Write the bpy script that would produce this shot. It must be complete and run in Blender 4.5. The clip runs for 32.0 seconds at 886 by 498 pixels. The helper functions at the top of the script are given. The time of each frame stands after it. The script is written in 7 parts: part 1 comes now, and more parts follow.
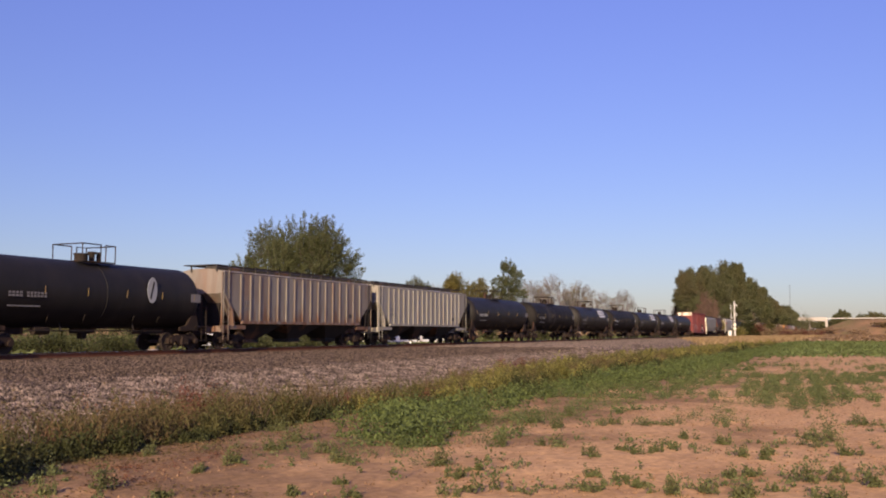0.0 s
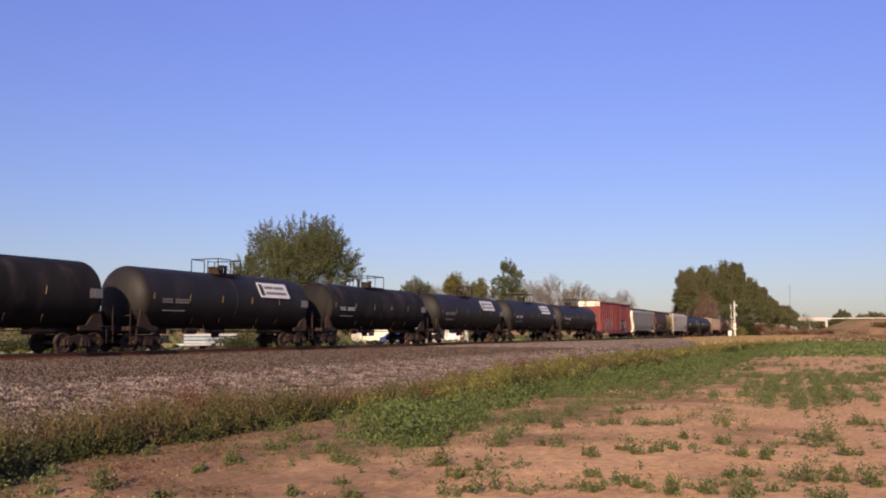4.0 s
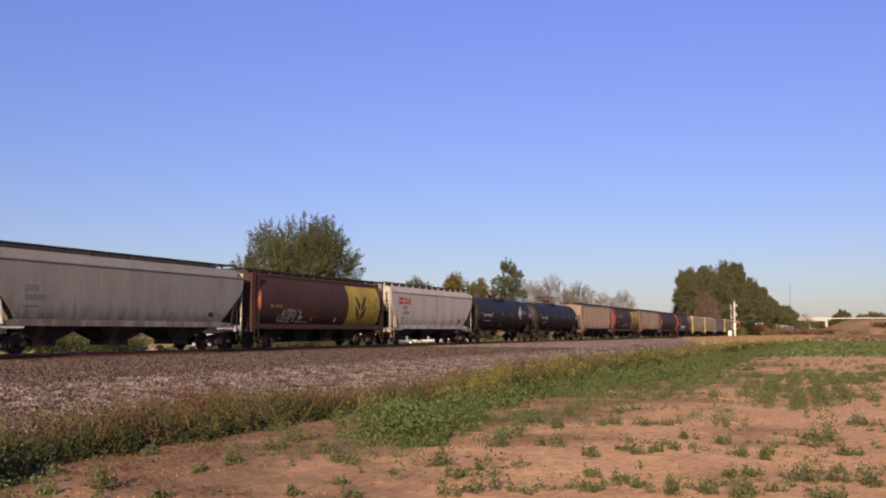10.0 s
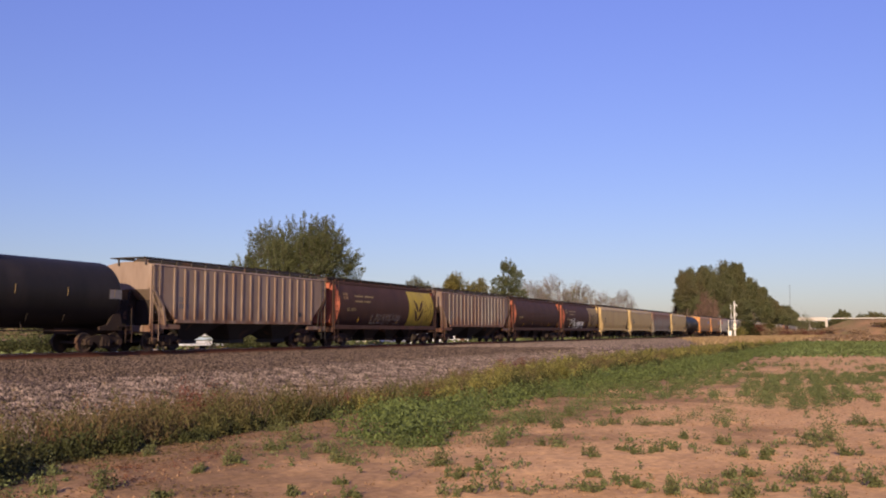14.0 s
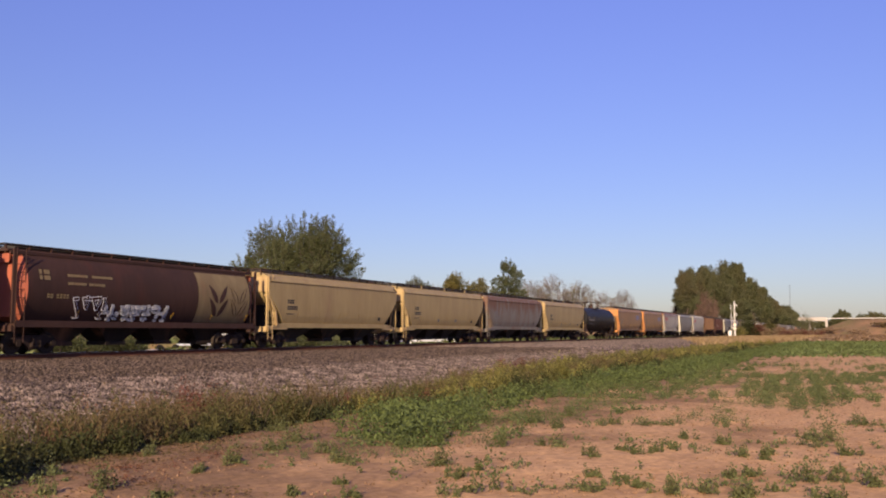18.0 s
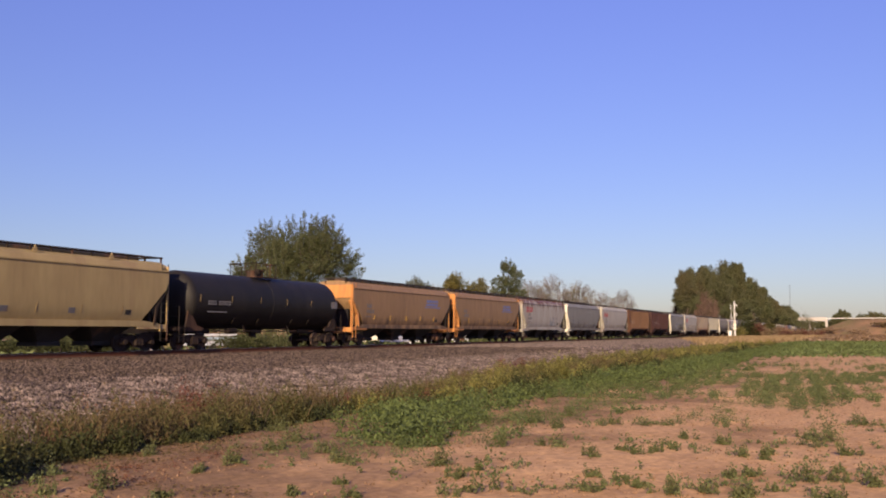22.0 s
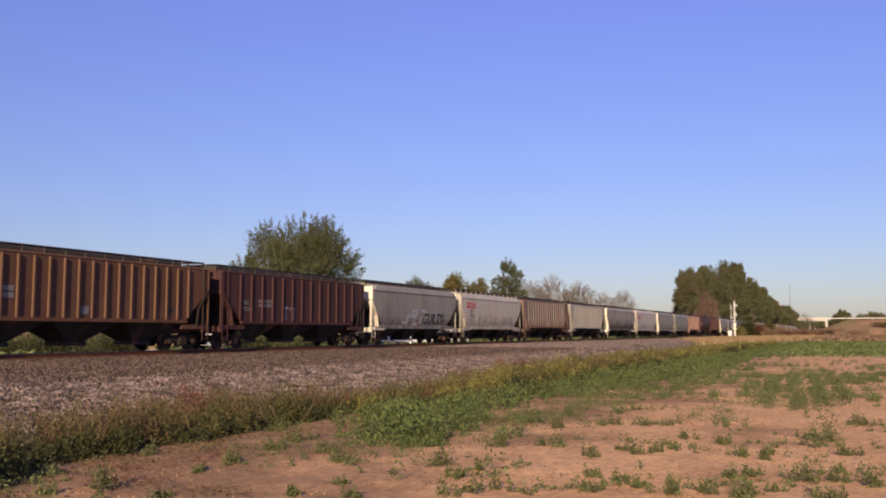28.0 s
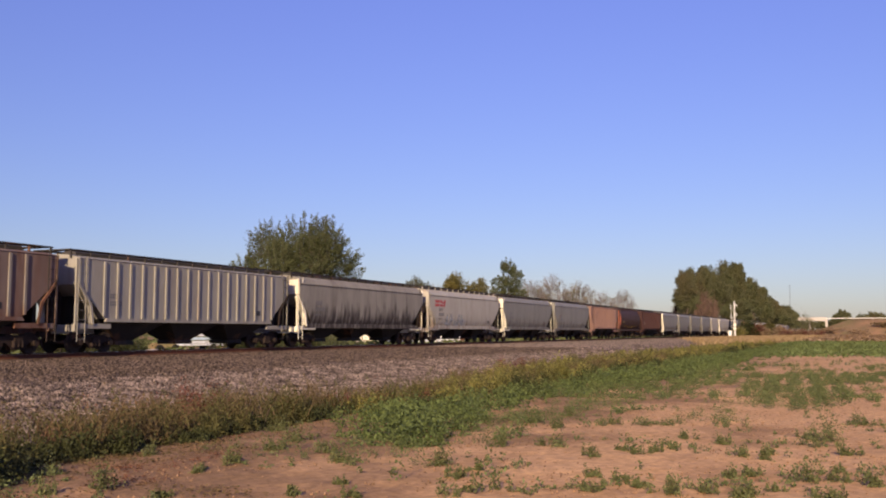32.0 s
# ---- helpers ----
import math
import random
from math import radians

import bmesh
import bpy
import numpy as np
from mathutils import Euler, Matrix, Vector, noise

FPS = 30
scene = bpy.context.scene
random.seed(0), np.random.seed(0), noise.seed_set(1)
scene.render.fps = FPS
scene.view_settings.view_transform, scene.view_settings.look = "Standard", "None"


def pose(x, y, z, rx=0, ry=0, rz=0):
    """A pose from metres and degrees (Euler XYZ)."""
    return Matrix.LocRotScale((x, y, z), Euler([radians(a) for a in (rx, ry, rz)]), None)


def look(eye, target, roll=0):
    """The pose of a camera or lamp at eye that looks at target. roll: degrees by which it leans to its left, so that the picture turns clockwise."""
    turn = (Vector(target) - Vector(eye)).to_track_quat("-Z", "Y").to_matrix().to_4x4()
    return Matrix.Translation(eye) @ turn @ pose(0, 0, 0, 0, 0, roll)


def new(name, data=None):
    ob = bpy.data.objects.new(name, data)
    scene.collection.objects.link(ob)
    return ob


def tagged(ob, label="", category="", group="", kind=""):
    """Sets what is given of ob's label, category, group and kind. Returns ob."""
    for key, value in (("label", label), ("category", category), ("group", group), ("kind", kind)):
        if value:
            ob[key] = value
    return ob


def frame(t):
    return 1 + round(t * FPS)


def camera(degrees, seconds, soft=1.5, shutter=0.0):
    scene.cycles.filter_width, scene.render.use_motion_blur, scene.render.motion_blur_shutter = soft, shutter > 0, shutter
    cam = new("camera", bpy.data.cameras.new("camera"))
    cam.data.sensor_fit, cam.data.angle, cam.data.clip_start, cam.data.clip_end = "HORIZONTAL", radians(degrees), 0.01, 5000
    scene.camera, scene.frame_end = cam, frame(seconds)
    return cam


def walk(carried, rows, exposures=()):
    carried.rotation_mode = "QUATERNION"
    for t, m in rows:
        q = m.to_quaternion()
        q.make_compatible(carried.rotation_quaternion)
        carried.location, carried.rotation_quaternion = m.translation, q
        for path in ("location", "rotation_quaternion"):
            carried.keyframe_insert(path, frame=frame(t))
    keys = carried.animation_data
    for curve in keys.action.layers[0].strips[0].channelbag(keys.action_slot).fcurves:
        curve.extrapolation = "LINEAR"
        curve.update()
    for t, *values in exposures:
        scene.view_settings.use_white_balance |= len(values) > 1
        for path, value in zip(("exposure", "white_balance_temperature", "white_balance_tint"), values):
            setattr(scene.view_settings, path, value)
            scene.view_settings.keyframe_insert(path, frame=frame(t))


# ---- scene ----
cam = camera(51.56, 32.0, soft=2.0)
EYE = Vector((0.0, 0.0, 1.6))
HEAD, PITCH = 24.07, 5.18          # degrees the view turns from the rails, and looks up
VIEW = Vector((math.cos(radians(HEAD)) * math.cos(radians(PITCH)), math.sin(radians(HEAD)) * math.cos(radians(PITCH)), math.sin(radians(PITCH))))
STILL = look(EYE, EYE + VIEW * 100)
walk(cam, [(0, STILL), (32, STILL)], exposures=[(0, 0.65, 6500, 10), (32, 0.65, 6500, 10)])

# ---- light ----
SUN_EL, SUN_AZ = 20.5, 193.0       # degrees above the ground; degrees from +x towards +y
sun_dir = Vector((math.cos(radians(SUN_EL)) * math.cos(radians(SUN_AZ)), math.cos(radians(SUN_EL)) * math.sin(radians(SUN_AZ)), math.sin(radians(SUN_EL))))
world = bpy.data.worlds.new("sky")
world.use_nodes = True
scene.world = world
wn = world.node_tree.nodes
sky = wn.new("ShaderNodeTexSky")
sky.sky_type = "NISHITA"
sky.sun_disc = False
sky.sun_elevation = radians(SUN_EL)
sky.sun_rotation = radians(90 - SUN_AZ)
sky.air_density, sky.dust_density, sky.ozone_density = 1.0, 0.5, 4.0
wn["Background"].inputs["Strength"].default_value = 0.064
tone = wn.new("ShaderNodeMix")            # a slightly violet autumn blue
tone.data_type, tone.blend_type = "RGBA", "MULTIPLY"
tone.inputs[0].default_value = 1.0
up = wn.new("ShaderNodeTexCoord")
lift = wn.new("ShaderNodeSeparateXYZ")
world.node_tree.links.new(up.outputs["Generated"], lift.inputs[0])
grade = wn.new("ShaderNodeMapRange")
grade.inputs["From Min"].default_value, grade.inputs["From Max"].default_value = 0.0, 0.5
world.node_tree.links.new(lift.outputs["Z"], grade.inputs["Value"])
hue = wn.new("ShaderNodeMix")
hue.data_type = "RGBA"
hue.inputs[6].default_value = (0.95, 0.83, 0.89, 1)
hue.inputs[7].default_value = (1.72, 1.23, 2.0, 1)
world.node_tree.links.new(grade.outputs[0], hue.inputs[0])
world.node_tree.links.new(hue.outputs[2], tone.inputs[7])
world.node_tree.links.new(sky.outputs["Color"], tone.inputs[6])
world.node_tree.links.new(tone.outputs[2], wn["Background"].inputs["Color"])
lamp = bpy.data.lights.new("sun", "SUN")
lamp.energy, lamp.angle, lamp.color = 4.7, radians(0.53), (1.0, 0.77, 0.51)
sun = new("sun", lamp)
sun.matrix_world = look(sun_dir * 300, (0, 0, 0))

# ---- materials ----
def lerp_mat(name, a, b, scale=3.0, rough=0.7, metal=0.0, bump=0.0, bump_scale=40.0, stretch=(1, 1, 1), low=0.35, high=0.65, c=None, c_scale=0.6,
             c_low=0.55, c_high=0.7, spread=0.0, fine=0.0, fine_scale=60.0, island=0.0, sss=0.0, rim=None):
    """A surface of colours a and b in patches, with stains of colour c, a fine grain and a relief."""
    m = bpy.data.materials.new(name)
    m.use_nodes = True
    nt = m.node_tree
    nodes, link = nt.nodes, nt.links.new
    bsdf = nodes["Principled BSDF"]
    bsdf.inputs["Roughness"].default_value = rough
    bsdf.inputs["Metallic"].default_value = metal
    bsdf.inputs["Specular IOR Level"].default_value = 0.5 if rough < 0.45 else (0.2 if rough < 0.6 else 0.08)
    tc = nodes.new("ShaderNodeTexCoord")
    info = nodes.new("ShaderNodeObjectInfo")
    off = nodes.new("ShaderNodeVectorMath"); off.operation = "MULTIPLY_ADD"
    mul = nodes.new("ShaderNodeCombineXYZ")
    sc = nodes.new("ShaderNodeMath"); sc.operation = "MULTIPLY"; sc.inputs[1].default_value = 57.0
    link(info.outputs["Random"], sc.inputs[0])
    for i in range(3):
        link(sc.outputs[0], mul.inputs[i])
    link(tc.outputs["Object"], off.inputs[0])
    off.inputs[1].default_value = stretch
    link(mul.outputs[0], off.inputs[2])

    def noise_tex(s, detail=4.0):
        n = nodes.new("ShaderNodeTexNoise")
        n.inputs["Scale"].default_value = s
        n.inputs["Detail"].default_value = detail
        link(off.outputs[0], n.inputs["Vector"])
        return n

    def ramp(src, lo, hi):
        r = nodes.new("ShaderNodeMapRange")
        r.inputs["From Min"].default_value, r.inputs["From Max"].default_value = lo, hi
        link(src, r.inputs["Value"])
        return r.outputs["Result"]

    def mix(fac, col_a, col_b, mode="MIX"):
        x = nodes.new("ShaderNodeMix")
        x.data_type, x.blend_type = "RGBA", mode
        for sock, val in ((x.inputs[0], fac), (x.inputs[6], col_a), (x.inputs[7], col_b)):
            if isinstance(val, (int, float)):
                sock.default_value = val
            elif isinstance(val, tuple):
                sock.default_value = (*val[:3], 1)
            else:
                link(val, sock)
        return x.outputs[2]

    n1 = noise_tex(scale)
    col = mix(ramp(n1.outputs["Fac"], low, high), a, b)
    if c:
        n2 = noise_tex(c_scale, 6.0)
        col = mix(ramp(n2.outputs["Fac"], c_low, c_high), col, c)
    if rim:
        # stains of a colour between two heights, broken up by a coarse noise
        rim_col, z0, z1, amount, *axis = rim
        sep = nodes.new("ShaderNodeSeparateXYZ")
        link(tc.outputs["Object"], sep.inputs[0])
        lvl = ramp(sep.outputs[axis[0] if axis else "Z"], z0, z1)
        nr = noise_tex(2.2 if not axis else 0.5, 6.0)
        add = nodes.new("ShaderNodeMath"); add.operation = "MULTIPLY_ADD"
        link(lvl, add.inputs[0]); add.inputs[1].default_value = amount
        link(nr.outputs["Fac"], add.inputs[2])
        col = mix(ramp(add.outputs[0], 0.62, 0.86), col, rim_col)
    if fine:
        n3 = noise_tex(fine_scale, 3.0)
        g = nodes.new("ShaderNodeMapRange")
        g.inputs["From Min"].default_value, g.inputs["From Max"].default_value = 0.3, 0.7
        g.inputs["To Min"].default_value, g.inputs["To Max"].default_value = 1 - fine, 1 + fine
        link(n3.outputs["Fac"], g.inputs["Value"])
        gv = nodes.new("ShaderNodeCombineColor")
        for i in range(3):
            link(g.outputs["Result"], gv.inputs[i])
        col = mix(1.0, col, gv.outputs[0], "MULTIPLY")
    if spread or island:
        src = info.outputs["Random"]
        if island:
            geo = nodes.new("ShaderNodeNewGeometry")
            src = geo.outputs["Random Per Island"]
        s = spread or island
        g = nodes.new("ShaderNodeMapRange")
        g.inputs["To Min"].default_value, g.inputs["To Max"].default_value = 1 - s, 1 + s
        link(src, g.inputs["Value"])
        gv = nodes.new("ShaderNodeCombineColor")
        for i in range(3):
            link(g.outputs["Result"], gv.inputs[i])
        col = mix(1.0, col, gv.outputs[0], "MULTIPLY")
    link(col, bsdf.inputs["Base Color"])
    if sss:
        tr = nodes.new("ShaderNodeBsdfTranslucent")
        link(col, tr.inputs["Color"])
        ms = nodes.new("ShaderNodeMixShader")
        ms.inputs[0].default_value = sss
        link(bsdf.outputs[0], ms.inputs[1])
        link(tr.outputs[0], ms.inputs[2])
        link(ms.outputs[0], nodes["Material Output"].inputs["Surface"])
    if bump:
        nb = noise_tex(bump_scale, 5.0)
        bn = nodes.new("ShaderNodeBump")
        bn.inputs["Strength"].default_value = bump
        bn.inputs["Distance"].default_value = 0.03
        link(nb.outputs["Fac"], bn.inputs["Height"])
        link(bn.outputs[0], bsdf.inputs["Normal"])
    return m


def paint(name, col, dirt=(0.12, 0.08, 0.06), amount=0.5, rough=0.55, streak=True, stain=(0.2, 0.1, 0.06), stain_low=0.58, rim=None):
    """Weathered car paint: grime in upright streaks over the colour, with rust or soot stains."""
    dark = tuple(x * (1 - amount) + y * amount for x, y in zip(col, dirt))
    return lerp_mat(name, col, dark, 1.0, rough, 0.0, 0.15, 30.0, (1.0, 1.0, 0.22) if streak else (1, 1, 1), 0.38, 0.72, stain, 0.8, stain_low, 0.8, fine=0.07, fine_scale=5.0, rim=rim)


M = {
    "tank_black": paint("tank black", (0.0140, 0.0126, 0.0116), (0.030, 0.024, 0.020), 0.45, 0.56, True, (0.03, 0.025, 0.022), 0.55),
    "tank_grey": paint("tank faded black", (0.0135, 0.0124, 0.0118), (0.030, 0.025, 0.022), 0.5, 0.62, True, (0.055, 0.044, 0.037), 0.54),
    "steel_dark": paint("dark running gear", (0.022, 0.019, 0.018), (0.05, 0.033, 0.023), 0.6, 0.75),
    "truck_rust": paint("rusty cast steel", (0.039, 0.027, 0.022), (0.020, 0.016, 0.014), 0.6, 0.8),
    "wheel": paint("wheel steel", (0.05, 0.038, 0.032), (0.025, 0.02, 0.018), 0.6, 0.6, False),
    "walkway": paint("galvanised walkway", (0.055, 0.05, 0.046), (0.04, 0.035, 0.03), 0.6, 0.6),
    "grey_rib": paint("weathered grey paint", (0.227, 0.206, 0.181), (0.143, 0.097, 0.076), 0.55, 0.6, True, (0.20, 0.11, 0.075), 0.52, ((0.16, 0.09, 0.06), 2.6, 1.4, 0.3)),
    "white_rib": paint("grey white paint", (0.289, 0.271, 0.232), (0.172, 0.140, 0.121), 0.4, 0.55, True, (0.26, 0.19, 0.15), 0.6),
    "tan_rib": paint("tan grey paint", (0.250, 0.190, 0.150), (0.140, 0.088, 0.064), 0.5, 0.6, True, (0.24, 0.14, 0.09), 0.55, ((0.15, 0.085, 0.058), 2.6, 1.3, 0.3)),
    "rust_rib": paint("rusted grey paint", (0.185, 0.143, 0.124), (0.105, 0.056, 0.041), 0.6, 0.7, True, (0.17, 0.08, 0.05), 0.47, ((0.12, 0.06, 0.04), 2.8, 1.3, 0.3)),
    "brown_rib": paint("rusted brown paint", (0.120, 0.062, 0.039), (0.075, 0.040, 0.027), 0.5, 0.7, True, (0.09, 0.05, 0.035), 0.55),
    "tan_edge": paint("tan rib edge", (0.14, 0.08, 0.05), (0.09, 0.052, 0.036), 0.5, 0.7),
    "maroon_rib": paint("dark maroon paint", (0.066, 0.032, 0.03), (0.04, 0.024, 0.023), 0.5, 0.7, True, (0.06, 0.03, 0.028), 0.5),
    "grey_smooth": paint("smooth grey paint", (0.220, 0.210, 0.181), (0.143, 0.126, 0.113), 0.45, 0.55, True, (0.18, 0.145, 0.12), 0.6, ((0.12, 0.10, 0.085), 2.6, 1.3, 0.28)),
    "white_smooth": paint("smooth white paint", (0.405, 0.373, 0.310), (0.243, 0.189, 0.149), 0.35, 0.5, True, (0.27, 0.16, 0.11), 0.64, ((0.20, 0.15, 0.12), 2.4, 1.3, 0.22)),
    "tan_smooth": paint("yellow tan paint", (0.348, 0.262, 0.122), (0.236, 0.165, 0.080), 0.5, 0.5, True, (0.27, 0.18, 0.095), 0.60),
    "white_rusty": paint("rust eaten white paint", (0.396, 0.365, 0.306), (0.243, 0.189, 0.149), 0.4, 0.55, True, (0.24, 0.13, 0.09), 0.58, ((0.13, 0.05, 0.032), 3.0, 4.6, 0.42)),
    "grey_soot": paint("sooty grey paint", (0.270, 0.248, 0.207), (0.135, 0.117, 0.104), 0.5, 0.6, True, (0.14, 0.115, 0.095), 0.56, ((0.06, 0.05, 0.045), 3.2, 1.6, 0.34)),
    # shade under and behind the car bodies is put into this near-black colour
    "bay": paint("bay steel darkened for shade", (0.045, 0.042, 0.039), (0.026, 0.023, 0.021), 0.6, 0.8),
    "orange_smooth": paint("dirty orange tan paint", (0.280, 0.172, 0.086), (0.185, 0.115, 0.062), 0.5, 0.55, True, (0.19, 0.11, 0.065), 0.56, ((0.11, 0.07, 0.045), 2.4, 1.3, 0.28)),
    "yellow_end": paint("bright orange yellow paint", (0.52, 0.225, 0.07), (0.34, 0.15, 0.06), 0.3, 0.5),
    "tan_end": paint("tan yellow end paint", (0.45, 0.325, 0.155), (0.33, 0.23, 0.115), 0.35, 0.5),
    "rust_smooth": paint("rust streaked grey paint", (0.200, 0.188, 0.166), (0.170, 0.115, 0.085), 0.6, 0.6, True, (0.17, 0.085, 0.05), 0.52, ((0.165, 0.095, 0.068), 2.2, 3.6, 0.34)),
    "cn_brown": paint("chocolate brown paint", (0.060, 0.033, 0.026), (0.031, 0.021, 0.019), 0.5, 0.6, True, (0.075, 0.032, 0.024), 0.58),
    "cn_red": paint("orange red end paint", (0.37, 0.11, 0.062), (0.2, 0.06, 0.04), 0.4, 0.55),
    "cn_yellow": paint("faded yellow paint", (0.35, 0.27, 0.034), (0.15, 0.105, 0.035), 0.6, 0.55),
    "cn_beige": paint("faded beige paint", (0.22, 0.17, 0.09), (0.12, 0.08, 0.05), 0.5, 0.6),
    "red_box": paint("boxcar red paint", (0.205, 0.054, 0.052), (0.130, 0.042, 0.039), 0.6, 0.6, True, (0.27, 0.10, 0.085), 0.55),
    "cream": paint("cream white panel", (0.75, 0.70, 0.55), (0.5, 0.42, 0.3), 0.25, 0.5),
    "salmon": paint("salmon brown paint", (0.27, 0.16, 0.125), (0.18, 0.11, 0.09), 0.5, 0.65),
    "graf_white": paint("white spray paint", (0.6, 0.6, 0.6), (0.3, 0.3, 0.3), 0.3, 0.6, False),
    "graf_pale": paint("faded grey spray paint", (0.23, 0.18, 0.19), (0.21, 0.06, 0.055), 0.85, 0.6, False, (0.27, 0.07, 0.055), 0.5),
    "graf_faded": paint("worn grey spray paint", (0.26, 0.22, 0.225), (0.20, 0.07, 0.065), 0.7, 0.6, False, (0.22, 0.06, 0.055), 0.5),
    "graf_grey": paint("grey spray paint", (0.30, 0.31, 0.32), (0.2, 0.2, 0.2), 0.3, 0.6, False),
    "graf_black": paint("black spray paint", (0.02, 0.02, 0.02), (0.05, 0.05, 0.05), 0.3, 0.6, False),
    "mark_white": paint("white lettering", (0.6, 0.6, 0.58), (0.4, 0.38, 0.35), 0.4, 0.5, False),
    "mark_grey": paint("dull lettering", (0.16, 0.15, 0.15), (0.1, 0.1, 0.1), 0.4, 0.5, False),
    "mark_black": paint("black lettering", (0.03, 0.03, 0.03), (0.06, 0.05, 0.05), 0.4, 0.5, False),
    "mark_red": paint("red lettering", (0.36, 0.03, 0.035), (0.25, 0.04, 0.04), 0.3, 0.5, False),
    "mark_blue": paint("blue lettering", (0.13, 0.16, 0.33), (0.2, 0.16, 0.16), 0.4, 0.5, False),
    "reflector_dull": paint("dusty yellow reflector", (0.30, 0.21, 0.09), (0.2, 0.15, 0.07), 0.3, 0.5, False),
    "reflector": paint("yellow reflector", (0.75, 0.42, 0.04), (0.5, 0.28, 0.05), 0.3, 0.35, False),
    "rail": paint("rail steel", (0.102, 0.042, 0.027), (0.066, 0.030, 0.021), 0.5, 0.6, False),
    "tie": paint("old timber tie", (0.06, 0.04, 0.03), (0.035, 0.026, 0.022), 0.5, 0.9, False),
}
M["rail_top"] = lerp_mat("polished rail head", (0.45, 0.43, 0.42), (0.3, 0.28, 0.27), 4, 0.3, 1.0)
M["ballast"] = lerp_mat("ballast gravel", (0.120, 0.086, 0.066), (0.086, 0.062, 0.048), 1.2, 0.95, 0, 1.0, 22, (1, 1, 1), 0.3, 0.7, (0.07, 0.05, 0.04), 0.25, 0.5, 0.75, fine=0.5, fine_scale=18)
M["ballast_pale"] = lerp_mat("pale bank gravel", (0.16, 0.12, 0.096), (0.115, 0.085, 0.068), 1.0, 0.95, 0, 1.0, 20, fine=0.5, fine_scale=16)
M["stone"] = lerp_mat("pale ballast stone", (0.215, 0.165, 0.135), (0.075, 0.056, 0.045), 1.5, 0.9, island=0.8, bump=0.2, bump_scale=60)
# brown ballast again, its colour raised for the sunlit look far down the track
M["stone_sunlit"] = lerp_mat("ballast stone lightened for full sun", (0.21, 0.16, 0.128), (0.14, 0.107, 0.085), 1.5, 0.9, island=0.6)
M["stone_dark"] = lerp_mat("brown ballast stone", (0.110, 0.080, 0.062), (0.066, 0.048, 0.037), 1.5, 0.9, island=0.75)
M["soil"] = lerp_mat("sandy soil", (0.54, 0.325, 0.158), (0.47, 0.277, 0.132), 0.6, 0.95, 0, 0.7, 11.0, (1, 1, 1), 0.35, 0.65, (0.40, 0.232, 0.112), 0.5, 0.5, 0.75, fine=0.22, fine_scale=9, rim=((0.25, 0.15, 0.076), 0.5, 8.5, 0.46, "Y"))
M["leaf_crop"] = lerp_mat("broadleaf green", (0.122, 0.152, 0.050), (0.086, 0.112, 0.037), 1.2, 0.6, island=0.5, sss=0.3, c=(0.15, 0.145, 0.05), c_scale=0.7, c_low=0.6, c_high=0.8)
M["leaf_weed"] = lerp_mat("weed green", (0.056, 0.060, 0.023), (0.036, 0.042, 0.017), 1.2, 0.7, island=0.5, sss=0.2)
M["leaf_straw"] = lerp_mat("straw brown growth", (0.25, 0.175, 0.105), (0.17, 0.115, 0.072), 0.3, 0.8, island=0.35, sss=0.25)
M["leaf_red"] = lerp_mat("reddened weed leaf", (0.15, 0.055, 0.04), (0.09, 0.045, 0.032), 1.0, 0.75, island=0.4, sss=0.2)
M["leaf_olive"] = lerp_mat("olive weed", (0.110, 0.100, 0.038), (0.074, 0.073, 0.028), 1.0, 0.75, island=0.5, sss=0.25)
M["clod"] = lerp_mat("soil clod", (0.30, 0.18, 0.10), (0.2, 0.12, 0.07), 0.6, 0.95, island=0.4)
M["leaf_field"] = lerp_mat("field weed leaf", (0.135, 0.152, 0.06), (0.098, 0.116, 0.045), 1.2, 0.7, island=0.45, sss=0.3)
M["leaf_far"] = lerp_mat("sunlit far crop", (0.150, 0.190, 0.066), (0.122, 0.158, 0.054), 0.1, 0.7, island=0.3, sss=0.3)
M["leaf_dry"] = lerp_mat("dry weed", (0.140, 0.097, 0.048), (0.092, 0.070, 0.034), 0.8, 0.8, island=0.4, sss=0.25, c=(0.15, 0.07, 0.045), c_scale=0.3, c_low=0.6, c_high=0.68)
M["leaf_yellow"] = lerp_mat("yellowed leaf", (0.205, 0.182, 0.054), (0.150, 0.142, 0.043), 1.2, 0.65, island=0.4, sss=0.3)
M["leaf_tree"] = lerp_mat("tree leaf", (0.108, 0.118, 0.052), (0.076, 0.086, 0.038), 0.5, 0.6, island=0.4, sss=0.25)
M["leaf_wood"] = lerp_mat("dark woodland leaf", (0.098, 0.106, 0.050), (0.112, 0.108, 0.052), 0.12, 0.6, island=0.3, sss=0.25, c=(0.13, 0.105, 0.055), c_scale=0.08, c_low=0.55, c_high=0.75)
M["leaf_autumn"] = lerp_mat("autumn leaf", (0.155, 0.132, 0.042), (0.115, 0.108, 0.038), 0.4, 0.6, island=0.4, sss=0.25)
M["leaf_pale"] = lerp_mat("pale thin leaf", (0.25, 0.22, 0.16), (0.18, 0.18, 0.11), 0.4, 0.7, island=0.35, sss=0.25)
M["bark"] = lerp_mat("bark", (0.13, 0.10, 0.08), (0.08, 0.06, 0.05), 5, 0.9, bump=0.6, bump_scale=18, stretch=(1, 1, 0.3))
M["leaf_grey"] = lerp_mat("grey green leaf", (0.115, 0.12, 0.075), (0.085, 0.09, 0.055), 0.4, 0.7, island=0.3, sss=0.25)
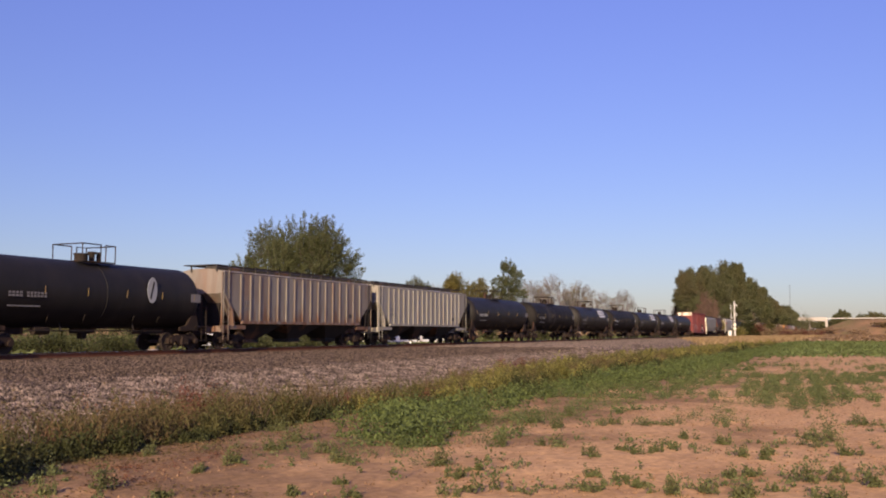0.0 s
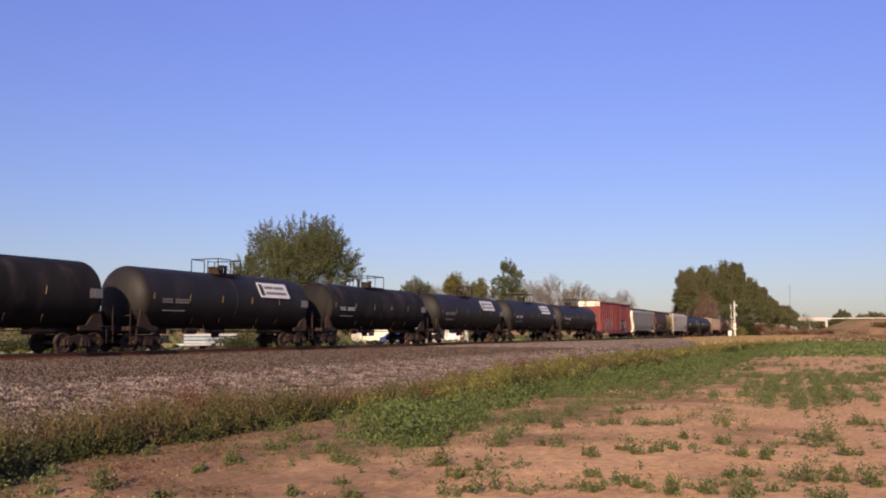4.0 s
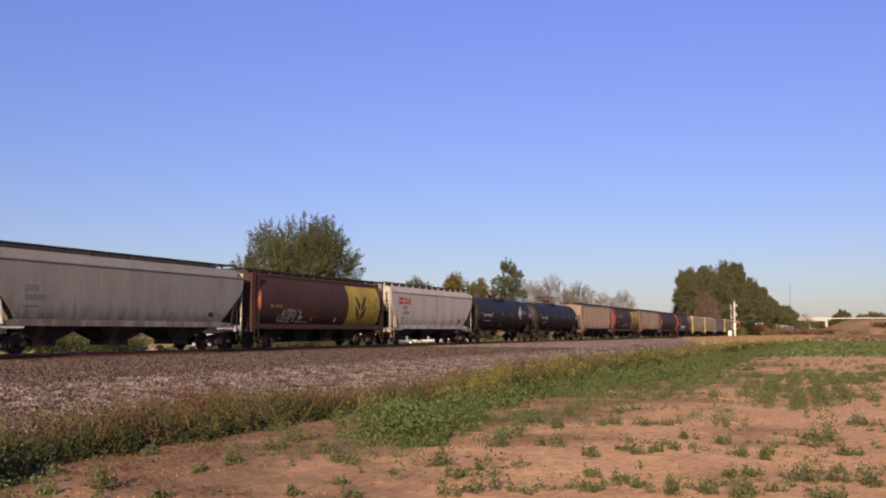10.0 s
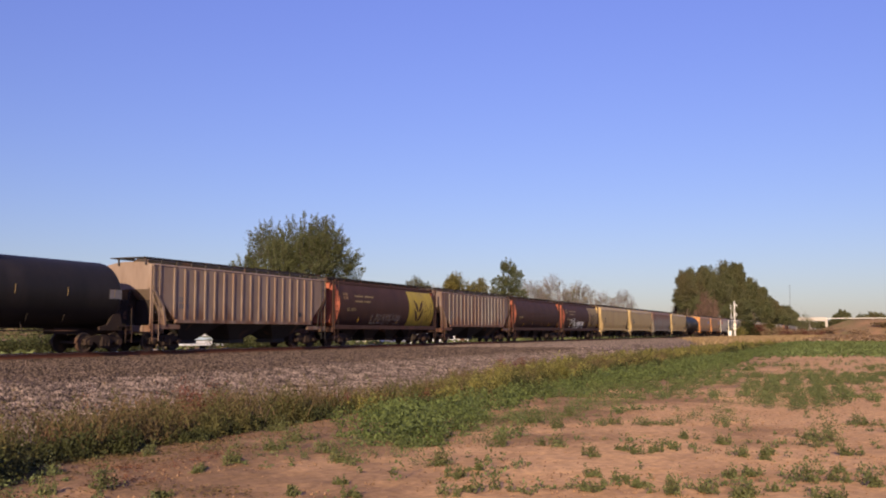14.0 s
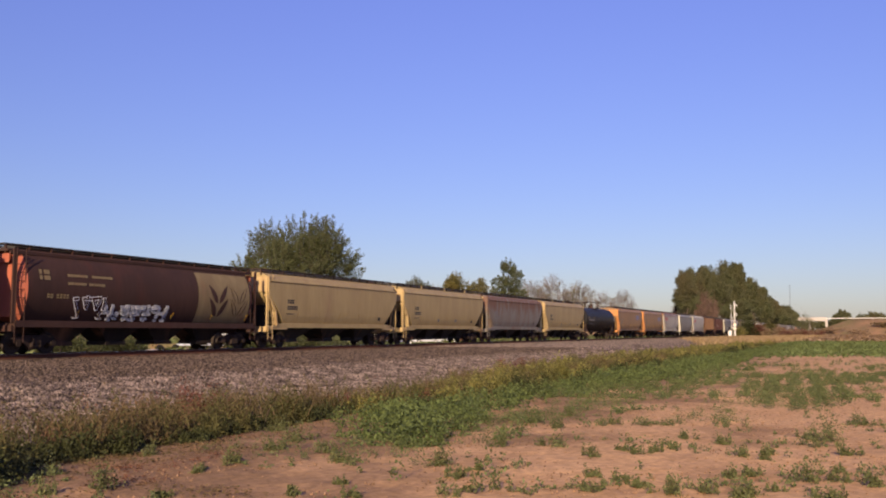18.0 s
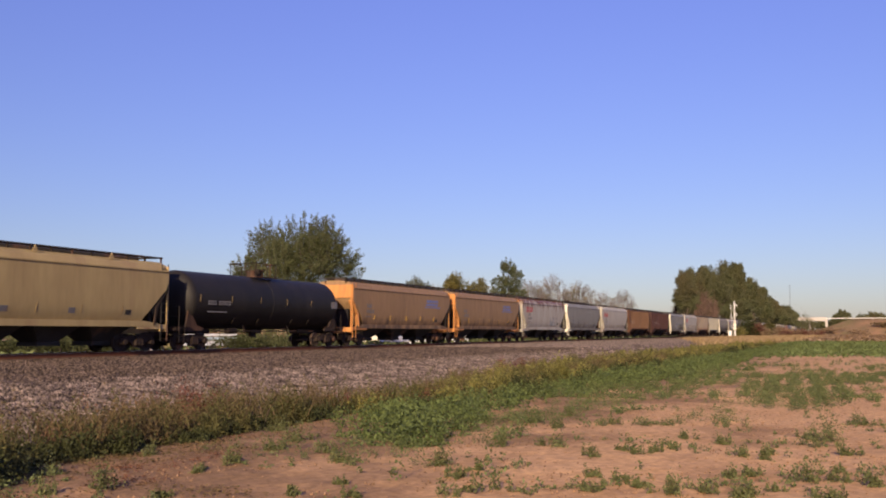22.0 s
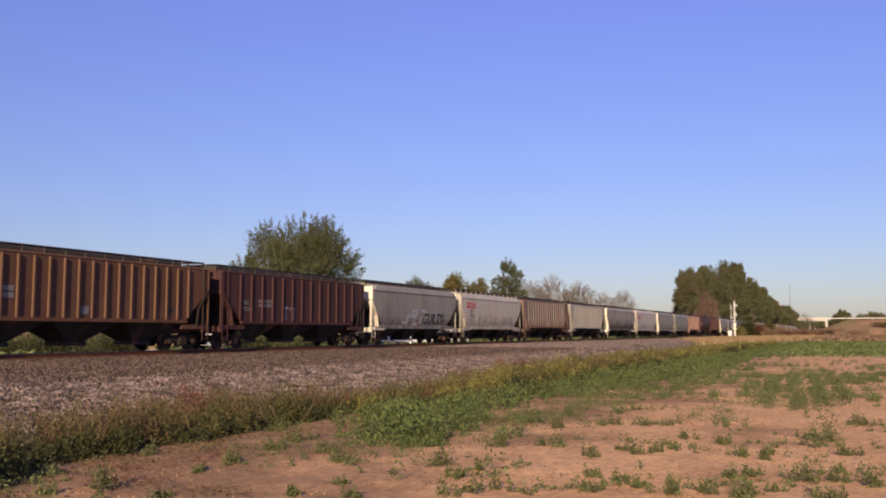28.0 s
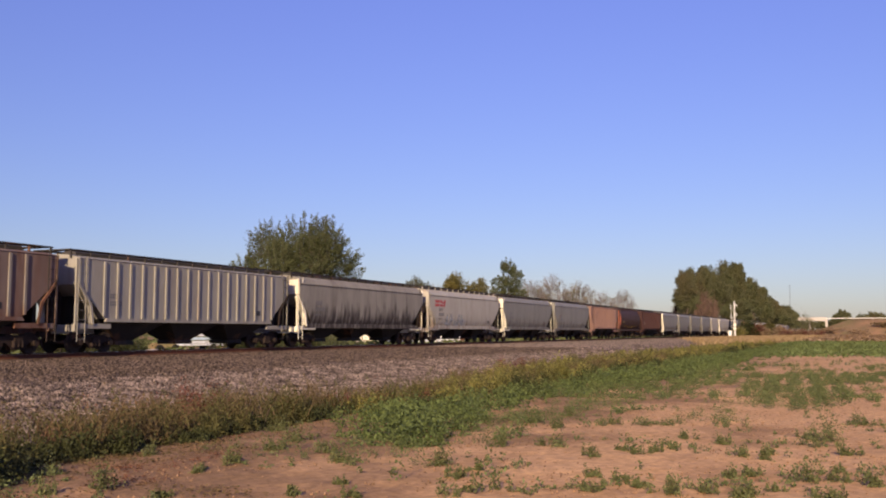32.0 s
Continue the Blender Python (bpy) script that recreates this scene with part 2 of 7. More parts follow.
M["leaf_clump"] = lerp_mat("clump weed leaf", (0.140, 0.148, 0.060), (0.105, 0.112, 0.046), 1.2, 0.7, island=0.4, sss=0.3)
M["bark_red"] = lerp_mat("reddish twig", (0.20, 0.13, 0.10), (0.15, 0.10, 0.078), 0.6, 0.9)
M["bark_pale"] = lerp_mat("pale bark", (0.225, 0.20, 0.195), (0.165, 0.145, 0.14), 5, 0.9)
M["grass_tan"] = lerp_mat("dry tan grass", (0.33, 0.235, 0.125), (0.25, 0.175, 0.09), 0.3, 0.85, island=0.3, sss=0.25)
M["concrete"] = lerp_mat("pale concrete", (0.47, 0.42, 0.37), (0.38, 0.34, 0.30), 0.8, 0.85, fine=0.08)
M["bank"] = lerp_mat("dry bank grass", (0.25, 0.15, 0.085), (0.17, 0.12, 0.065), 0.15, 0.95, 0, 0.6, 2.0, (1, 1, 1), 0.35, 0.65, (0.16, 0.13, 0.06), 0.07, 0.5, 0.65, fine=0.2, fine_scale=3)
M["pale_road"] = lerp_mat("pale road gravel", (0.46, 0.38, 0.30), (0.36, 0.29, 0.23), 0.5, 0.95, 0, 0.5, 12, fine=0.2, fine_scale=10)
M["signal_grey"] = paint("aluminium signal paint", (0.72, 0.70, 0.66), (0.5, 0.47, 0.42), 0.3, 0.5, False)
M["white_wall"] = paint("white painted metal", (0.55, 0.57, 0.60), (0.42, 0.42, 0.42), 0.3, 0.5)
M["blue_wall"] = paint("pale blue panel", (0.40, 0.52, 0.62), (0.35, 0.4, 0.45), 0.3, 0.5)
M["machine_yellow"] = paint("machine yellow", (0.24, 0.20, 0.10), (0.18, 0.14, 0.07), 0.35, 0.5)
M["glass_dark"] = lerp_mat("dark window glass", (0.02, 0.022, 0.025), (0.03, 0.03, 0.03), 2, 0.08)
M["rubber"] = lerp_mat("tyre rubber", (0.02, 0.02, 0.02), (0.035, 0.033, 0.03), 6, 0.85)
M["asphalt"] = lerp_mat("asphalt", (0.055, 0.053, 0.05), (0.045, 0.044, 0.042), 1.0, 0.9, fine=0.15)
M["roof_grey"] = lerp_mat("grey roof shingle", (0.16, 0.15, 0.15), (0.12, 0.11, 0.11), 1.0, 0.9)
M["lens_dark"] = lerp_mat("dark signal hood", (0.02, 0.02, 0.02), (0.03, 0.03, 0.03), 4, 0.6)


# ---- building blocks ----
class Geo:
    """Collects corners and faces of one mesh."""

    def __init__(self):
        self.v, self.f = [], []

    def add(self, vs, fs):
        n = len(self.v)
        self.v += [tuple(p) for p in vs]
        self.f += [tuple(i + n for i in q) for q in fs]
        return self

    def box(self, x0, x1, y0, y1, z0, z1):
        vs = [(x, y, z) for z in (z0, z1) for x, y in ((x0, y0), (x1, y0), (x1, y1), (x0, y1))]
        return self.add(vs, [(3, 2, 1, 0), (4, 5, 6, 7), (0, 1, 5, 4), (1, 2, 6, 5), (2, 3, 7, 6), (3, 0, 4, 7)])

    def tube(self, p, q, r, r2=None, n=6, cap=True):
        p, q = Vector(p), Vector(q)
        r2 = r if r2 is None else r2
        d = (q - p).normalized()
        a = d.orthogonal().normalized()
        b = d.cross(a)
        ring = [(math.cos(2 * math.pi * i / n), math.sin(2 * math.pi * i / n)) for i in range(n)]
        vs = [p + a * c * r + b * s * r for c, s in ring] + [q + a * c * r2 + b * s * r2 for c, s in ring]
        fs = [(i, (i + 1) % n, n + (i + 1) % n, n + i) for i in range(n)]
        if cap:
            fs += [tuple(range(n - 1, -1, -1)), tuple(range(n, 2 * n))]
        return self.add(vs, fs)

    def path(self, pts, r, n=5):
        """One bent tube through the given points."""
        pts = [Vector(p) for p in pts]
        vs, last = [], len(pts) - 1
        for i, p in enumerate(pts):
            d = (pts[min(i + 1, last)] - pts[max(i - 1, 0)]).normalized()
            u = d.cross(Vector((0.31, 0.87, 0.38))).normalized()
            w = d.cross(u)
            k = r * (1.3 if 0 < i < last else 1.0)
            vs += [tuple(p + (u * math.cos(2 * math.pi * j / n) + w * math.sin(2 * math.pi * j / n)) * k) for j in range(n)]
        fs = [(i * n + j, i * n + (j + 1) % n, (i + 1) * n + (j + 1) % n, (i + 1) * n + j) for i in range(last) for j in range(n)]
        return self.add(vs, fs + [tuple(range(n)), tuple(range(last * n, last * n + n))])

    def loft(self, levels):
        """levels: (z, half width, x of the near end, x of the far end), from the bottom up."""
        vs, fs = [], []
        for z, w, xa, xb in levels:
            vs += [(xa, -w, z), (xb, -w, z), (xb, w, z), (xa, w, z)]
        for k in range(len(levels) - 1):
            o = 4 * k
            fs += [(o + i, o + (i + 1) % 4, o + 4 + (i + 1) % 4, o + 4 + i) for i in range(4)]
        t = 4 * (len(levels) - 1)
        fs += [(3, 2, 1, 0), (t, t + 1, t + 2, t + 3)]
        return self.add(vs, fs)

    def slab(self, outline, y0, y1):
        """An outline in x and z, made solid between y0 and y1."""
        n = len(outline)
        vs = [(x, y0, z) for x, z in outline] + [(x, y1, z) for x, z in outline]
        return self.add(vs, [(i, (i + 1) % n, n + (i + 1) % n, n + i) for i in range(n)] + [tuple(range(n - 1, -1, -1)), tuple(range(n, 2 * n))])

    def spin(self, rows, n=28, zc=0.0):
        """rows of (x, radius), turned round the x axis at height zc."""
        vs = [(x, r * math.sin(2 * math.pi * i / n), zc + r * math.cos(2 * math.pi * i / n)) for x, r in rows for i in range(n)]
        fs = [(k * n + i, (k + 1) * n + i, (k + 1) * n + (i + 1) % n, k * n + (i + 1) % n) for k in range(len(rows) - 1) for i in range(n)]
        fs += [tuple(range(n)), tuple(range(len(vs) - 1, len(vs) - n - 1, -1))]
        return self.add(vs, fs)

    def mesh(self, name, mat, smooth=False):
        me = bpy.data.meshes.new(name)
        me.from_pydata(self.v, [], self.f)
        me.materials.append(M[mat] if isinstance(mat, str) else mat)
        if smooth:
            me.polygons.foreach_set("use_smooth", [True] * len(me.polygons))
        bm = bmesh.new()
        bm.from_mesh(me)
        bmesh.ops.recalc_face_normals(bm, faces=bm.faces)
        bm.to_mesh(me)
        bm.free()
        me.update()
        if smooth:
            me.set_sharp_from_angle(angle=radians(35))
        return me


kept_meshes = {}


def part(name, key, make, mat, parent, at=None, label="", smooth=False):
    """One mesh object under a thing or a part; alike parts share one mesh, kept under key and material."""
    k = (key, mat)
    if k not in kept_meshes:
        kept_meshes[k] = make().mesh(name, mat, smooth)
    ob = new(name, kept_meshes[k])
    ob.parent = parent
    if at is not None:
        ob.matrix_basis = at
    return tagged(ob, label) if label else ob


def thing(name, geo, mat, label, category, group="", kind="", at=None, smooth=False):
    ob = new(name, geo.mesh(name, mat, smooth))
    if at is not None:
        ob.matrix_basis = at
    return tagged(ob, label, category, group, kind)


def holder(name, label, category, group="", at=None):
    ob = new(name)
    if at is not None:
        ob.matrix_basis = at
    return tagged(ob, label, category, group)


def bulk(name, verts, faces, mat, smooth=False):
    """A mesh object from big arrays."""
    me = bpy.data.meshes.new(name)
    n = faces.shape[1]
    me.vertices.add(len(verts))
    me.vertices.foreach_set("co", np.asarray(verts, np.float32).ravel())
    me.loops.add(faces.size)
    me.loops.foreach_set("vertex_index", faces.astype(np.int32).ravel())
    me.polygons.add(len(faces))
    me.polygons.foreach_set("loop_start", np.arange(0, faces.size, n, dtype=np.int32))
    me.polygons.foreach_set("loop_total", np.full(len(faces), n, np.int32))
    me.update(calc_edges=True)
    me.validate()
    me.materials.append(M[mat])
    return new(name, me)


rng = np.random.default_rng(7)


def leaf_cards(centres, size, tilt=1.0, aspect=0.55):
    """Small folded leaves (four corners) at the given points, turned at random."""
    n = len(centres)
    s = np.broadcast_to(np.asarray(size, float), (n,)) * rng.uniform(0.6, 1.3, n)
    d = rng.normal(size=(n, 3)); d[:, 2] *= tilt
    d /= np.linalg.norm(d, axis=1)[:, None] + 1e-9
    e = np.cross(d, rng.normal(size=(n, 3)))
    e /= np.linalg.norm(e, axis=1)[:, None] + 1e-9
    d, e = d * s[:, None], e * (s * aspect)[:, None]
    v = np.stack([centres - d * 0.5, centres + e * 0.5, centres + d * 0.5, centres - e * 0.5], axis=1).reshape(-1, 3)
    return v, np.arange(4 * n).reshape(n, 4)


def blade_cards(bases, height, width, lean=0.35):
    """Upright grass blades: triangles closed to quads, with their foot at the given points."""
    n = len(bases)
    h = np.broadcast_to(np.asarray(height, float), (n,)) * rng.uniform(0.5, 1.2, n)
    w = np.broadcast_to(np.asarray(width, float), (n,)) * rng.uniform(0.6, 1.3, n)
    a = rng.uniform(0, 2 * np.pi, n)
    side = np.stack([np.cos(a), np.sin(a), np.zeros(n)], 1) * w[:, None] / 2
    b = rng.uniform(0, 2 * np.pi, n)
    off = np.stack([np.cos(b) * lean, np.sin(b) * lean, np.ones(n)], 1) * h[:, None]
    mid = bases + off * np.array([0.35, 0.35, 0.6])
    v = np.stack([bases - side * 0.6, mid - side, bases + off, mid + side], 1).reshape(-1, 3)
    return v, np.arange(4 * n).reshape(n, 4)


def field_noise(x, y, s, seed=0.0):
    return np.array([noise.noise((a * s + seed, b * s - seed, seed)) for a, b in zip(x, y)])


# ---- ground ----
TRACK_Y, RAIL_Z = 32.3, 0.68


def ground_height(x, y):
    """The field is level, with soft furrows near the track weeds."""
    return -0.06 * np.exp(-((y - 11.5) / 2.5) ** 2) - 0.02 * np.sin(y * 1.4) * np.exp(-np.abs(y) / 30)


def build_ground():
    xs = np.concatenate([[-3000, -1200, -500, -200, -80, -40], np.arange(-20, 3, 1.0), np.arange(3, 24, 0.14), np.arange(24, 30, 0.4), np.arange(30, 120, 1.0), np.arange(120, 400, 8.0), [450, 550, 700, 1000, 1600, 3000]])
    ys = np.concatenate([[-3000, -1200, -500, -200, -80, -40], np.arange(-25, -8, 0.7), np.arange(-8, -5, 0.4), np.arange(-5, 9.5, 0.14), np.arange(9.5, 10, 0.25), np.arange(10, 45, 0.7), np.arange(45, 120, 5.0), [160, 250, 400, 700, 1200, 3000]])
    gx, gy = np.meshgrid(xs, ys, indexing="ij")
    z = ground_height(gx, gy)
    nz = np.array([noise.fractal((a * 0.9, b * 0.9, 3.1), 1.0, 2.0, 3) for a, b in zip(gx.ravel(), gy.ravel())]).reshape(gx.shape)
    nf = np.array([noise.noise((a * 2.3, b * 3.0, 7.7)) for a, b in zip(gx.ravel(), gy.ravel())]).reshape(gx.shape)
    near = (gx > 3) & (gx < 24) & (gy > -5) & (gy < 9.5)
    nl = np.array([noise.fractal((a * 3.4, b * 3.4, 1.3), 0.8, 2.1, 3) if k else 0.0 for a, b, k in zip(gx.ravel(), gy.ravel(), near.ravel())]).reshape(gx.shape)
    z = z + (0.010 * nz + 0.014 * nf + 0.022 * nl) * (np.abs(gx) < 120) * (gy < 14)
    v = np.stack([gx, gy, z], -1).reshape(-1, 3)
    nx, ny = len(xs), len(ys)
    i, j = np.meshgrid(np.arange(nx - 1), np.arange(ny - 1), indexing="ij")
    a = (i * ny + j).ravel()
    f = np.stack([a, a + ny, a + ny + 1, a + 1], 1)
    ob = bulk("ground", v, f, "soil")
    ob.data.polygons.foreach_set("use_smooth", [True] * len(f))
    tagged(ob, "sandy reddish field soil with faint furrows", "ground", kind="structure")


# cross section of the gravel bed: y and z; it widens into a pad near the camera
PAD = [(10.2, -0.12), (11.0, -0.03), (14.2, 0.17), (16.8, 0.40), (18.0, 0.44), (24.0, 0.45), (29.6, 0.44), (30.3, 0.46), (34.3, 0.46), (35.2, 0.42), (37.2, -0.1)]
BED = [(26.6, -0.12), (26.9, -0.05), (27.5, 0.08), (28.2, 0.22), (28.8, 0.33), (29.2, 0.40), (29.6, 0.44), (30.3, 0.46), (34.3, 0.46), (35.2, 0.42), (37.2, -0.1)]


def bed_point(x, k):
    t = min(max((x - 86.0) / 70.0, 0.0), 1.0)
    return (PAD[k][0] * (1 - t) + BED[k][0] * t, PAD[k][1] * (1 - t) + BED[k][1] * t)


def build_track_bed():
    xs = np.concatenate([np.arange(-90, 0, 6.0), np.arange(0, 100, 1.0), np.arange(100, 300, 10.0), np.arange(300, 1300, 50.0)])
    v, f = [], []
    n = len(PAD)
    for x in xs:
        for k in range(n):
            y, z = bed_point(x, k)
            wob = 0.05 * noise.noise((x * 0.35, y * 0.5, 1.0)) if 0 < k < 6 else 0.0
            v.append((x, y + wob * 3, z + wob))
    for i in range(len(xs) - 1):
        f += [(i * n + k, (i + 1) * n + k, (i + 1) * n + k + 1, i * n + k + 1) for k in range(n - 1)]
    g = Geo().add(v, f)
    ob = thing("track_bed", g, "ballast", "wide brown gravel bed under the railway track", "gravel bed", kind="structure", smooth=True)
    ob.data.materials.append(M["ballast_pale"])
    ob.data.polygons.foreach_set("material_index", [1 if i % (n - 1) < 3 else 0 for i in range(len(f))])
    return ob


def bed_height(x, y):
    """Height of the gravel bed near the camera."""
    return np.interp(y, [p[0] for p in PAD], [p[1] for p in PAD])


def stones(name, n, x0, x1, y0, y1, size, mat, label, dens=None, flat=False):
    x, y = rng.uniform(x0, x1, n), rng.uniform(y0, y1, n)
    if dens is not None:
        k = rng.uniform(0, 1, n) < dens(x, y)
        x, y = x[k], y[k]
        n = len(x)
    z = ground_height(x, y) if flat else bed_height(x, y)
    base = np.array([(1, 0, 0), (0, 1, 0), (-1, 0, 0), (0, -1, 0), (0, 0, 0.8), (0, 0, -0.6)])
    v = base[None] * rng.uniform(0.6, 1.2, (n, 6, 1)) * (size * rng.uniform(0.5, 1.3, n))[:, None, None]
    a = rng.uniform(0, 6.28, n)
    c, s = np.cos(a)[:, None], np.sin(a)[:, None]
    v = np.stack([v[..., 0] * c - v[..., 1] * s, v[..., 0] * s + v[..., 1] * c, v[..., 2] + 0.25 * v[..., 0]], -1)
    v += np.stack([x, y, z + size * 0.2], 1)[:, None]
    tri = np.array([(0, 1, 4), (1, 2, 4), (2, 3, 4), (3, 0, 4), (1, 0, 5), (2, 1, 5), (3, 2, 5), (0, 3, 5)])
    f = (tri[None] + 6 * np.arange(n)[:, None, None]).reshape(-1, 3)
    return tagged(bulk(name, v.reshape(-1, 3), f, mat), label, "gravel", kind="stuff")


def build_track():
    track = holder("railway_track", "single railway track with rusty rails on timber ties", "railway track", at=pose(0, TRACK_Y, 0))
    for s in (-1, 1):
        y = s * 0.755
        g = Geo()
        prof = [(-0.07, 0.50), (0.07, 0.50), (0.07, 0.515), (0.012, 0.54), (0.012, 0.635), (0.035, 0.645), (0.035, 0.676), (-0.035, 0.676), (-0.035, 0.645), (-0.012, 0.635), (-0.012, 0.54), (-0.07, 0.515)]
        n = len(prof)
        g.add([(-90, y + a, z) for a, z in prof] + [(1290, y + a, z) for a, z in prof], [(i, (i + 1) % n, n + (i + 1) % n, n + i) for i in range(n)])
        ob = part("rail", "rail%d" % s, lambda: g, "rail", track)
        part("rail_head", "head%d" % s, lambda: Geo().box(-90, 1290, y - 0.03, y + 0.03, 0.674, 0.68), "rail_top", ob, label="polished running surface")
    tie = lambda: Geo().loft([(0.3, 1.3, -0.115, 0.115), (0.49, 1.3, -0.115, 0.115), (0.502, 1.285, -0.10, 0.10)])
    for i in range(170):
        part("tie", "tie", tie, "tie", track, pose(20 + i * 0.52, random.uniform(-0.04, 0.04), 0, 0, 0, random.uniform(-1, 1)))
    g = Geo()
    for i in range(700):
        x = 20 + (170 + i) * 0.52
        g.box(x - 0.115, x + 0.115, -1.3, 1.3, 0.3, 0.5)
    tagged(part("far_ties", "far_ties", lambda: g, "tie", track), kind="stuff")


# ---- train ----
WHEEL_R = 0.457
wheelsets = {-1: [], 1: []}


def wheelset_geo():
    g = Geo().tube((0, -0.95, 0), (0, 0.95, 0), 0.085, n=8)
    for s in (-1, 1):
        n = 16
        rows = [(0.655, 0.475), (0.685, 0.475), (0.70, WHEEL_R), (0.79, WHEEL_R - 0.006), (0.79, 0.39), (0.755, 0.36), (0.745, 0.18), (0.80, 0.15), (0.80, 0.05)]
        vs = [(r * math.sin(2 * math.pi * i / n), s * y, r * math.cos(2 * math.pi * i / n)) for y, r in rows for i in range(n)]
        fs = [(k * n + i, (k + 1) * n + i, (k + 1) * n + (i + 1) % n, k * n + (i + 1) % n) for k in range(len(rows) - 1) for i in range(n)]
        g.add(vs, fs + [tuple(range(n))])
        for i in range(6):
            a = 2 * math.pi * i / 6
            g.box(0.25 * math.sin(a) - 0.02, 0.25 * math.sin(a) + 0.02, s * 0.74 if s > 0 else -0.77, s * 0.77 if s > 0 else -0.74, 0.25 * math.cos(a) - 0.06, 0.25 * math.cos(a) + 0.06)
    return g


def side_frame_geo():
    arch = [(-1.12, 0.36), (-1.12, 0.60), (-0.86, 0.70), (-0.40, 0.80), (0.40, 0.80), (0.86, 0.70), (1.12, 0.60), (1.12, 0.36), (0.72, 0.36), (0.66, 0.52), (0.36, 0.30), (0.30, 0.20), (-0.30, 0.20), (-0.36, 0.30), (-0.66, 0.52), (-0.72, 0.36)]
    g = Geo().slab(arch, -0.08, 0.08)
    for x in (-0.89, 0.89):
        g.tube((x, -0.17, WHEEL_R), (x, 0.1, WHEEL_R), 0.13, n=10)
    for x in (-0.2, 0.0, 0.2):
        g.tube((x, -0.11, 0.30), (x, -0.11, 0.56), 0.085, n=8)
    return g


def truck(car, x):
    t = part("truck", "truck", lambda: Geo().box(-0.2, 0.2, -1.18, 1.18, 0.42, 0.70).tube((0, 0, 0.7), (0, 0, 0.9), 0.25, n=10).box(-0.62, -0.52, -0.9, 0.9, 0.36, 0.48).box(0.52, 0.62, -0.9, 0.9, 0.36, 0.48), "truck_rust", car, pose(x, 0, 0))
    for s in (-1, 1):
        part("side_frame", "side_frame", side_frame_geo, "truck_rust", t, pose(0, s * 1.0, 0, 0, 0, 0 if s < 0 else 180))
        w = part("wheelset", "wheelset", wheelset_geo, "wheel", t, pose(s * 0.89, 0, WHEEL_R))
        wheelsets[s].append(w)
    return t


def coupler(car, x, s):
    part("coupler", "coupler", lambda: Geo().box(-1.0, -0.12, -0.09, 0.09, 0.76, 0.98).box(-0.2, 0.02, -0.16, 0.05, 0.70, 1.02).box(-0.08, 0.06, 0.0, 0.15, 0.74, 1.0).tube((-0.5, -0.14, 0.82), (-0.08, -0.16, 0.38), 0.035).tube((-0.08, -0.16, 0.38), (0.02, -0.12, 0.62), 0.035), "truck_rust", car, pose(x, 0, 0, 0, 0, 0 if s > 0 else 180))


def ladder_geo(z0, z1, w=0.42, step=0.36):
    g = Geo()
    for x in (-w / 2, w / 2):
        g.tube((x, 0, z0), (x, 0, z1), 0.02, n=4)
    z = z0 + 0.12
    while z < z1:
        g.tube((-w / 2, 0, z), (w / 2, 0, z), 0.014, n=4)
        z += step
    return g


def bars(car, x, z, words, mat, y, height=0.3, slant=0.0, name="lettering", gap=0.25, tilt=0.0, tops=()):
    """A line of writing as plain shapes: split bars for large characters, plain bars for small ones; a negative width is a space."""
    def block(g, p, w, top):
        lean = lambda q, zz: (p + q + slant * zz / height, zz)
        if top < 0.14 or w > 0.7 or w < 0.11 or len(words) == 1:
            g.slab([lean(0, 0), lean(w, 0), lean(w, top), lean(0, top)], -0.004, 0.004)
            return
        for z0, z1 in ((0.0, 0.42 * top), (0.58 * top, top)):
            g.slab([lean(0, z0), lean(w, z0), lean(w, z1), lean(0, z1)], -0.004, 0.004)

    def make():
        g, p = Geo(), 0.0
        for i, w in enumerate(words):
            if w > 0:
                block(g, p, w, height * (tops[i] if tops else 1.0))
            p += abs(w) + height * gap
        return g
    return tagged(part(name, (name, tuple(words), height, slant, gap, tuple(tops)), make, mat, car, pose(x, y, z, tilt)), kind="stuff" if len(words) > 1 else "")


def on_side(width, z, height):
    """Where a mark of a height lies on a bulging side, from its half width at each level: its y and its lean in degrees."""
    a, b = width(z), width(z + height)
    return {"y": -max(a, a + width(z + height / 2) - (a + b) / 2) - 0.005, "tilt": math.degrees(math.atan((b - a) / height))}


def reflectors(car, xs, z, y, h=0.42, mat="reflector", tilt=0.0):
    for x in xs:
        part("reflector", ("reflector", h, mat), lambda: Geo().slab([(-0.04, -h / 2), (-0.005, -h / 2), (0.03, h / 2), (-0.005, h / 2)], -0.006, 0.004), mat, car, pose(x, y, z, tilt))


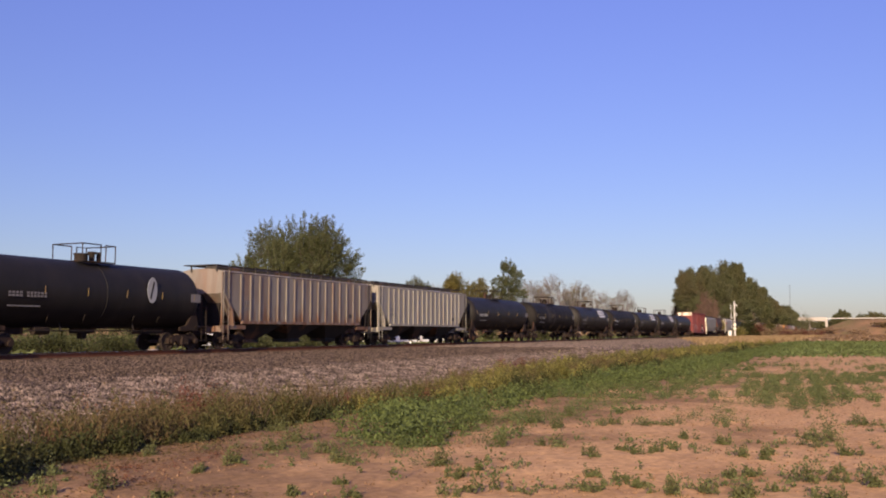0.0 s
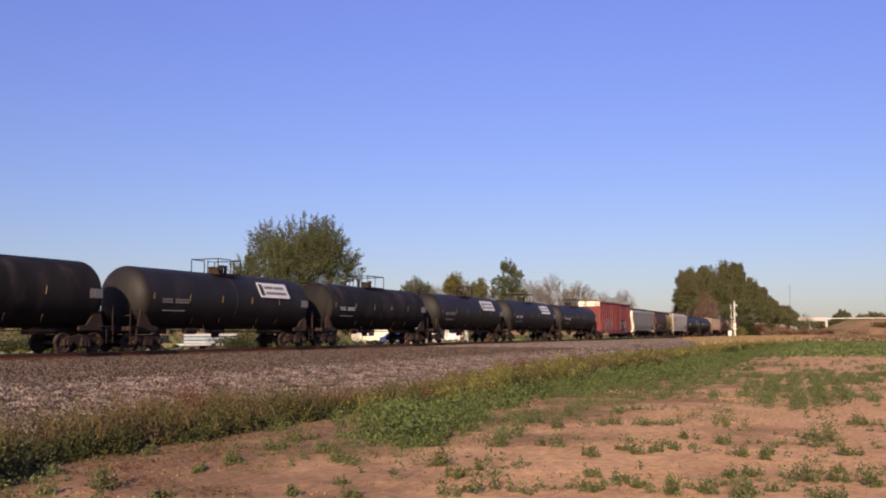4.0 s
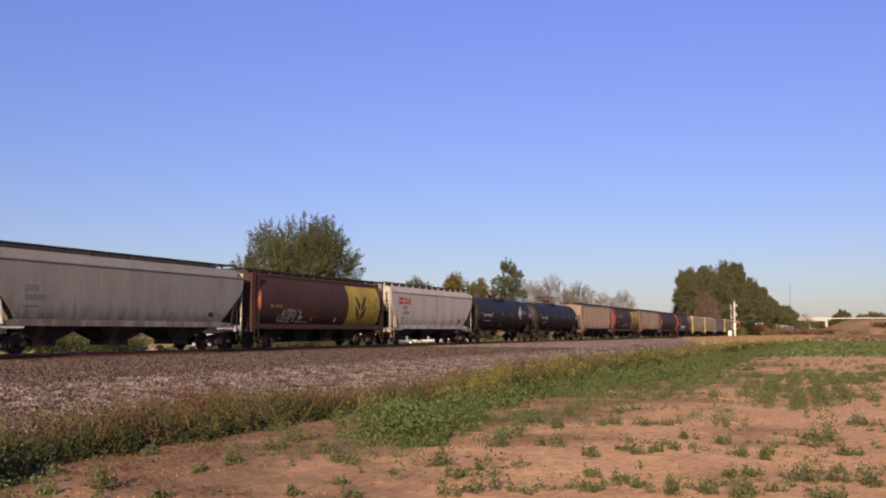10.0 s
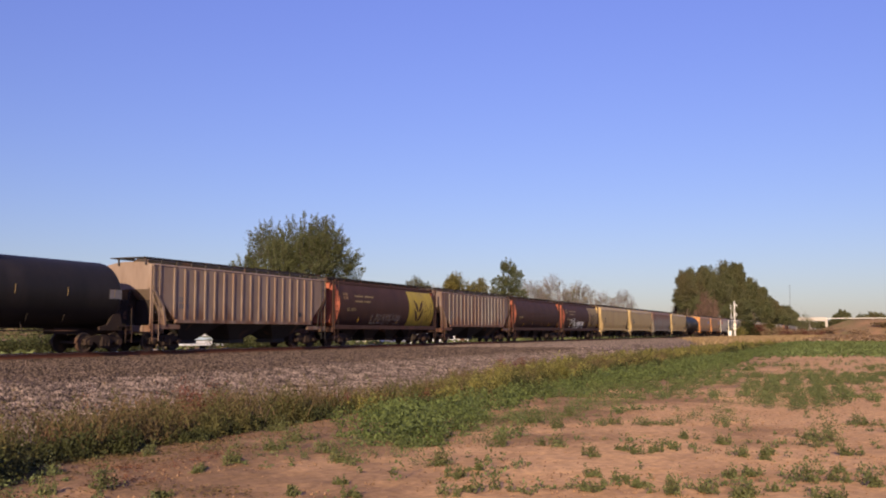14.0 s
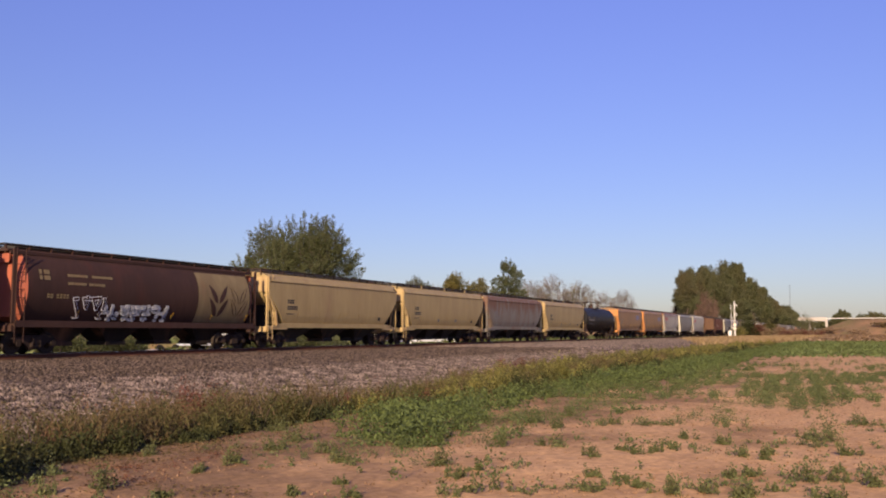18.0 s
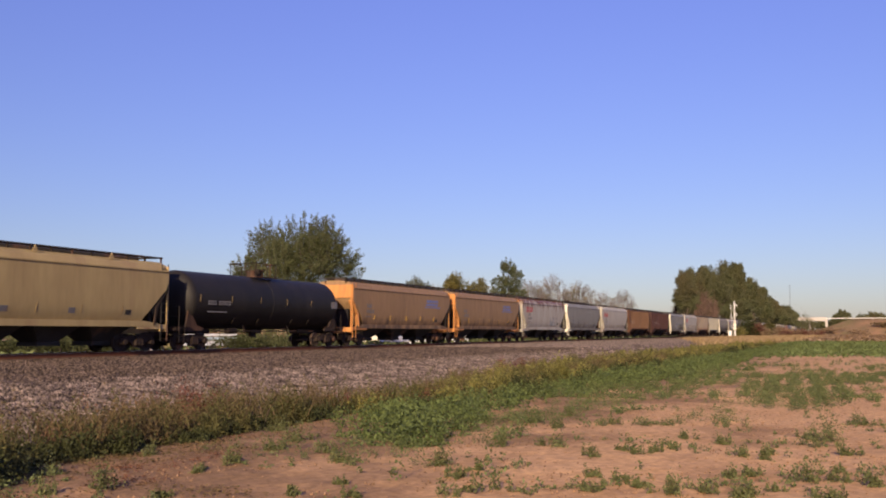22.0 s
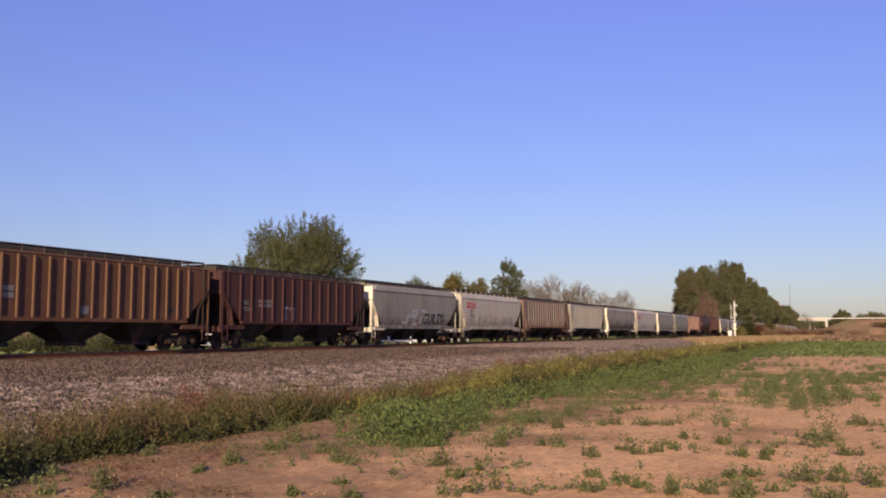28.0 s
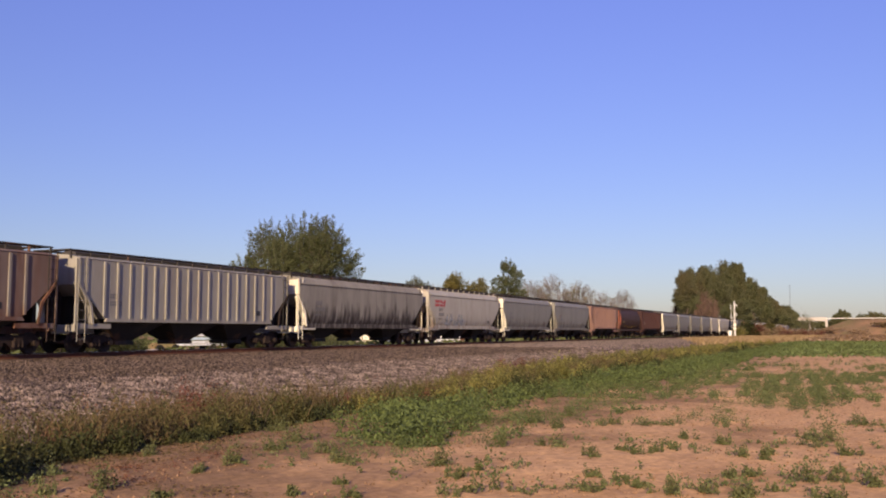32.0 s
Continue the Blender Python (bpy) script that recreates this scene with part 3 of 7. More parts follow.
def graffiti(car, x, z, w, h, y, mat, fill, seed, fat=0.10, line=0.035, name="graffiti"):
    """A sprayed tag that nobody can read: crooked angular strokes in a fill colour with an outline, laid on the side; y is a depth or gives one."""
    depth = y if callable(y) else (lambda px, pz: y)
    r = random.Random(seed)
    paths, p = [], 0.0
    while p < w - 0.25 * h:
        gw = h * r.uniform(0.34, 0.58)
        nodes = [(p + gw * (0.5 * i + r.uniform(-0.1, 0.1)), h * (0.1 + 0.4 * j + r.uniform(-0.07, 0.07))) for i in range(3) for j in range(3)]
        at, path = r.choice((0, 2)), []
        for _ in range(r.choice((4, 5, 5, 6))):
            path.append(nodes[at])
            i, j = divmod(at, 3)
            at = r.choice([3 * a + b for a in range(3) for b in range(3) if (a, b) != (i, j) and abs(a - i) + abs(b - j) in (1, 2)])
        paths.append(path)
        p += gw * r.uniform(0.95, 1.2)

    def layer(half, off):
        g, k = Geo(), 0
        for path in paths:
            for a, c in zip(path, path[1:]):
                d = Vector((c[0] - a[0], c[1] - a[1]))
                run = d.length
                if run < 0.02:
                    continue
                d /= run
                q = Vector((-d.y, d.x)) * half
                n = max(1, int(run / 0.09))
                k += 1
                for i in range(n):
                    t0, t1 = run * i / n - (half * 0.6 if i == 0 else 0), run * (i + 1) / n + (half * 0.6 if i == n - 1 else 0)
                    e, f = Vector(a) + d * t0, Vector(a) + d * t1
                    yy = depth(x + (e.x + f.x) / 2, z + (e.y + f.y) / 2) - off - 0.0005 * (k % 6)
                    g.slab([(e.x - q.x, e.y - q.y), (f.x - q.x, f.y - q.y), (f.x + q.x, f.y + q.y), (e.x + q.x, e.y + q.y)], yy - 0.002, yy + 0.004)
        return g
    t = part(name, (name, seed, x), lambda: layer(h * (fat + line), 0.006), mat, car, pose(x, 0, z), "sprayed tag on the side")
    tagged(t, kind="stuff")
    tagged(part("fill", (name + "f", seed, x), lambda: layer(h * fat, 0.011), fill, t), kind="stuff")


def word(car, text, x, z, size, y, mat="graf_black"):
    """A sprayed word in fat dark letters."""
    cu = bpy.data.curves.new("sprayed_word", "FONT")
    cu.body, cu.size, cu.extrude, cu.offset, cu.shear = text, size, 0.004, 0.035 if mat == "graf_black" else 0.075, 0.2
    tmp = new("sprayed_word", cu)
    me = bpy.data.meshes.new_from_object(tmp.evaluated_get(bpy.context.evaluated_depsgraph_get()))
    bpy.data.objects.remove(tmp)
    me.materials.clear()
    me.materials.append(M[mat])
    ob = new("sprayed_word", me)
    ob.parent = car
    lo, hi = y(x, z), y(x, z + 0.75 * size)
    ob.matrix_basis = pose(x, min(lo, y(x, z + 0.35 * size) - (hi - lo) / 2) - (0.012 if mat == "graf_black" else 0.004), z, 90 + math.degrees(math.atan((lo - hi) / (0.75 * size))), 0, 0)
    return tagged(ob, "dark sprayed word in fat letters" if mat == "graf_black" else "pale backing of a sprayed word")


def running_gear(car, L, inset):
    for s in (-1, 1):
        truck(car, s * (L / 2 - inset))
        coupler(car, s * (L / 2 - 0.02), s)


TANK_R, TANK_Z = 1.53, 2.62


def tank_car(L, paint_key="tank_black", placard=False, diamond="", marks=True, variant=0, label=""):
    car = holder("tank_car", label or "black cylindrical railway tank car with top railing", "tank car", "freight train")
    h = L / 2 - 1.0
    n = 10
    head = [(math.cos(math.pi / 2 * i / n) * 0.62, math.sin(math.pi / 2 * i / n)) for i in range(n + 1)]
    rows = [(-h + 0.62 - a, max(TANK_R * b, 0.02)) for a, b in head]
    rows += [(x, TANK_R) for x in (-h + 0.75, -h * 0.6, -0.12, -0.04)] + [(-0.03, TANK_R + 0.012), (0.05, TANK_R + 0.012), (0.06, TANK_R), (0.14, TANK_R)]
    rows += [(-x, r) for x, r in reversed(rows[:n + 3])]
    part("tank", ("tank", round(L, 1)), lambda: Geo().spin(rows, 40, TANK_Z), paint_key, car, smooth=True)
    # stub sills, saddles and walkways at the ends
    for s in (-1, 1):
        part("stub_sill", ("stub", round(L, 1)), lambda: Geo().box(h - 3.2, L / 2 - 0.55, -0.32, 0.32, 0.82, 1.12).box(L / 2 - 0.62, L / 2 - 0.5, -1.35, 1.35, 1.0, 1.2).box(h - 0.4, L / 2 - 0.52, -1.35, 1.35, 1.16, 1.2), "truck_rust", car, pose(0, 0, 0, 0, 0, 0 if s > 0 else 180))
        for q in (-1, 1):
            part("saddle", ("saddle", round(L, 1)), lambda: Geo().slab([(h - 1.5, 1.0), (h - 0.1, 1.0), (h - 0.1, 1.16), (h - 0.32, 2.02), (h - 0.46, 2.06), (h - 1.02, 1.26), (h - 1.5, 1.16)], -1.26, -1.14), "truck_rust", car, pose(0, 0, 0, 0, 0, (0 if s > 0 else 180)) @ (Matrix.Identity(4) if q < 0 else Matrix.Translation((0, 2.4, 0))), "rust-brown tank saddle")
        for q in (-1, 1):
            rail = part("end_railing", ("endrail", round(L, 1), q), lambda: Geo().path([(L / 2 - 0.56, q * 1.3, 1.15), (L / 2 - 0.56, q * 1.3, 2.2), (L / 2 - 0.56, q * 0.5, 2.2), (L / 2 - 0.56, q * 0.5, 1.15)], 0.025), "steel_dark", car, pose(0, 0, 0, 0, 0, 0 if s > 0 else 180))
            part("rail_bar", ("endbar", round(L, 1), q), lambda: Geo().tube((L / 2 - 0.56, q * 1.3, 1.7), (L / 2 - 0.56, q * 0.5, 1.7), 0.02), "steel_dark", rail)
        part("step", "tankstep", lambda: ladder_geo(0.42, 1.1, 0.4, 0.26), "steel_dark", car, pose(s * (L / 2 - 0.75), -1.33, 0))
    # top platform
    w = 1.0 if variant != 1 else 1.2
    part("platform", ("plat", w), lambda: Geo().box(-w, w, -0.95, -0.55, 4.08, 4.13).box(-w, w, 0.55, 0.95, 4.08, 4.13).box(-w, -w + 0.3, -0.55, 0.55, 4.10, 4.14), "steel_dark", car)
    part("manway", "manway", lambda: Geo().tube((0, 0, 4.0), (0, 0, 4.44), 0.30, n=14).tube((0, 0, 4.44), (0, 0, 4.52), 0.34, n=14), "steel_dark", car, pose(-0.2 + 0.25 * (variant % 3), 0, 0))
    for k, (vx, r) in enumerate(((-0.75, 0.11), (0.55, 0.14), (0.95, 0.09))):
        if k != variant % 4:
            part("valve", ("valve", r), lambda: Geo().tube((0, 0, 4.0), (0, 0, 4.55), r, n=10).tube((0, 0, 4.55), (0, 0, 4.66), r * 1.4, n=10), "steel_dark", car, pose(vx, 0.1, 0))
    top_rails(car, w, variant % 2)
    part("bottom_outlet", "outlet", lambda: Geo().tube((0, 0, 1.15), (0, 0, 0.62), 0.22, n=10).box(-0.5, 0.5, -0.28, 0.28, 0.86, 1.1), "steel_dark", car)
    part("brake_rod", ("rod", round(L, 1)), lambda: Geo().tube((-h + 2.6, -1.05, 0.98), (h - 2.6, -1.05, 0.98), 0.03).tube((-2.2, -1.05, 0.98), (-2.2, -0.9, 1.35), 0.03).tube((2.2, -1.05, 0.98), (2.2, -0.9, 1.35), 0.03), "steel_dark", car)
    part("brake_cylinder", "brakecyl", lambda: Geo().tube((-0.3, -0.8, 0.98), (0.5, -0.8, 0.98), 0.17, n=10), "steel_dark", car, pose(-3.2, 0, 0))
    for x in (-h * 0.45, -h * 0.15, h * 0.3, h * 0.55):
        part("hanger", "tankhanger", lambda: Geo().box(-0.035, 0.035, -0.02, 0.02, -0.26, 0.26), "steel_dark", car, pose(x, -1.12, 1.50, 42, -32, 0))
    y = -TANK_R - 0.012
    if marks:
        z = TANK_Z + 0.06
        reflectors(car, [(-0.88 + 0.352 * i) * h for i in range(6)], z, y, 0.36, "reflector_dull")
        bars(car, -h * 0.80, z - 0.32, (0.13, 0.13, 0.13, 0.13, -0.12, 0.12, 0.12, 0.12, 0.12, 0.12, 0.12), "graf_grey" if variant % 2 else "mark_grey", y, 0.22)
        bars(car, -h * 0.80, z - 0.72, (0.5, 0.8, 0.3), "mark_grey", y + 0.04, 0.06)
        bars(car, h * 0.84, z - 0.25, (0.75,), "mark_grey", y, 0.42, name="data_panel")
    if placard:
        p = part("placard", "placard", lambda: Geo().slab([(0, 0), (2.9, 0), (2.9, 0.95), (0, 0.95)], -0.01, 0.01), "mark_white", car, pose(h * 0.28, y - 0.05, TANK_Z + 0.28, -27), "white company placard")
        part("placard_badge", "pbadge", lambda: Geo().box(0.12, 0.46, -0.016, -0.008, 0.12, 0.84), "mark_black", p)
        part("placard_line", "pline", lambda: Geo().box(0.6, 1.5, -0.016, -0.008, 0.56, 0.74).box(1.6, 2.6, -0.016, -0.008, 0.56, 0.74).box(0.6, 2.65, -0.016, -0.008, 0.2, 0.38), "mark_grey", p)
    if diamond == "oval":
        part("emblem", "oval", lambda: Geo().slab([(0.34 * math.cos(i * 0.3142), 0.62 * math.sin(i * 0.3142)) for i in range(20)], -0.01, 0.006), "graf_grey", car, pose(h * 0.42, y, TANK_Z + 0.3), "white oval emblem")
        part("emblem_slash", "ovals", lambda: Geo().slab([(-0.16, -0.4), (-0.06, -0.42), (0.16, 0.4), (0.06, 0.42)], -0.016, -0.011), "tank_grey", car, pose(h * 0.42, y, TANK_Z + 0.3))
    if diamond == "diamond":
        e = part("emblem", "dia", lambda: Geo().slab([(0, -0.62), (0.58, 0), (0, 0.62), (-0.58, 0)], -0.01, 0.006), "mark_white", car, pose(h * 0.50, y, TANK_Z + 0.25), "white diamond emblem")
        part("emblem_inner", "diai", lambda: Geo().slab([(0, -0.5), (0.46, 0), (0, 0.5), (-0.46, 0)], -0.016, -0.011).add([], []), "tank_black", e)
        part("emblem_core", "diac", lambda: Geo().slab([(0, -0.36), (0.16, -0.18), (0, 0), (-0.16, -0.18)], -0.022, -0.017).slab([(0, 0.36), (0.16, 0.18), (0, 0), (-0.16, 0.18)], -0.022, -0.017).slab([(0.1, 0), (0.2, -0.16), (0.3, 0), (0.2, 0.16)], -0.022, -0.017).slab([(-0.1, 0), (-0.2, -0.16), (-0.3, 0), (-0.2, 0.16)], -0.022, -0.017), "mark_white", e)
        bars(car, h * 0.50 + 0.7, TANK_Z + 0.08, (0.3, 0.28, 0.3), "mark_grey", y, 0.34)
    running_gear(car, L, 2.0)
    return car


def top_rails(car, w, kind):
    """Hoops of pipe round the platform on top of a tank."""
    top = 4.9
    for y in (-0.9, 0.9):
        hoop = [(-w, y, 4.08), (-w, y, top), (w, y, top), (w, y, 4.08)] if kind else [(-w, y, 4.08), (-w, y, top), (w * 0.1, y, top), (w * 0.1, y, 4.08)]
        rail = part("top_railing", ("hoop", w, kind, y), lambda: Geo().path(hoop, 0.028), "steel_dark", car)
        if kind:
            part("rail_post", ("hoopost", w, y), lambda: Geo().tube((-w * 0.1, y, 4.08), (-w * 0.1, y, top), 0.025), "steel_dark", rail)
        else:
            part("rail_post", ("hoopost2", w, y), lambda: Geo().path([(w * 0.4, y, 4.08), (w * 0.4, y, top), (w, y, top), (w, y, 4.08)], 0.026), "steel_dark", rail)
    for x in (-w, w):
        part("cross_rail", "crossrail", lambda: Geo().tube((0, -0.9, top), (0, 0.9, top), 0.028), "steel_dark", car, pose(x, 0, 0))


def hopper_ends(car, L, hb, mat, foot, eave, post_mat=None, half=1.5):
    """Platforms, posts, ladders and slanted braces at both ends of a hopper."""
    post_mat = post_mat or mat
    e = L / 2 - 0.5
    for s in (-1, 1):
        turn = 0 if s > 0 else 180
        part("end_sill", ("hsill", round(L, 1)), lambda: Geo().box(hb - 2.2, e, -0.3, 0.3, 0.85, 1.15).box(e - 0.14, e, -half, half, 0.95, 1.25).box(hb - 2.0, e, -half, -half + 0.12, 1.08, 1.3).box(hb - 2.0, e, half - 0.12, half, 1.08, 1.3), mat, car, pose(0, 0, 0, 0, 0, turn))
        for q in (-1, 1):
            part("corner_post", ("post", round(L, 1), eave, half), lambda: Geo().box(e - 0.08, e, -0.035, 0.035, 1.2, eave), post_mat, car, pose(0, q * (half - 0.04), 0, 0, 0, turn))
            # wide bent plates at the end that leads, plain struts at the other
            lo, hi = (-0.03, 0.03) if s > 0 else (-0.30, 0.04) if q < 0 else (-0.04, 0.30)
            # strut and ladder at s > 0 are coloured dark for the body's shade
            part("brace", ("brace", round(L, 1), foot, q, s), lambda: Geo().slab([(e - 0.12, 3.1), (e - 0.04, 3.04), (e - 0.78, 2.12), (e - 0.95, 1.25), (e - 1.05, 1.25), (e - 0.90, 2.16)], lo, hi), post_mat if s < 0 else "steel_dark", car, pose(0, q * (half + 0.02), 0, 0, 0, turn))
        part("end_ladder", ("hlad", eave), lambda: ladder_geo(0.5, eave + 0.1, 0.44, 0.42), post_mat if s < 0 else "bay", car, pose(s * (e - 0.32), -half - 0.03, 0))
        part("centre_gusset", ("gusset", round(L, 1)), lambda: Geo().slab([(hb - 1.7, 1.1), (e - 0.05, 1.1), (e - 0.05, 2.3), (hb - 0.1, 3.2), (hb - 0.1, 2.9), (hb - 1.7, 1.4)], -0.06, 0.06).box(e - 0.75, e - 0.55, -0.9, 0.9, 1.3, 2.5), "steel_dark", car, pose(0, 0, 0, 0, 0, turn))
    part("brake_wheel", "bwheel", lambda: brake_wheel_geo(), "steel_dark", car, pose(L / 2 - 0.42, 0.5, 2.3))
    part("brake_reservoir", "bres", lambda: Geo().tube((-0.5, 0, 1.75), (0.5, 0, 1.75), 0.22, n=10), "steel_dark", car, pose(-(L / 2 - 1.4), 0.4, 0))


def brake_wheel_geo():
    g = Geo()
    for i in range(12):
        a, b = i * math.pi / 6, (i + 1) * math.pi / 6
        g.tube((0, 0.28 * math.cos(a), 0.28 * math.sin(a)), (0, 0.28 * math.cos(b), 0.28 * math.sin(b)), 0.02, n=5)
    for i in range(4):
        a = i * math.pi / 4
        g.tube((0, 0.28 * math.cos(a), 0.28 * math.sin(a)), (0, -0.28 * math.cos(a), -0.28 * math.sin(a)), 0.015, n=5)
    return g


def roof_walk(car, L, z, near_y=-0.85, posts=1.15, trough="walkway"):
    h = L / 2 - 0.45
    part("running_board", ("rb", round(L, 1), z, near_y), lambda: Geo().box(-h, h, near_y - 0.25, near_y + 0.25, z, z + 0.05).box(-h, h, -near_y - 0.25, -near_y + 0.25, z, z + 0.05).box(-h, -h + 0.5, near_y, -near_y, z, z + 0.05).box(h - 0.5, h, near_y, -near_y, z, z + 0.05), "walkway", car)
    n = int(2 * h / posts)

    def make():
        g = Geo()
        for i in range(n + 1):
            x = -h + 0.1 + (2 * h - 0.2) * i / n
            for y in (near_y, -near_y):
                g.box(x - 0.04, x + 0.04, y - 0.24, y - 0.18, z - 0.34, z)
        return g
    tagged(part("board_support", ("rbs", round(L, 1), z, near_y), make, trough, car), kind="stuff")
    part("hatch_cover", ("hatch", round(L, 1), z), lambda: Geo().loft([(z - 0.2, 0.42, -h + 1.0, h - 1.0), (z + 0.0, 0.40, -h + 1.0, h - 1.0), (z + 0.06, 0.25, -h + 1.0, h - 1.0)]), "walkway", car)


def bays(car, hb, n, z0, mat, wide=1.5, low=0.52, slope=1.7):
    run = 2 * (hb - slope) / n
    for i in range(n):
        c = -(hb - slope) + run * (i + 0.5)
        part("discharge_bay", ("bay", round(run, 2), z0, wide), lambda: Geo().loft([(low - 0.2, 0.6, -0.62, 0.62), (low - 0.02, 0.6, -0.62, 0.62), (low + 0.0, 0.55, -0.55, 0.55), (z0 + 0.01, wide, -run / 2, run / 2)]), mat, car, pose(c, 0, 0))


def ribbed_hopper(L, mat, rib_mat=None, label="", n_ribs=17, slope=1.7, marks="mark_grey", end_mat=None, tag=None):
    car = holder("hopper_car", label, "hopper car", "freight train")
    hb = L / 2 - 0.62
    deep, wide = (0.045, 0.04) if mat in ("maroon_rib", "brown_rib") else (0.03, 0.06)
    part("body", ("ribbed", round(L, 1), slope), lambda: Geo().loft([(1.50, 1.47, -hb + slope, hb - slope), (3.0, 1.47, -hb, hb), (4.12, 1.47, -hb, hb), (4.16, 1.50, -hb, hb), (4.2, 1.44, -hb, hb), (4.33, 0.8, -hb, hb), (4.36, 0.3, -hb, hb)]), mat, car)
    for i in range(n_ribs):
        x = (-hb + 1.55) + (2 * hb - 3.1) * i / (n_ribs - 1)
        zb = 1.5 + max(0.0, abs(x) - (hb - slope)) * 1.5 / slope
        part("rib", ("rib", round(zb, 2), deep), lambda: Geo().loft([(zb, deep, -wide, wide), (4.10, deep, -wide, wide)]), rib_mat or mat, car, pose(x, -1.47 - deep, 0))
    part("far_ribs", ("fribs", round(L, 1), n_ribs), lambda: far_ribs_geo(hb, n_ribs, slope), rib_mat or mat, car)
    for s in (-1, 1):
        part("side_sill", ("ssill", round(L, 1), slope), lambda: Geo().slab([(-hb + slope - 0.1, 1.38), (hb - slope + 0.1, 1.38), (hb - slope, 1.54), (-hb + slope, 1.54)], -0.06, 0.06), mat, car, pose(0, s * 1.5, 0))
    hopper_ends(car, L, hb, mat, 0, 4.15, end_mat)
    roof_walk(car, L, 4.52, trough="walkway")
    bays(car, hb, 3, 1.46, "bay", 1.44, slope=slope)
    bars(car, -hb + slope + 0.2, 2.45, (0.12, 0.12, 0.12), marks, -1.478, 0.22)
    bars(car, -hb + slope + 0.2, 2.12, (0.11, 0.11, 0.11, 0.11, 0.11), marks, -1.478, 0.2)
    bars(car, hb - slope - 1.3, 1.85, (0.34,), "mark_black", -1.478, 0.26, name="data_panel")
    if tag:
        tag(car, hb)
    running_gear(car, L, 2.1)
    return car


def far_ribs_geo(hb, n_ribs, slope):
    g = Geo()
    for i in range(n_ribs):
        x = (-hb + 1.55) + (2 * hb - 3.1) * i / (n_ribs - 1)
        zb = 1.5 + max(0.0, abs(x) - (hb - slope)) * 1.5 / slope
        g.box(x - 0.075, x + 0.075, 1.47, 1.57, zb, 4.1)
    return g


def smooth_hopper(L, mat, label="", end_mat=None, n_bays=3, letters="", marks="mark_grey", panels=False, lift=0.0, plates=False, tag=None):
    car = holder("hopper_car", label, "hopper car", "freight train")
    hb = L / 2 - 0.62
    sl = 1.6
    lv = [(1.42, 1.36, hb - sl), (1.62, 1.45, hb - sl + 0.1), (2.0, 1.53, hb - sl + 0.45), (2.5, 1.56, hb - sl + 0.95), (3.0, 1.57, hb - 0.1), (3.4, 1.57, hb), (3.84, 1.56, hb), (3.85, 1.605, hb), (3.91, 1.605, hb), (3.92, 1.54, hb), (4.18, 1.40, hb), (4.34, 1.05, hb), (4.42, 0.45, hb)]
    part("body", ("smooth", round(L, 1)), lambda: Geo().loft([(z, w, -x, x) for z, w, x in lv]), mat, car, smooth=True)
    for s in (-1, 1):
        part("side_sill", ("csill", round(L, 1)), lambda: Geo().slab([(-hb + 0.6, 1.18), (hb - 0.6, 1.18), (hb - 0.6, 1.34), (hb - sl, 1.46), (-hb + sl, 1.46), (-hb + 0.6, 1.34)], -0.07, 0.07), mat, car, pose(0, s * 1.45, 0))
        part("end_collar", ("collar", round(L, 1)), lambda: Geo().box(hb - 0.02, hb + 0.05, -1.56, 1.56, 3.25, 4.12), end_mat or mat, car, pose(0, 0, 0, 0, 0, 0 if s > 0 else 180))
    hopper_ends(car, L, hb, end_mat or mat, 1, 4.15, end_mat)
    roof_walk(car, L, 4.56, near_y=-0.8, trough=mat if letters == "red" else "steel_dark")
    bays(car, hb, n_bays, 1.4, "bay", 1.3)
    if plates:
        for x in (-hb * 0.55, 0.0, hb * 0.55):
            part("roof_gusset", "gusset", lambda: Geo().slab([(-0.16, 0), (0.16, 0), (0.0, 0.26)], -0.02, 0.02), mat, car, pose(x, -1.3, 4.30))
    for i in range(7 if mat == "orange_smooth" else 0):
        def seam():
            g = Geo()
            side = [(1.62, 1.45), (2.0, 1.53), (2.5, 1.56), (3.0, 1.57), (3.4, 1.57), (3.82, 1.56)]
            vs = [(x, -w - o, z) for z, w in side for x, o in ((-0.03, -0.004), (-0.012, 0.005), (0.012, 0.005), (0.03, -0.004))]
            return g.add(vs, [(4 * k + q, 4 * k + q + 1, 4 * k + q + 5, 4 * k + q + 4) for k in range(5) for q in range(3)])
        part("panel_seam", "panelseam", seam, mat, car, pose((hb - sl - 0.55) * (i - 3) / 3.0, 0, 0))
    width = lambda z: float(np.interp(z, [q[0] for q in lv], [q[1] for q in lv]))
    mark = lambda x, z, words, mat, h, **k: bars(car, x, z, words, mat, height=h, **on_side(width, z, h), **k)
    if letters == "red":
        mark(-hb + 1.15, 3.0, (0.36, 0.33, -0.06, 0.36, 0.27, 0.1, 0.1), "mark_red", 0.52, slant=0.06, gap=0.13, tops=(1, 1, 1, 1, 0.72, 1, 1))
    if letters == "blue":
        mark(hb - 4.6, 2.98, (0.5, 0.6, 0.4, 0.48), "mark_blue", 0.46, slant=0.12, gap=0.1)
        mark(hb - 4.8, 2.82, (2.8,), "mark_blue", 0.09, name="underline")
    mark(-hb + 1.9, 2.62, (0.2, 0.2, 0.2), marks, 0.24, gap=0.2)
    mark(-hb + 1.9, 2.26, (0.18, 0.18, 0.18, 0.18, 0.18), marks, 0.22, gap=0.2)
    mark(-hb + 1.8, 1.98, (0.5, 0.3), marks, 0.05)
    mark(hb - sl - 1.2, 1.72, (0.36,), "mark_black", 0.24, name="data_panel")
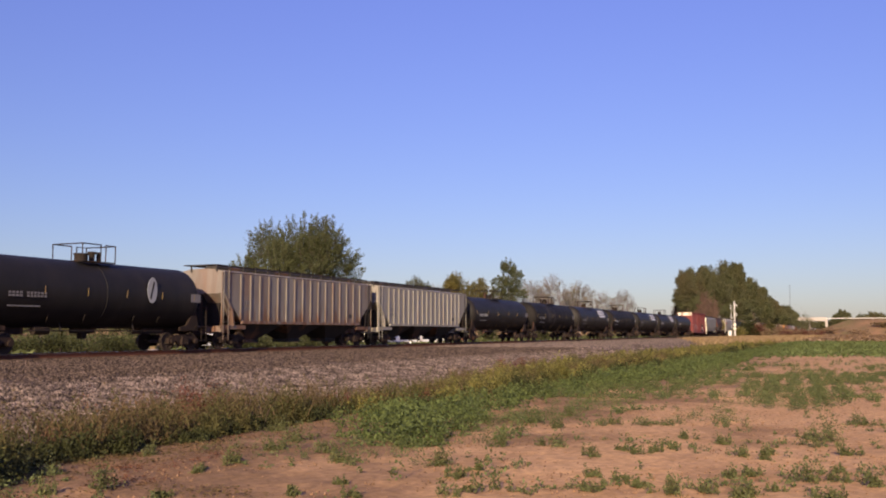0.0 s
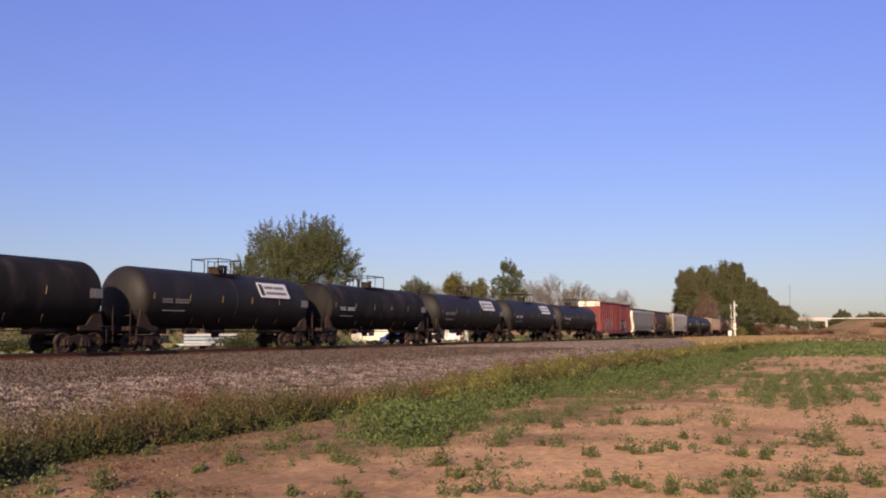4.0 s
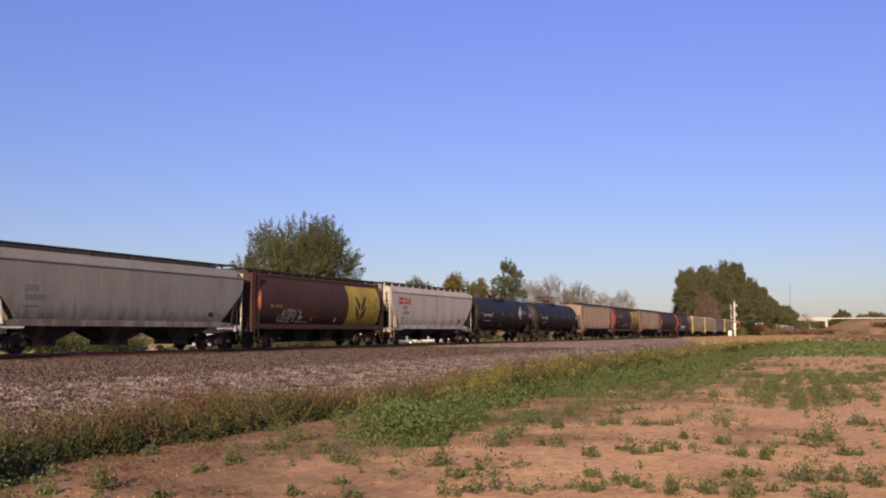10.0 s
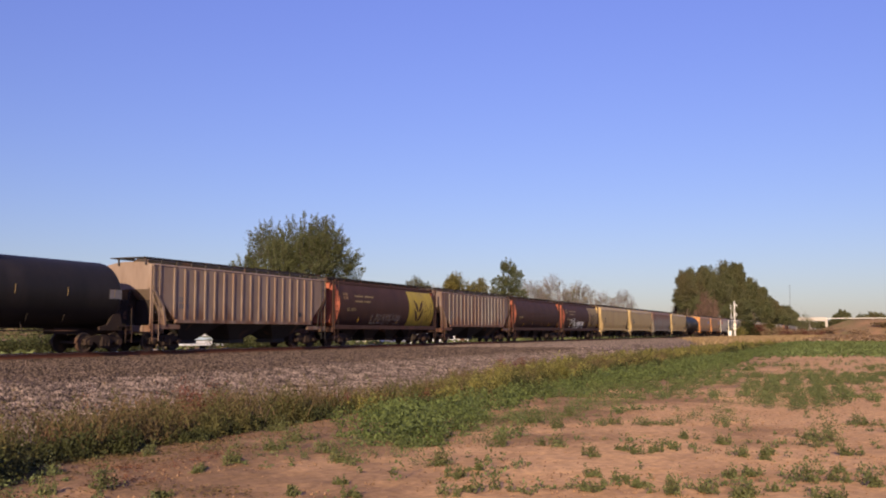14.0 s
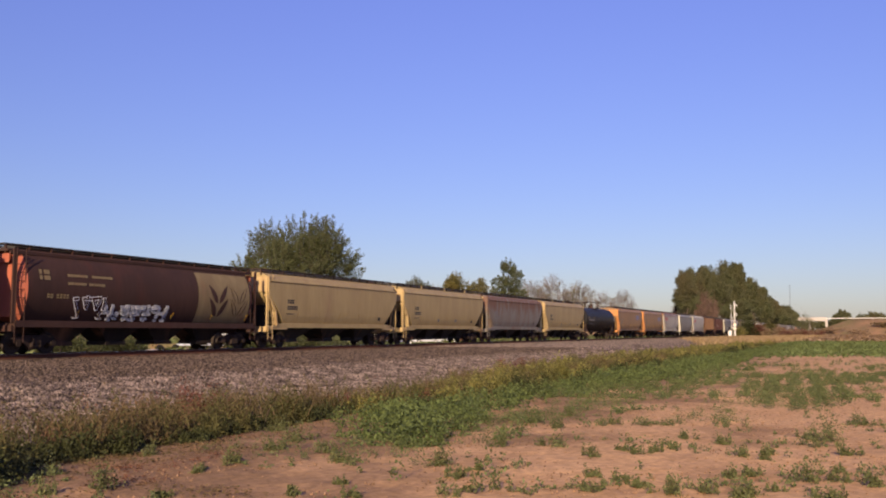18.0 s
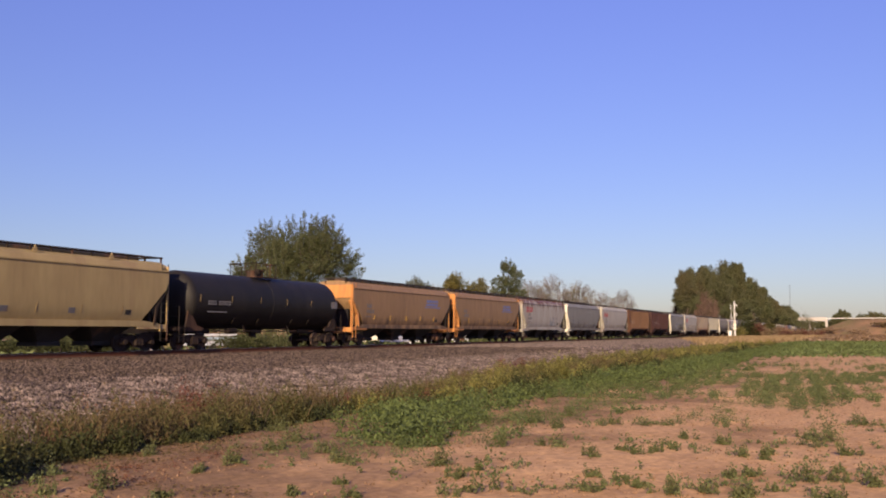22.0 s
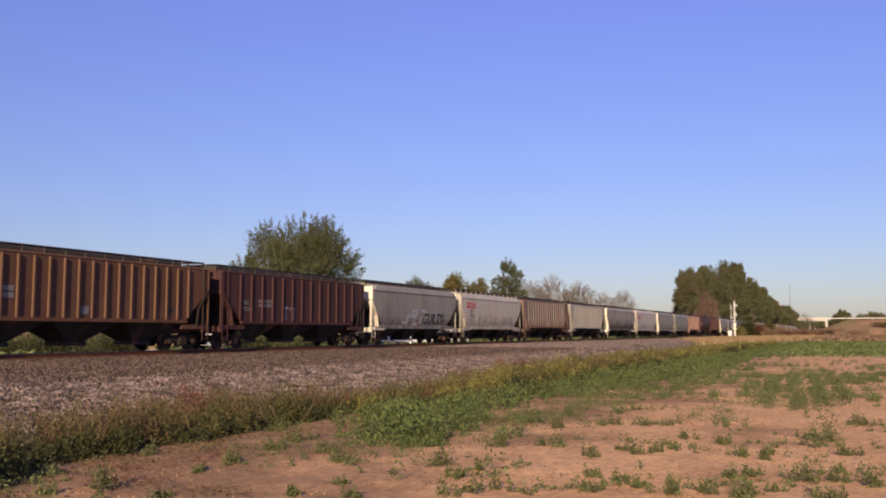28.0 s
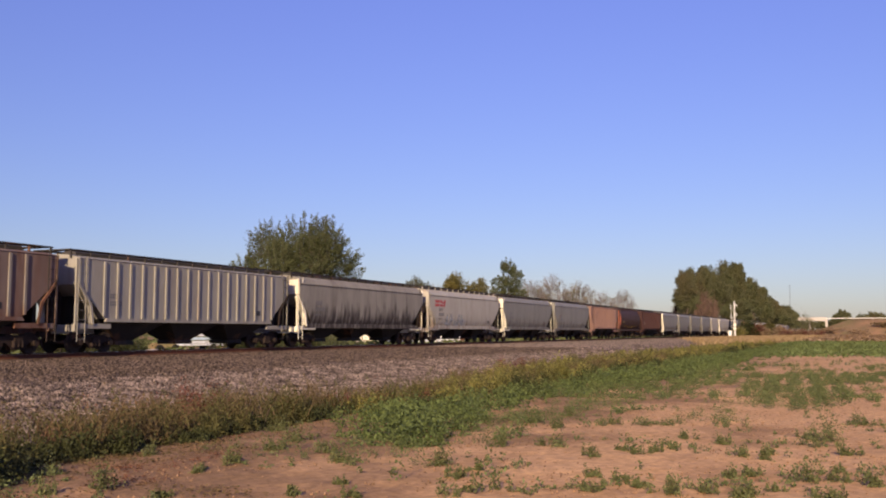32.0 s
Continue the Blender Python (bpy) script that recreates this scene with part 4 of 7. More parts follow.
    if plates:
        for x in (-1.8, 1.7):
            mark(x, 1.75, (0.36,), "mark_grey", 0.24, name="data_panel")
    if letters == "blue" or mat == "tan_smooth":
        reflectors(car, [(-0.62 + 0.31 * i) * hb for i in range(5)], 1.95, -width(1.95) - 0.006, 0.36, "reflector_dull" if mat == "tan_smooth" else "reflector", on_side(width, 1.77, 0.36)["tilt"])
    if tag:
        tag(car, hb, lambda px, pz: -width(pz))
    running_gear(car, L, 2.05)
    return car


def cylinder_hopper(L, mat, band="", label="", text=False, tag=None, shield=False):
    """A rounded grain hopper with bright ends."""
    car = holder("hopper_car", label, "hopper car", "freight train")
    hb = L / 2 - 1.15
    zs = [1.35, 1.6, 1.9, 2.3, 2.75, 3.2, 3.6, 3.95, 4.2, 4.34]
    wd = lambda z: 1.58 * math.sqrt(max(0.0, 1 - ((z - 2.75) / 1.95) ** 2))
    part("body", ("cyl", round(L, 1)), lambda: Geo().loft([(z, wd(z), -hb, hb) for z in zs]), mat, car, smooth=True)
    for s in (-1, 1):
        def cap():
            g = Geo()
            n = len(zs)
            ring = [(-wd(z), z) for z in zs] + [(wd(z), z) for z in reversed(zs)]
            inner = [(y * 0.86, 2.75 + (z - 2.75) * 0.86) for y, z in ring]
            m = len(ring)
            vs = [(hb, y, z) for y, z in ring] + [(hb + 0.38, y, z) for y, z in inner]
            g.add(vs, [(i, (i + 1) % m, m + (i + 1) % m, m + i) for i in range(m)] + [tuple(range(m, 2 * m))])
            return g
        part("end_cap", ("cap", round(L, 1)), cap, "cn_red", car, pose(0, 0, 0, 0, 0, 0 if s > 0 else 180), "orange-red rounded end")
        part("side_sill", ("cysill", round(L, 1)), lambda: Geo().box(-L / 2 + 0.7, L / 2 - 0.7, -0.05, 0.05, 1.12, 1.40), mat, car, pose(0, s * 1.46, 0))
        part("roof_bracket", ("rbk", round(L, 1)), lambda: Geo().box(hb + 0.1, L / 2 - 0.5, -1.1, 1.1, 4.22, 4.32).box(L / 2 - 0.66, L / 2 - 0.5, -1.45, -1.38, 1.3, 4.3).box(L / 2 - 0.66, L / 2 - 0.5, 1.38, 1.45, 1.3, 4.3).box(hb + 0.3, L / 2 - 0.6, -1.5, 1.5, 1.15, 1.28), mat, car, pose(0, 0, 0, 0, 0, 0 if s > 0 else 180))
        part("end_panel", "cyend", lambda: Geo().box(-0.03, 0.03, -1.1, -0.4, 3.75, 4.12), "cn_red", car, pose(s * (L / 2 - 0.6), 0, 0))
        part("end_ladder", "cylad", lambda: ladder_geo(0.5, 4.35, 0.44, 0.34), mat, car, pose(s * (L / 2 - 0.85), -1.5, 0))
        part("end_sill", ("cyes", round(L, 1)), lambda: Geo().box(hb - 1.8, L / 2 - 0.5, -0.3, 0.3, 0.85, 1.15).box(L / 2 - 0.64, L / 2 - 0.5, -1.45, 1.45, 0.95, 1.2), mat, car, pose(0, 0, 0, 0, 0, 0 if s > 0 else 180))
    roof_walk(car, L, 4.5, near_y=-0.7, trough=mat)
    part("roof_edge", ("redge", round(L, 1)), lambda: Geo().box(-L / 2 + 0.6, L / 2 - 0.6, -1.15, -1.05, 4.12, 4.24).box(-L / 2 + 0.6, L / 2 - 0.6, 1.05, 1.15, 4.12, 4.24), mat, car)
    bays(car, L / 2 - 0.6, 4, 1.38, "steel_dark", 0.9)
    part("brake_wheel", "bwheel", lambda: brake_wheel_geo(), "steel_dark", car, pose(L / 2 - 0.42, 0.5, 2.3))

    def skin(x0, x1, off, z0=1.42, z1=4.0):
        """A painted panel that follows the rounded side."""
        g = Geo()
        lv = [z0 + (z1 - z0) * i / 10 for i in range(11)]
        vs = []
        for z in lv:
            vs += [(x0(z) if callable(x0) else x0, -wd(z) - off, z), (x1(z) if callable(x1) else x1, -wd(z) - off, z)]
        return g.add(vs, [(2 * i, 2 * i + 1, 2 * i + 3, 2 * i + 2) for i in range(10)])

    def leaf(cx, d, zb, zt, lo, hi, off):
        """One lens-shaped leaf of a painted wheat ear, from edge share lo to hi."""
        run = lambda q, e: cx + d * (0.06 + 0.74 * q ** e)
        share = lambda z: min(max((z - zb) / (zt - zb), 0.0), 1.0)
        side = lambda z, k: run(share(z), 2.4) * (1 - k) + run(share(z), 0.5) * k
        return skin(lambda z: side(z, lo), lambda z: side(z, hi), off, zb, zt)

    if shield:
        part("end_shield", ("shield", round(L, 1)), lambda: Geo().box(-L / 2 + 0.5, -hb - 0.1, -1.47, -1.42, 1.2, 4.25).box(-L / 2 + 0.45, -L / 2 + 0.52, -1.47, 1.47, 1.2, 4.25), mat, car)
    if band:
        part("wheat_panel", ("wband", round(L, 1)), lambda: skin(hb - 4.5, hb - 0.15, 0.012), band, car, label="painted panel with wheat ears", smooth=True)
        for cx, solid in ((hb - 2.85, True), (hb - 1.1, False)):
            for zb, zt in ((1.72, 2.72), (2.42, 3.42)):
                for d in (-1, 1):
                    for lo, hi in (((0.0, 1.0),) if solid else ((0.0, 0.16), (0.84, 1.0))):
                        part("wheat_leaf", ("wleaf", round(L, 1), cx, zb, d, lo), lambda: leaf(cx, d, zb, zt, lo, hi, 0.02), mat, car, smooth=True)
    mark = lambda x, z, words, h, **k: bars(car, x, z, words, "cn_beige", height=h, **on_side(wd, z, h), **k)
    if text:
        for i, z in enumerate((3.3, 2.95)):
            mark(-hb + 2.1, z, (0.7, 0.4, -0.2, 0.9, 0.3) if i == 0 else (0.3, 0.7, -0.1, 0.3, 0.6), 0.11)
        mark(-hb + 0.6, 3.1, (0.13, 0.3), 0.44)
    mark(-hb + 1.0, 2.35, (0.13, 0.13, -0.1, 0.13, 0.13, 0.13, 0.13), 0.18)
    reflectors(car, [(-0.62 + 0.4 * i) * hb for i in range(5)], 1.72, -wd(1.72) - 0.008, 0.3, tilt=on_side(wd, 1.57, 0.3)["tilt"])
    if tag:
        tag(car, hb, lambda px, pz: -wd(pz))
    running_gear(car, L, 2.05)
    return car


def box_car(L, label=""):
    car = holder("box_car", label, "boxcar", "freight train")
    h = L / 2 - 0.75
    W, z0, z1 = 1.52, 1.05, 5.0
    part("body", "boxbody", lambda: Geo().loft([(z0, W - 0.06, -h, h), (z1 - 0.1, W - 0.06, -h, h), (z1, W - 0.06, -h, h), (z1 + 0.14, 0.1, -h, h)]), "red_box", car)
    d0, d1 = -0.6, 2.0
    xs = [-h + 0.12 + 1.02 * i for i in range(9)]
    xs = [x for x in np.linspace(-h + 0.1, d0 - 0.25, 8)] + [x for x in np.linspace(d1 + 0.25, h - 0.1, 6)]
    for x in xs:
        part("rib", "boxrib", lambda: Geo().loft([(z0 + 0.05, 0.032, -0.10, 0.10), (z1 - 0.12, 0.032, -0.10, 0.10)]), "red_box", car, pose(float(x), -W + 0.04, 0))
    part("far_ribs", "boxfar", lambda: [g for g in [Geo()] if [g.box(float(x) - 0.09, float(x) + 0.09, W - 0.06, W + 0.06, z0 + 0.05, z1 - 0.12) for x in xs]][0], "red_box", car)
    for s in (-1, 1):
        part("top_rail", "boxtop", lambda: Geo().box(-h, h, -0.06, 0.06, z1 - 0.14, z1 + 0.02), "red_box", car, pose(0, s * W, 0))
        part("bottom_rail", "boxbot", lambda: Geo().slab([(-h, z0 - 0.12), (-h + 3.2, z0 - 0.12), (-h + 4.2, z0 - 0.32), (h - 4.2, z0 - 0.32), (h - 3.2, z0 - 0.12), (h, z0 - 0.12), (h, z0 + 0.16), (-h, z0 + 0.16)], -0.05, 0.05), "red_box", car, pose(0, s * W, 0))
        for k in range(9):
            z = z0 + 0.3 + k * 0.43
            part("end_corrugation", "boxcor", lambda: Geo().slab([(0, -0.1), (0.07, -0.03), (0.07, 0.03), (0, 0.1)], -1.38, 1.38), "red_box", car, pose(s * h, 0, z, 0, 0, 0 if s > 0 else 180))
        part("end_sill", "boxsill", lambda: Geo().box(h - 2.5, L / 2 - 0.5, -0.3, 0.3, 0.8, 1.05).box(h, h + 0.15, -1.4, 1.4, 0.9, 1.1), "steel_dark", car, pose(0, 0, 0, 0, 0, 0 if s > 0 else 180))
        part("end_ladder", "boxlad", lambda: ladder_geo(0.5, 2.6, 0.42, 0.36), "red_box", car, pose(s * (h - 0.28), -W - 0.07, 0))
    part("end_panel", "boxcream", lambda: Geo().box(-h - 0.1, -h - 0.01, -1.45, 1.45, z1 - 0.62, z1 + 0.02), "cream", car, label="cream upper end panel with faded writing")
    bars(car, 0, 0, (0.3, 0.25, 0.3, -0.5, 0.4, 0.25), "mark_grey", 0, 0.08).matrix_basis = pose(-h - 0.105, 1.15, z1 - 0.4, 0, 0, -90)
    door = part("door", "boxdoor", lambda: Geo().box(d0, d1, -0.05, 0.03, z0 + 0.1, z1 - 0.2).box(d0, d0 + 0.1, -0.09, 0, z0 + 0.1, z1 - 0.2).box(d1 - 0.1, d1, -0.09, 0, z0 + 0.1, z1 - 0.2), "red_box", car, pose(0, -W - 0.02, 0))
    for z in (z0 + 0.35, z0 + 1.2, z0 + 2.0, z0 + 2.8, z0 + 3.45):
        part("door_bar", "boxdbar", lambda: Geo().box(d0 + 0.1, d1 - 0.1, -0.1, -0.03, -0.05, 0.05), "red_box", door, pose(0, 0, z))
    for x in (d0 + 0.55, d1 - 0.5):
        part("lock_rod", "boxrod", lambda: Geo().tube((0, -0.11, z0 + 0.2), (0, -0.11, z1 - 0.3), 0.03), "red_box", door, pose(x, 0, 0))
    for z in (z0 - 0.02, z1 - 0.1):
        part("door_track", "boxtrack", lambda: Geo().box(d0 - 0.2, d1 + 3.3, -0.1, 0.0, -0.05, 0.05), "red_box", car, pose(0, -W - 0.03, z))
    y = -W - 0.075
    skin = lambda px, pz: -W - 0.075 if d0 < px < d1 else (-W - 0.055 if pz < z0 + 0.17 else -W + 0.004 if min(abs(px - q) for q in xs) < 0.11 else -W + 0.056)
    graffiti(car, -h + 0.7, z0 + 0.25, 1.7, 1.35, skin, "graf_faded", "red_box", 3, 0.05, 0.03)
    graffiti(car, -h + 2.3, z0 + 0.0, 4.4, 1.6, skin, "graf_faded", "graf_pale", 4, 0.10, 0.05)
    graffiti(car, d1 + 0.1, z0 - 0.05, 3.7, 1.55, skin, "graf_black", "graf_black", 25, 0.22, 0.03)
    graffiti(car, d1 + 0.1, z0 + 0.0, 3.7, 1.45, lambda px, pz: skin(px, pz) - 0.012, "graf_white", "graf_black", 26, 0.03, 0.045, "inner_tag")
    bars(car, d1 + 4.6, z0 + 1.1, (0.5, 0.4), "mark_grey", y, 0.1)
    bars(car, d1 + 4.6, z0 + 0.9, (0.6,), "mark_grey", y, 0.1)
    bars(car, d1 + 2.2, z1 - 0.75, (0.35, 0.3, 0.35), "graf_black", y, 0.12)
    running_gear(car, L, 2.6)
    return car


TRAIN_SPEED = 19.06
# where the couplings stand along the track at the start
COUPLINGS = [24.0, 39.5, 57.2, 74.5, 91.8, 109.1, 126.1, 143.2, 160.6, 177.8, 195.8, 215.2, 232.9, 249.6, 266.2, 283.4, 300.9, 317.9, 335.0, 352.4, 369.2, 386.7, 404.1, 421.4, 438.6, 455.6, 472.7, 490.1, 507.4, 523.4, 539.7, 555.9, 573.1, 589.8, 605.8, 622.3, 639.3, 656.7, 675.4, 692.3, 709.0, 724.8, 740.8, 755.8, 773.1, 789.5, 803.4, 818.6, 833.5, 847.3, 867.8]


def build_train():
    """Every car in order, from the head of the visible train; returns cars with their place along the track at the start."""
    t = lambda **k: (lambda L: tank_car(L, **k))
    r = lambda mat, **k: (lambda L: ribbed_hopper(L, mat, **k))
    s = lambda mat, **k: (lambda L: smooth_hopper(L, mat, **k))
    c = lambda mat, **k: (lambda L: cylinder_hopper(L, mat, **k))
    grey_l = "smooth-sided grey covered hopper car with road grime"
    cp_l = "off-white covered hopper car with red lettering"
    tan_l = "clean yellow-tan covered hopper car with dark lettering"
    consist = [
        t(diamond="oval", variant=0, label="black tank car with a white oval emblem"),
        r("grey_rib", label="rusty weathered grey ribbed covered hopper car", n_ribs=16),
        r("white_rib", label="pale grey-white ribbed covered hopper car", n_ribs=17),
        t(variant=1, label="glossy black tank car with white numbers"),
        t(paint_key="tank_grey", variant=2, label="dusty faded black tank car"),
        t(placard=True, variant=0, label="black tank car with a white placard"),
        t(paint_key="tank_grey", variant=1, label="dusty black tank car with yellow reflectors"),
        t(placard=True, variant=2, label="black tank car with a white placard"),
        t(placard=True, variant=3, label="black tank car with a white placard"),
        t(variant=1, label="black tank car with yellow reflectors"),
        lambda L: box_car(L, "tall red ribbed boxcar with graffiti along its foot"),
        s("grey_smooth", end_mat="cream", label="grey smooth-sided covered hopper car with cream ends"),
        c("cn_brown", band="cn_yellow", shield=True, label="brown rounded hopper car with a yellow wheat panel", tag=lambda car, hb, y: graffiti(car, -hb + 2.0, 1.5, 3.2, 0.8, y, "graf_grey", "cn_brown", 11, 0.05)),
        s("white_smooth", letters="red", label=cp_l),
        t(diamond="diamond", variant=1, label="glossy black tank car with a white diamond emblem"),
        t(variant=3, label="glossy black tank car with white lettering"),
        r("tan_rib", label="tan-grey ribbed covered hopper car with rust", n_ribs=17),
        c("cn_brown", band="cn_yellow", text=True, label="brown rounded hopper car with yellow panel and red ends", tag=lambda car, hb, y: graffiti(car, -hb + 4.6, 1.5, 4.4, 0.7, y, "mark_grey", "cn_brown", 12, 0.05)),
        r("rust_rib", rib_mat="grey_rib", label="heavily rusted grey ribbed covered hopper car", n_ribs=17),
        c("cn_brown", label="plain brown rounded hopper car with red ends"),
        c("cn_brown", band="cn_beige", text=True, label="brown rounded hopper car with graffiti and beige panel", tag=lambda car, hb, y: (graffiti(car, -hb + 2.5, 1.45, 2.0, 1.05, y, "graf_white", "cn_brown", 13, 0.05), graffiti(car, -hb + 4.4, 1.45, 4.2, 0.75, y, "graf_white", "graf_grey", 31, 0.10))),
        s("tan_smooth", end_mat="tan_end", label=tan_l, marks="mark_black"),
        s("tan_smooth", end_mat="tan_end", plates=True, n_bays=4, label=tan_l, marks="mark_black"),
        s("rust_smooth", label="grey covered hopper car streaked with rust"),
        s("tan_smooth", end_mat="tan_end", plates=True, n_bays=4, label=tan_l, marks="mark_black"),
        t(variant=0, label="dull black tank car with white numbers"),
        s("orange_smooth", end_mat="yellow_end", letters="blue", label="dirty orange-tan covered hopper car with blue lettering"),
        s("orange_smooth", end_mat="yellow_end", letters="blue", label="dirty orange-tan covered hopper car with blue lettering"),
        s("white_rusty", letters="red", label="rust-stained white covered hopper car with red lettering", tag=lambda car, hb, y: (graffiti(car, hb - 5.4, 1.6, 2.4, 0.9, y, "mark_grey", "graf_grey", 14, 0.06),)),
        s("grey_smooth", end_mat="cream", label=grey_l),
        s("white_smooth", letters="red", label=cp_l),
        r("brown_rib", rib_mat="tan_edge", label="rusty brown ribbed hopper car with tan ribs", n_ribs=17, tag=lambda car, hb: (bars(car, -hb + 2.5, 2.3, (0.6, 0.6), "mark_grey", -1.478, 0.5), bars(car, -0.6, 1.7, (0.45,), "mark_grey", -1.478, 0.35, name="data_panel"), bars(car, 4.0, 1.65, (0.7,), "tan_edge", -1.478, 0.35, name="data_panel"))),
        r("maroon_rib", label="dark maroon ribbed hopper car with a sprayed tag", n_ribs=13, end_mat="maroon_rib", tag=lambda car, hb: (bars(car, -hb + 3.3, 2.35, (0.7, 0.5), "mark_grey", -1.478, 0.42), graffiti(car, -1.7, 1.62, 1.0, 0.8, -1.475, "graf_white", "maroon_rib", 22, 0.03))),
        s("grey_smooth", end_mat="cream", label="grey covered hopper car with sprayed graffiti", tag=lambda car, hb, y: (graffiti(car, -hb + 4.9, 1.5, 3.8, 1.2, y, "graf_black", "graf_grey", 15, 0.11, 0.02), word(car, "GUILTY", hb - 6.5, 1.62, 1.1, y, "graf_grey"), word(car, "GUILTY", hb - 6.5, 1.62, 1.1, y))),
        s("white_smooth", letters="red", label=cp_l, tag=lambda car, hb, y: graffiti(car, -hb + 4.2, 1.5, 9.2, 0.85, y, "mark_grey", "white_smooth", 16, 0.09, 0.03)),
        r("rust_rib", rib_mat="grey_rib", label="brown-grey rusted ribbed covered hopper car", n_ribs=17),
        r("white_rib", label="light grey ribbed covered hopper car", n_ribs=17),
        s("grey_soot", end_mat="cream", label="warm grey covered hopper car with cream ends and soot"),
        s("white_smooth", letters="red", label=cp_l, tag=lambda car, hb, y: graffiti(car, -hb + 3.2, 1.5, 4.2, 0.9, y, "mark_grey", "graf_grey", 17, 0.08)),
        s("grey_smooth", end_mat="cream", label=grey_l),
        s("grey_smooth", label=grey_l),
        r("salmon", label="salmon-brown ribbed hopper car"),
        c("cn_brown", label="dark brown rounded hopper car"),
        r("maroon_rib", label="red-brown ribbed hopper car"),
        s("grey_smooth", end_mat="cream", label=grey_l),
        s("grey_smooth", label=grey_l),
        s("grey_smooth", label=grey_l),
        s("grey_smooth", label=grey_l),
        s("white_smooth", label=cp_l),
        s("white_smooth", end_mat="cream", label="cream-white covered hopper car"),
        t(variant=1, paint_key="tank_grey", label="dusty grey tank car in a line of cars"),
        s("grey_smooth", label=grey_l),
        r("salmon", label="salmon-brown ribbed hopper car"),
        s("grey_smooth", label=grey_l),
        s("white_smooth", label=cp_l),
        r("white_rib", label="light grey ribbed covered hopper car"),
        s("white_smooth", label=cp_l),
        s("grey_smooth", label=grey_l),
        r("rust_rib", label="brown-grey rusted ribbed covered hopper car"),
        s("white_smooth", label=cp_l),
        s("white_smooth", label=cp_l),
        r("grey_rib", label="weathered grey ribbed covered hopper car"),
        s("grey_smooth", label=grey_l),
        s("white_smooth", label=cp_l),
        s("grey_smooth", label=grey_l),
    ]
    out = []
    for i, make in enumerate(consist):
        x0 = COUPLINGS[i] if i < len(COUPLINGS) else COUPLINGS[-1] + 16.7 * (i - len(COUPLINGS) + 1)
        x1 = COUPLINGS[i + 1] if i + 1 < len(COUPLINGS) else COUPLINGS[-1] + 16.7 * (i - len(COUPLINGS) + 2)
        out.append((make(x1 - x0), (x0 + x1) / 2))
    return out


# ---- trees and far things ----
def branch_points(h, spread, r0, limbs, twigs, seed, up=0.55, start=0.22):
    """A tapered trunk with limbs and side twigs: the tubes, and the tips where leaves grow."""
    r = random.Random(seed)
    g, tips = Geo(), []
    p, top = Vector((0, 0, 0)), Vector((r.uniform(-0.3, 0.3), r.uniform(-0.3, 0.3), h * 0.72))
    n = 6
    line = [p.lerp(top, i / n) + Vector((r.uniform(-1, 1), r.uniform(-1, 1), 0)) * 0.02 * h * (i > 0) for i in range(n + 1)]
    for i in range(n):
        g.tube(line[i], line[i + 1], r0 * (1 - i / n * 0.8), r0 * (1 - (i + 1) / n * 0.8), 7, False)
    for k in range(limbs):
        f = start + (1 - start) * (k + r.random()) / limbs
        base = line[0].lerp(line[-1], f)
        a = k * 2.4 + r.uniform(-0.5, 0.5)
        reach = spread * (1.0 - 0.5 * abs(f - 0.45)) * r.uniform(0.65, 1.05) * (1 if f < 0.8 else 0.6)
        tip = base + Vector((math.cos(a) * reach, math.sin(a) * reach, reach * up * r.uniform(0.4, 1.3) + h * 0.12))
        mid = base.lerp(tip, 0.5) + Vector((0, 0, -0.06 * reach))
        rb = r0 * 0.38 * (1.15 - f)
        g.tube(base, mid, rb, rb * 0.65, 5, False).tube(mid, tip, rb * 0.65, rb * 0.2, 5, False)
        tips.append(tip)
        for q in range(twigs):
            b = mid.lerp(tip, r.random()) if q % 3 else base.lerp(mid, r.uniform(0.4, 1))
            d = Vector((r.gauss(0, 1), r.gauss(0, 1), r.gauss(0.45, 0.8))).normalized() * spread * r.uniform(0.14, 0.38)
            e = b + d
            g.tube(b, e, rb * 0.28, rb * 0.07, 4, False)
            tips.append(e)
            tips.append(b.lerp(e, 0.6))
            for _ in range(2):
                e2 = b.lerp(e, r.uniform(0.4, 1)) + Vector((r.gauss(0, 1), r.gauss(0, 1), r.gauss(0.4, 0.8))).normalized() * spread * r.uniform(0.06, 0.16)
                g.tube(b.lerp(e, 0.5), e2, rb * 0.12, rb * 0.04, 3, False)
                tips.append(e2)
    return g, tips


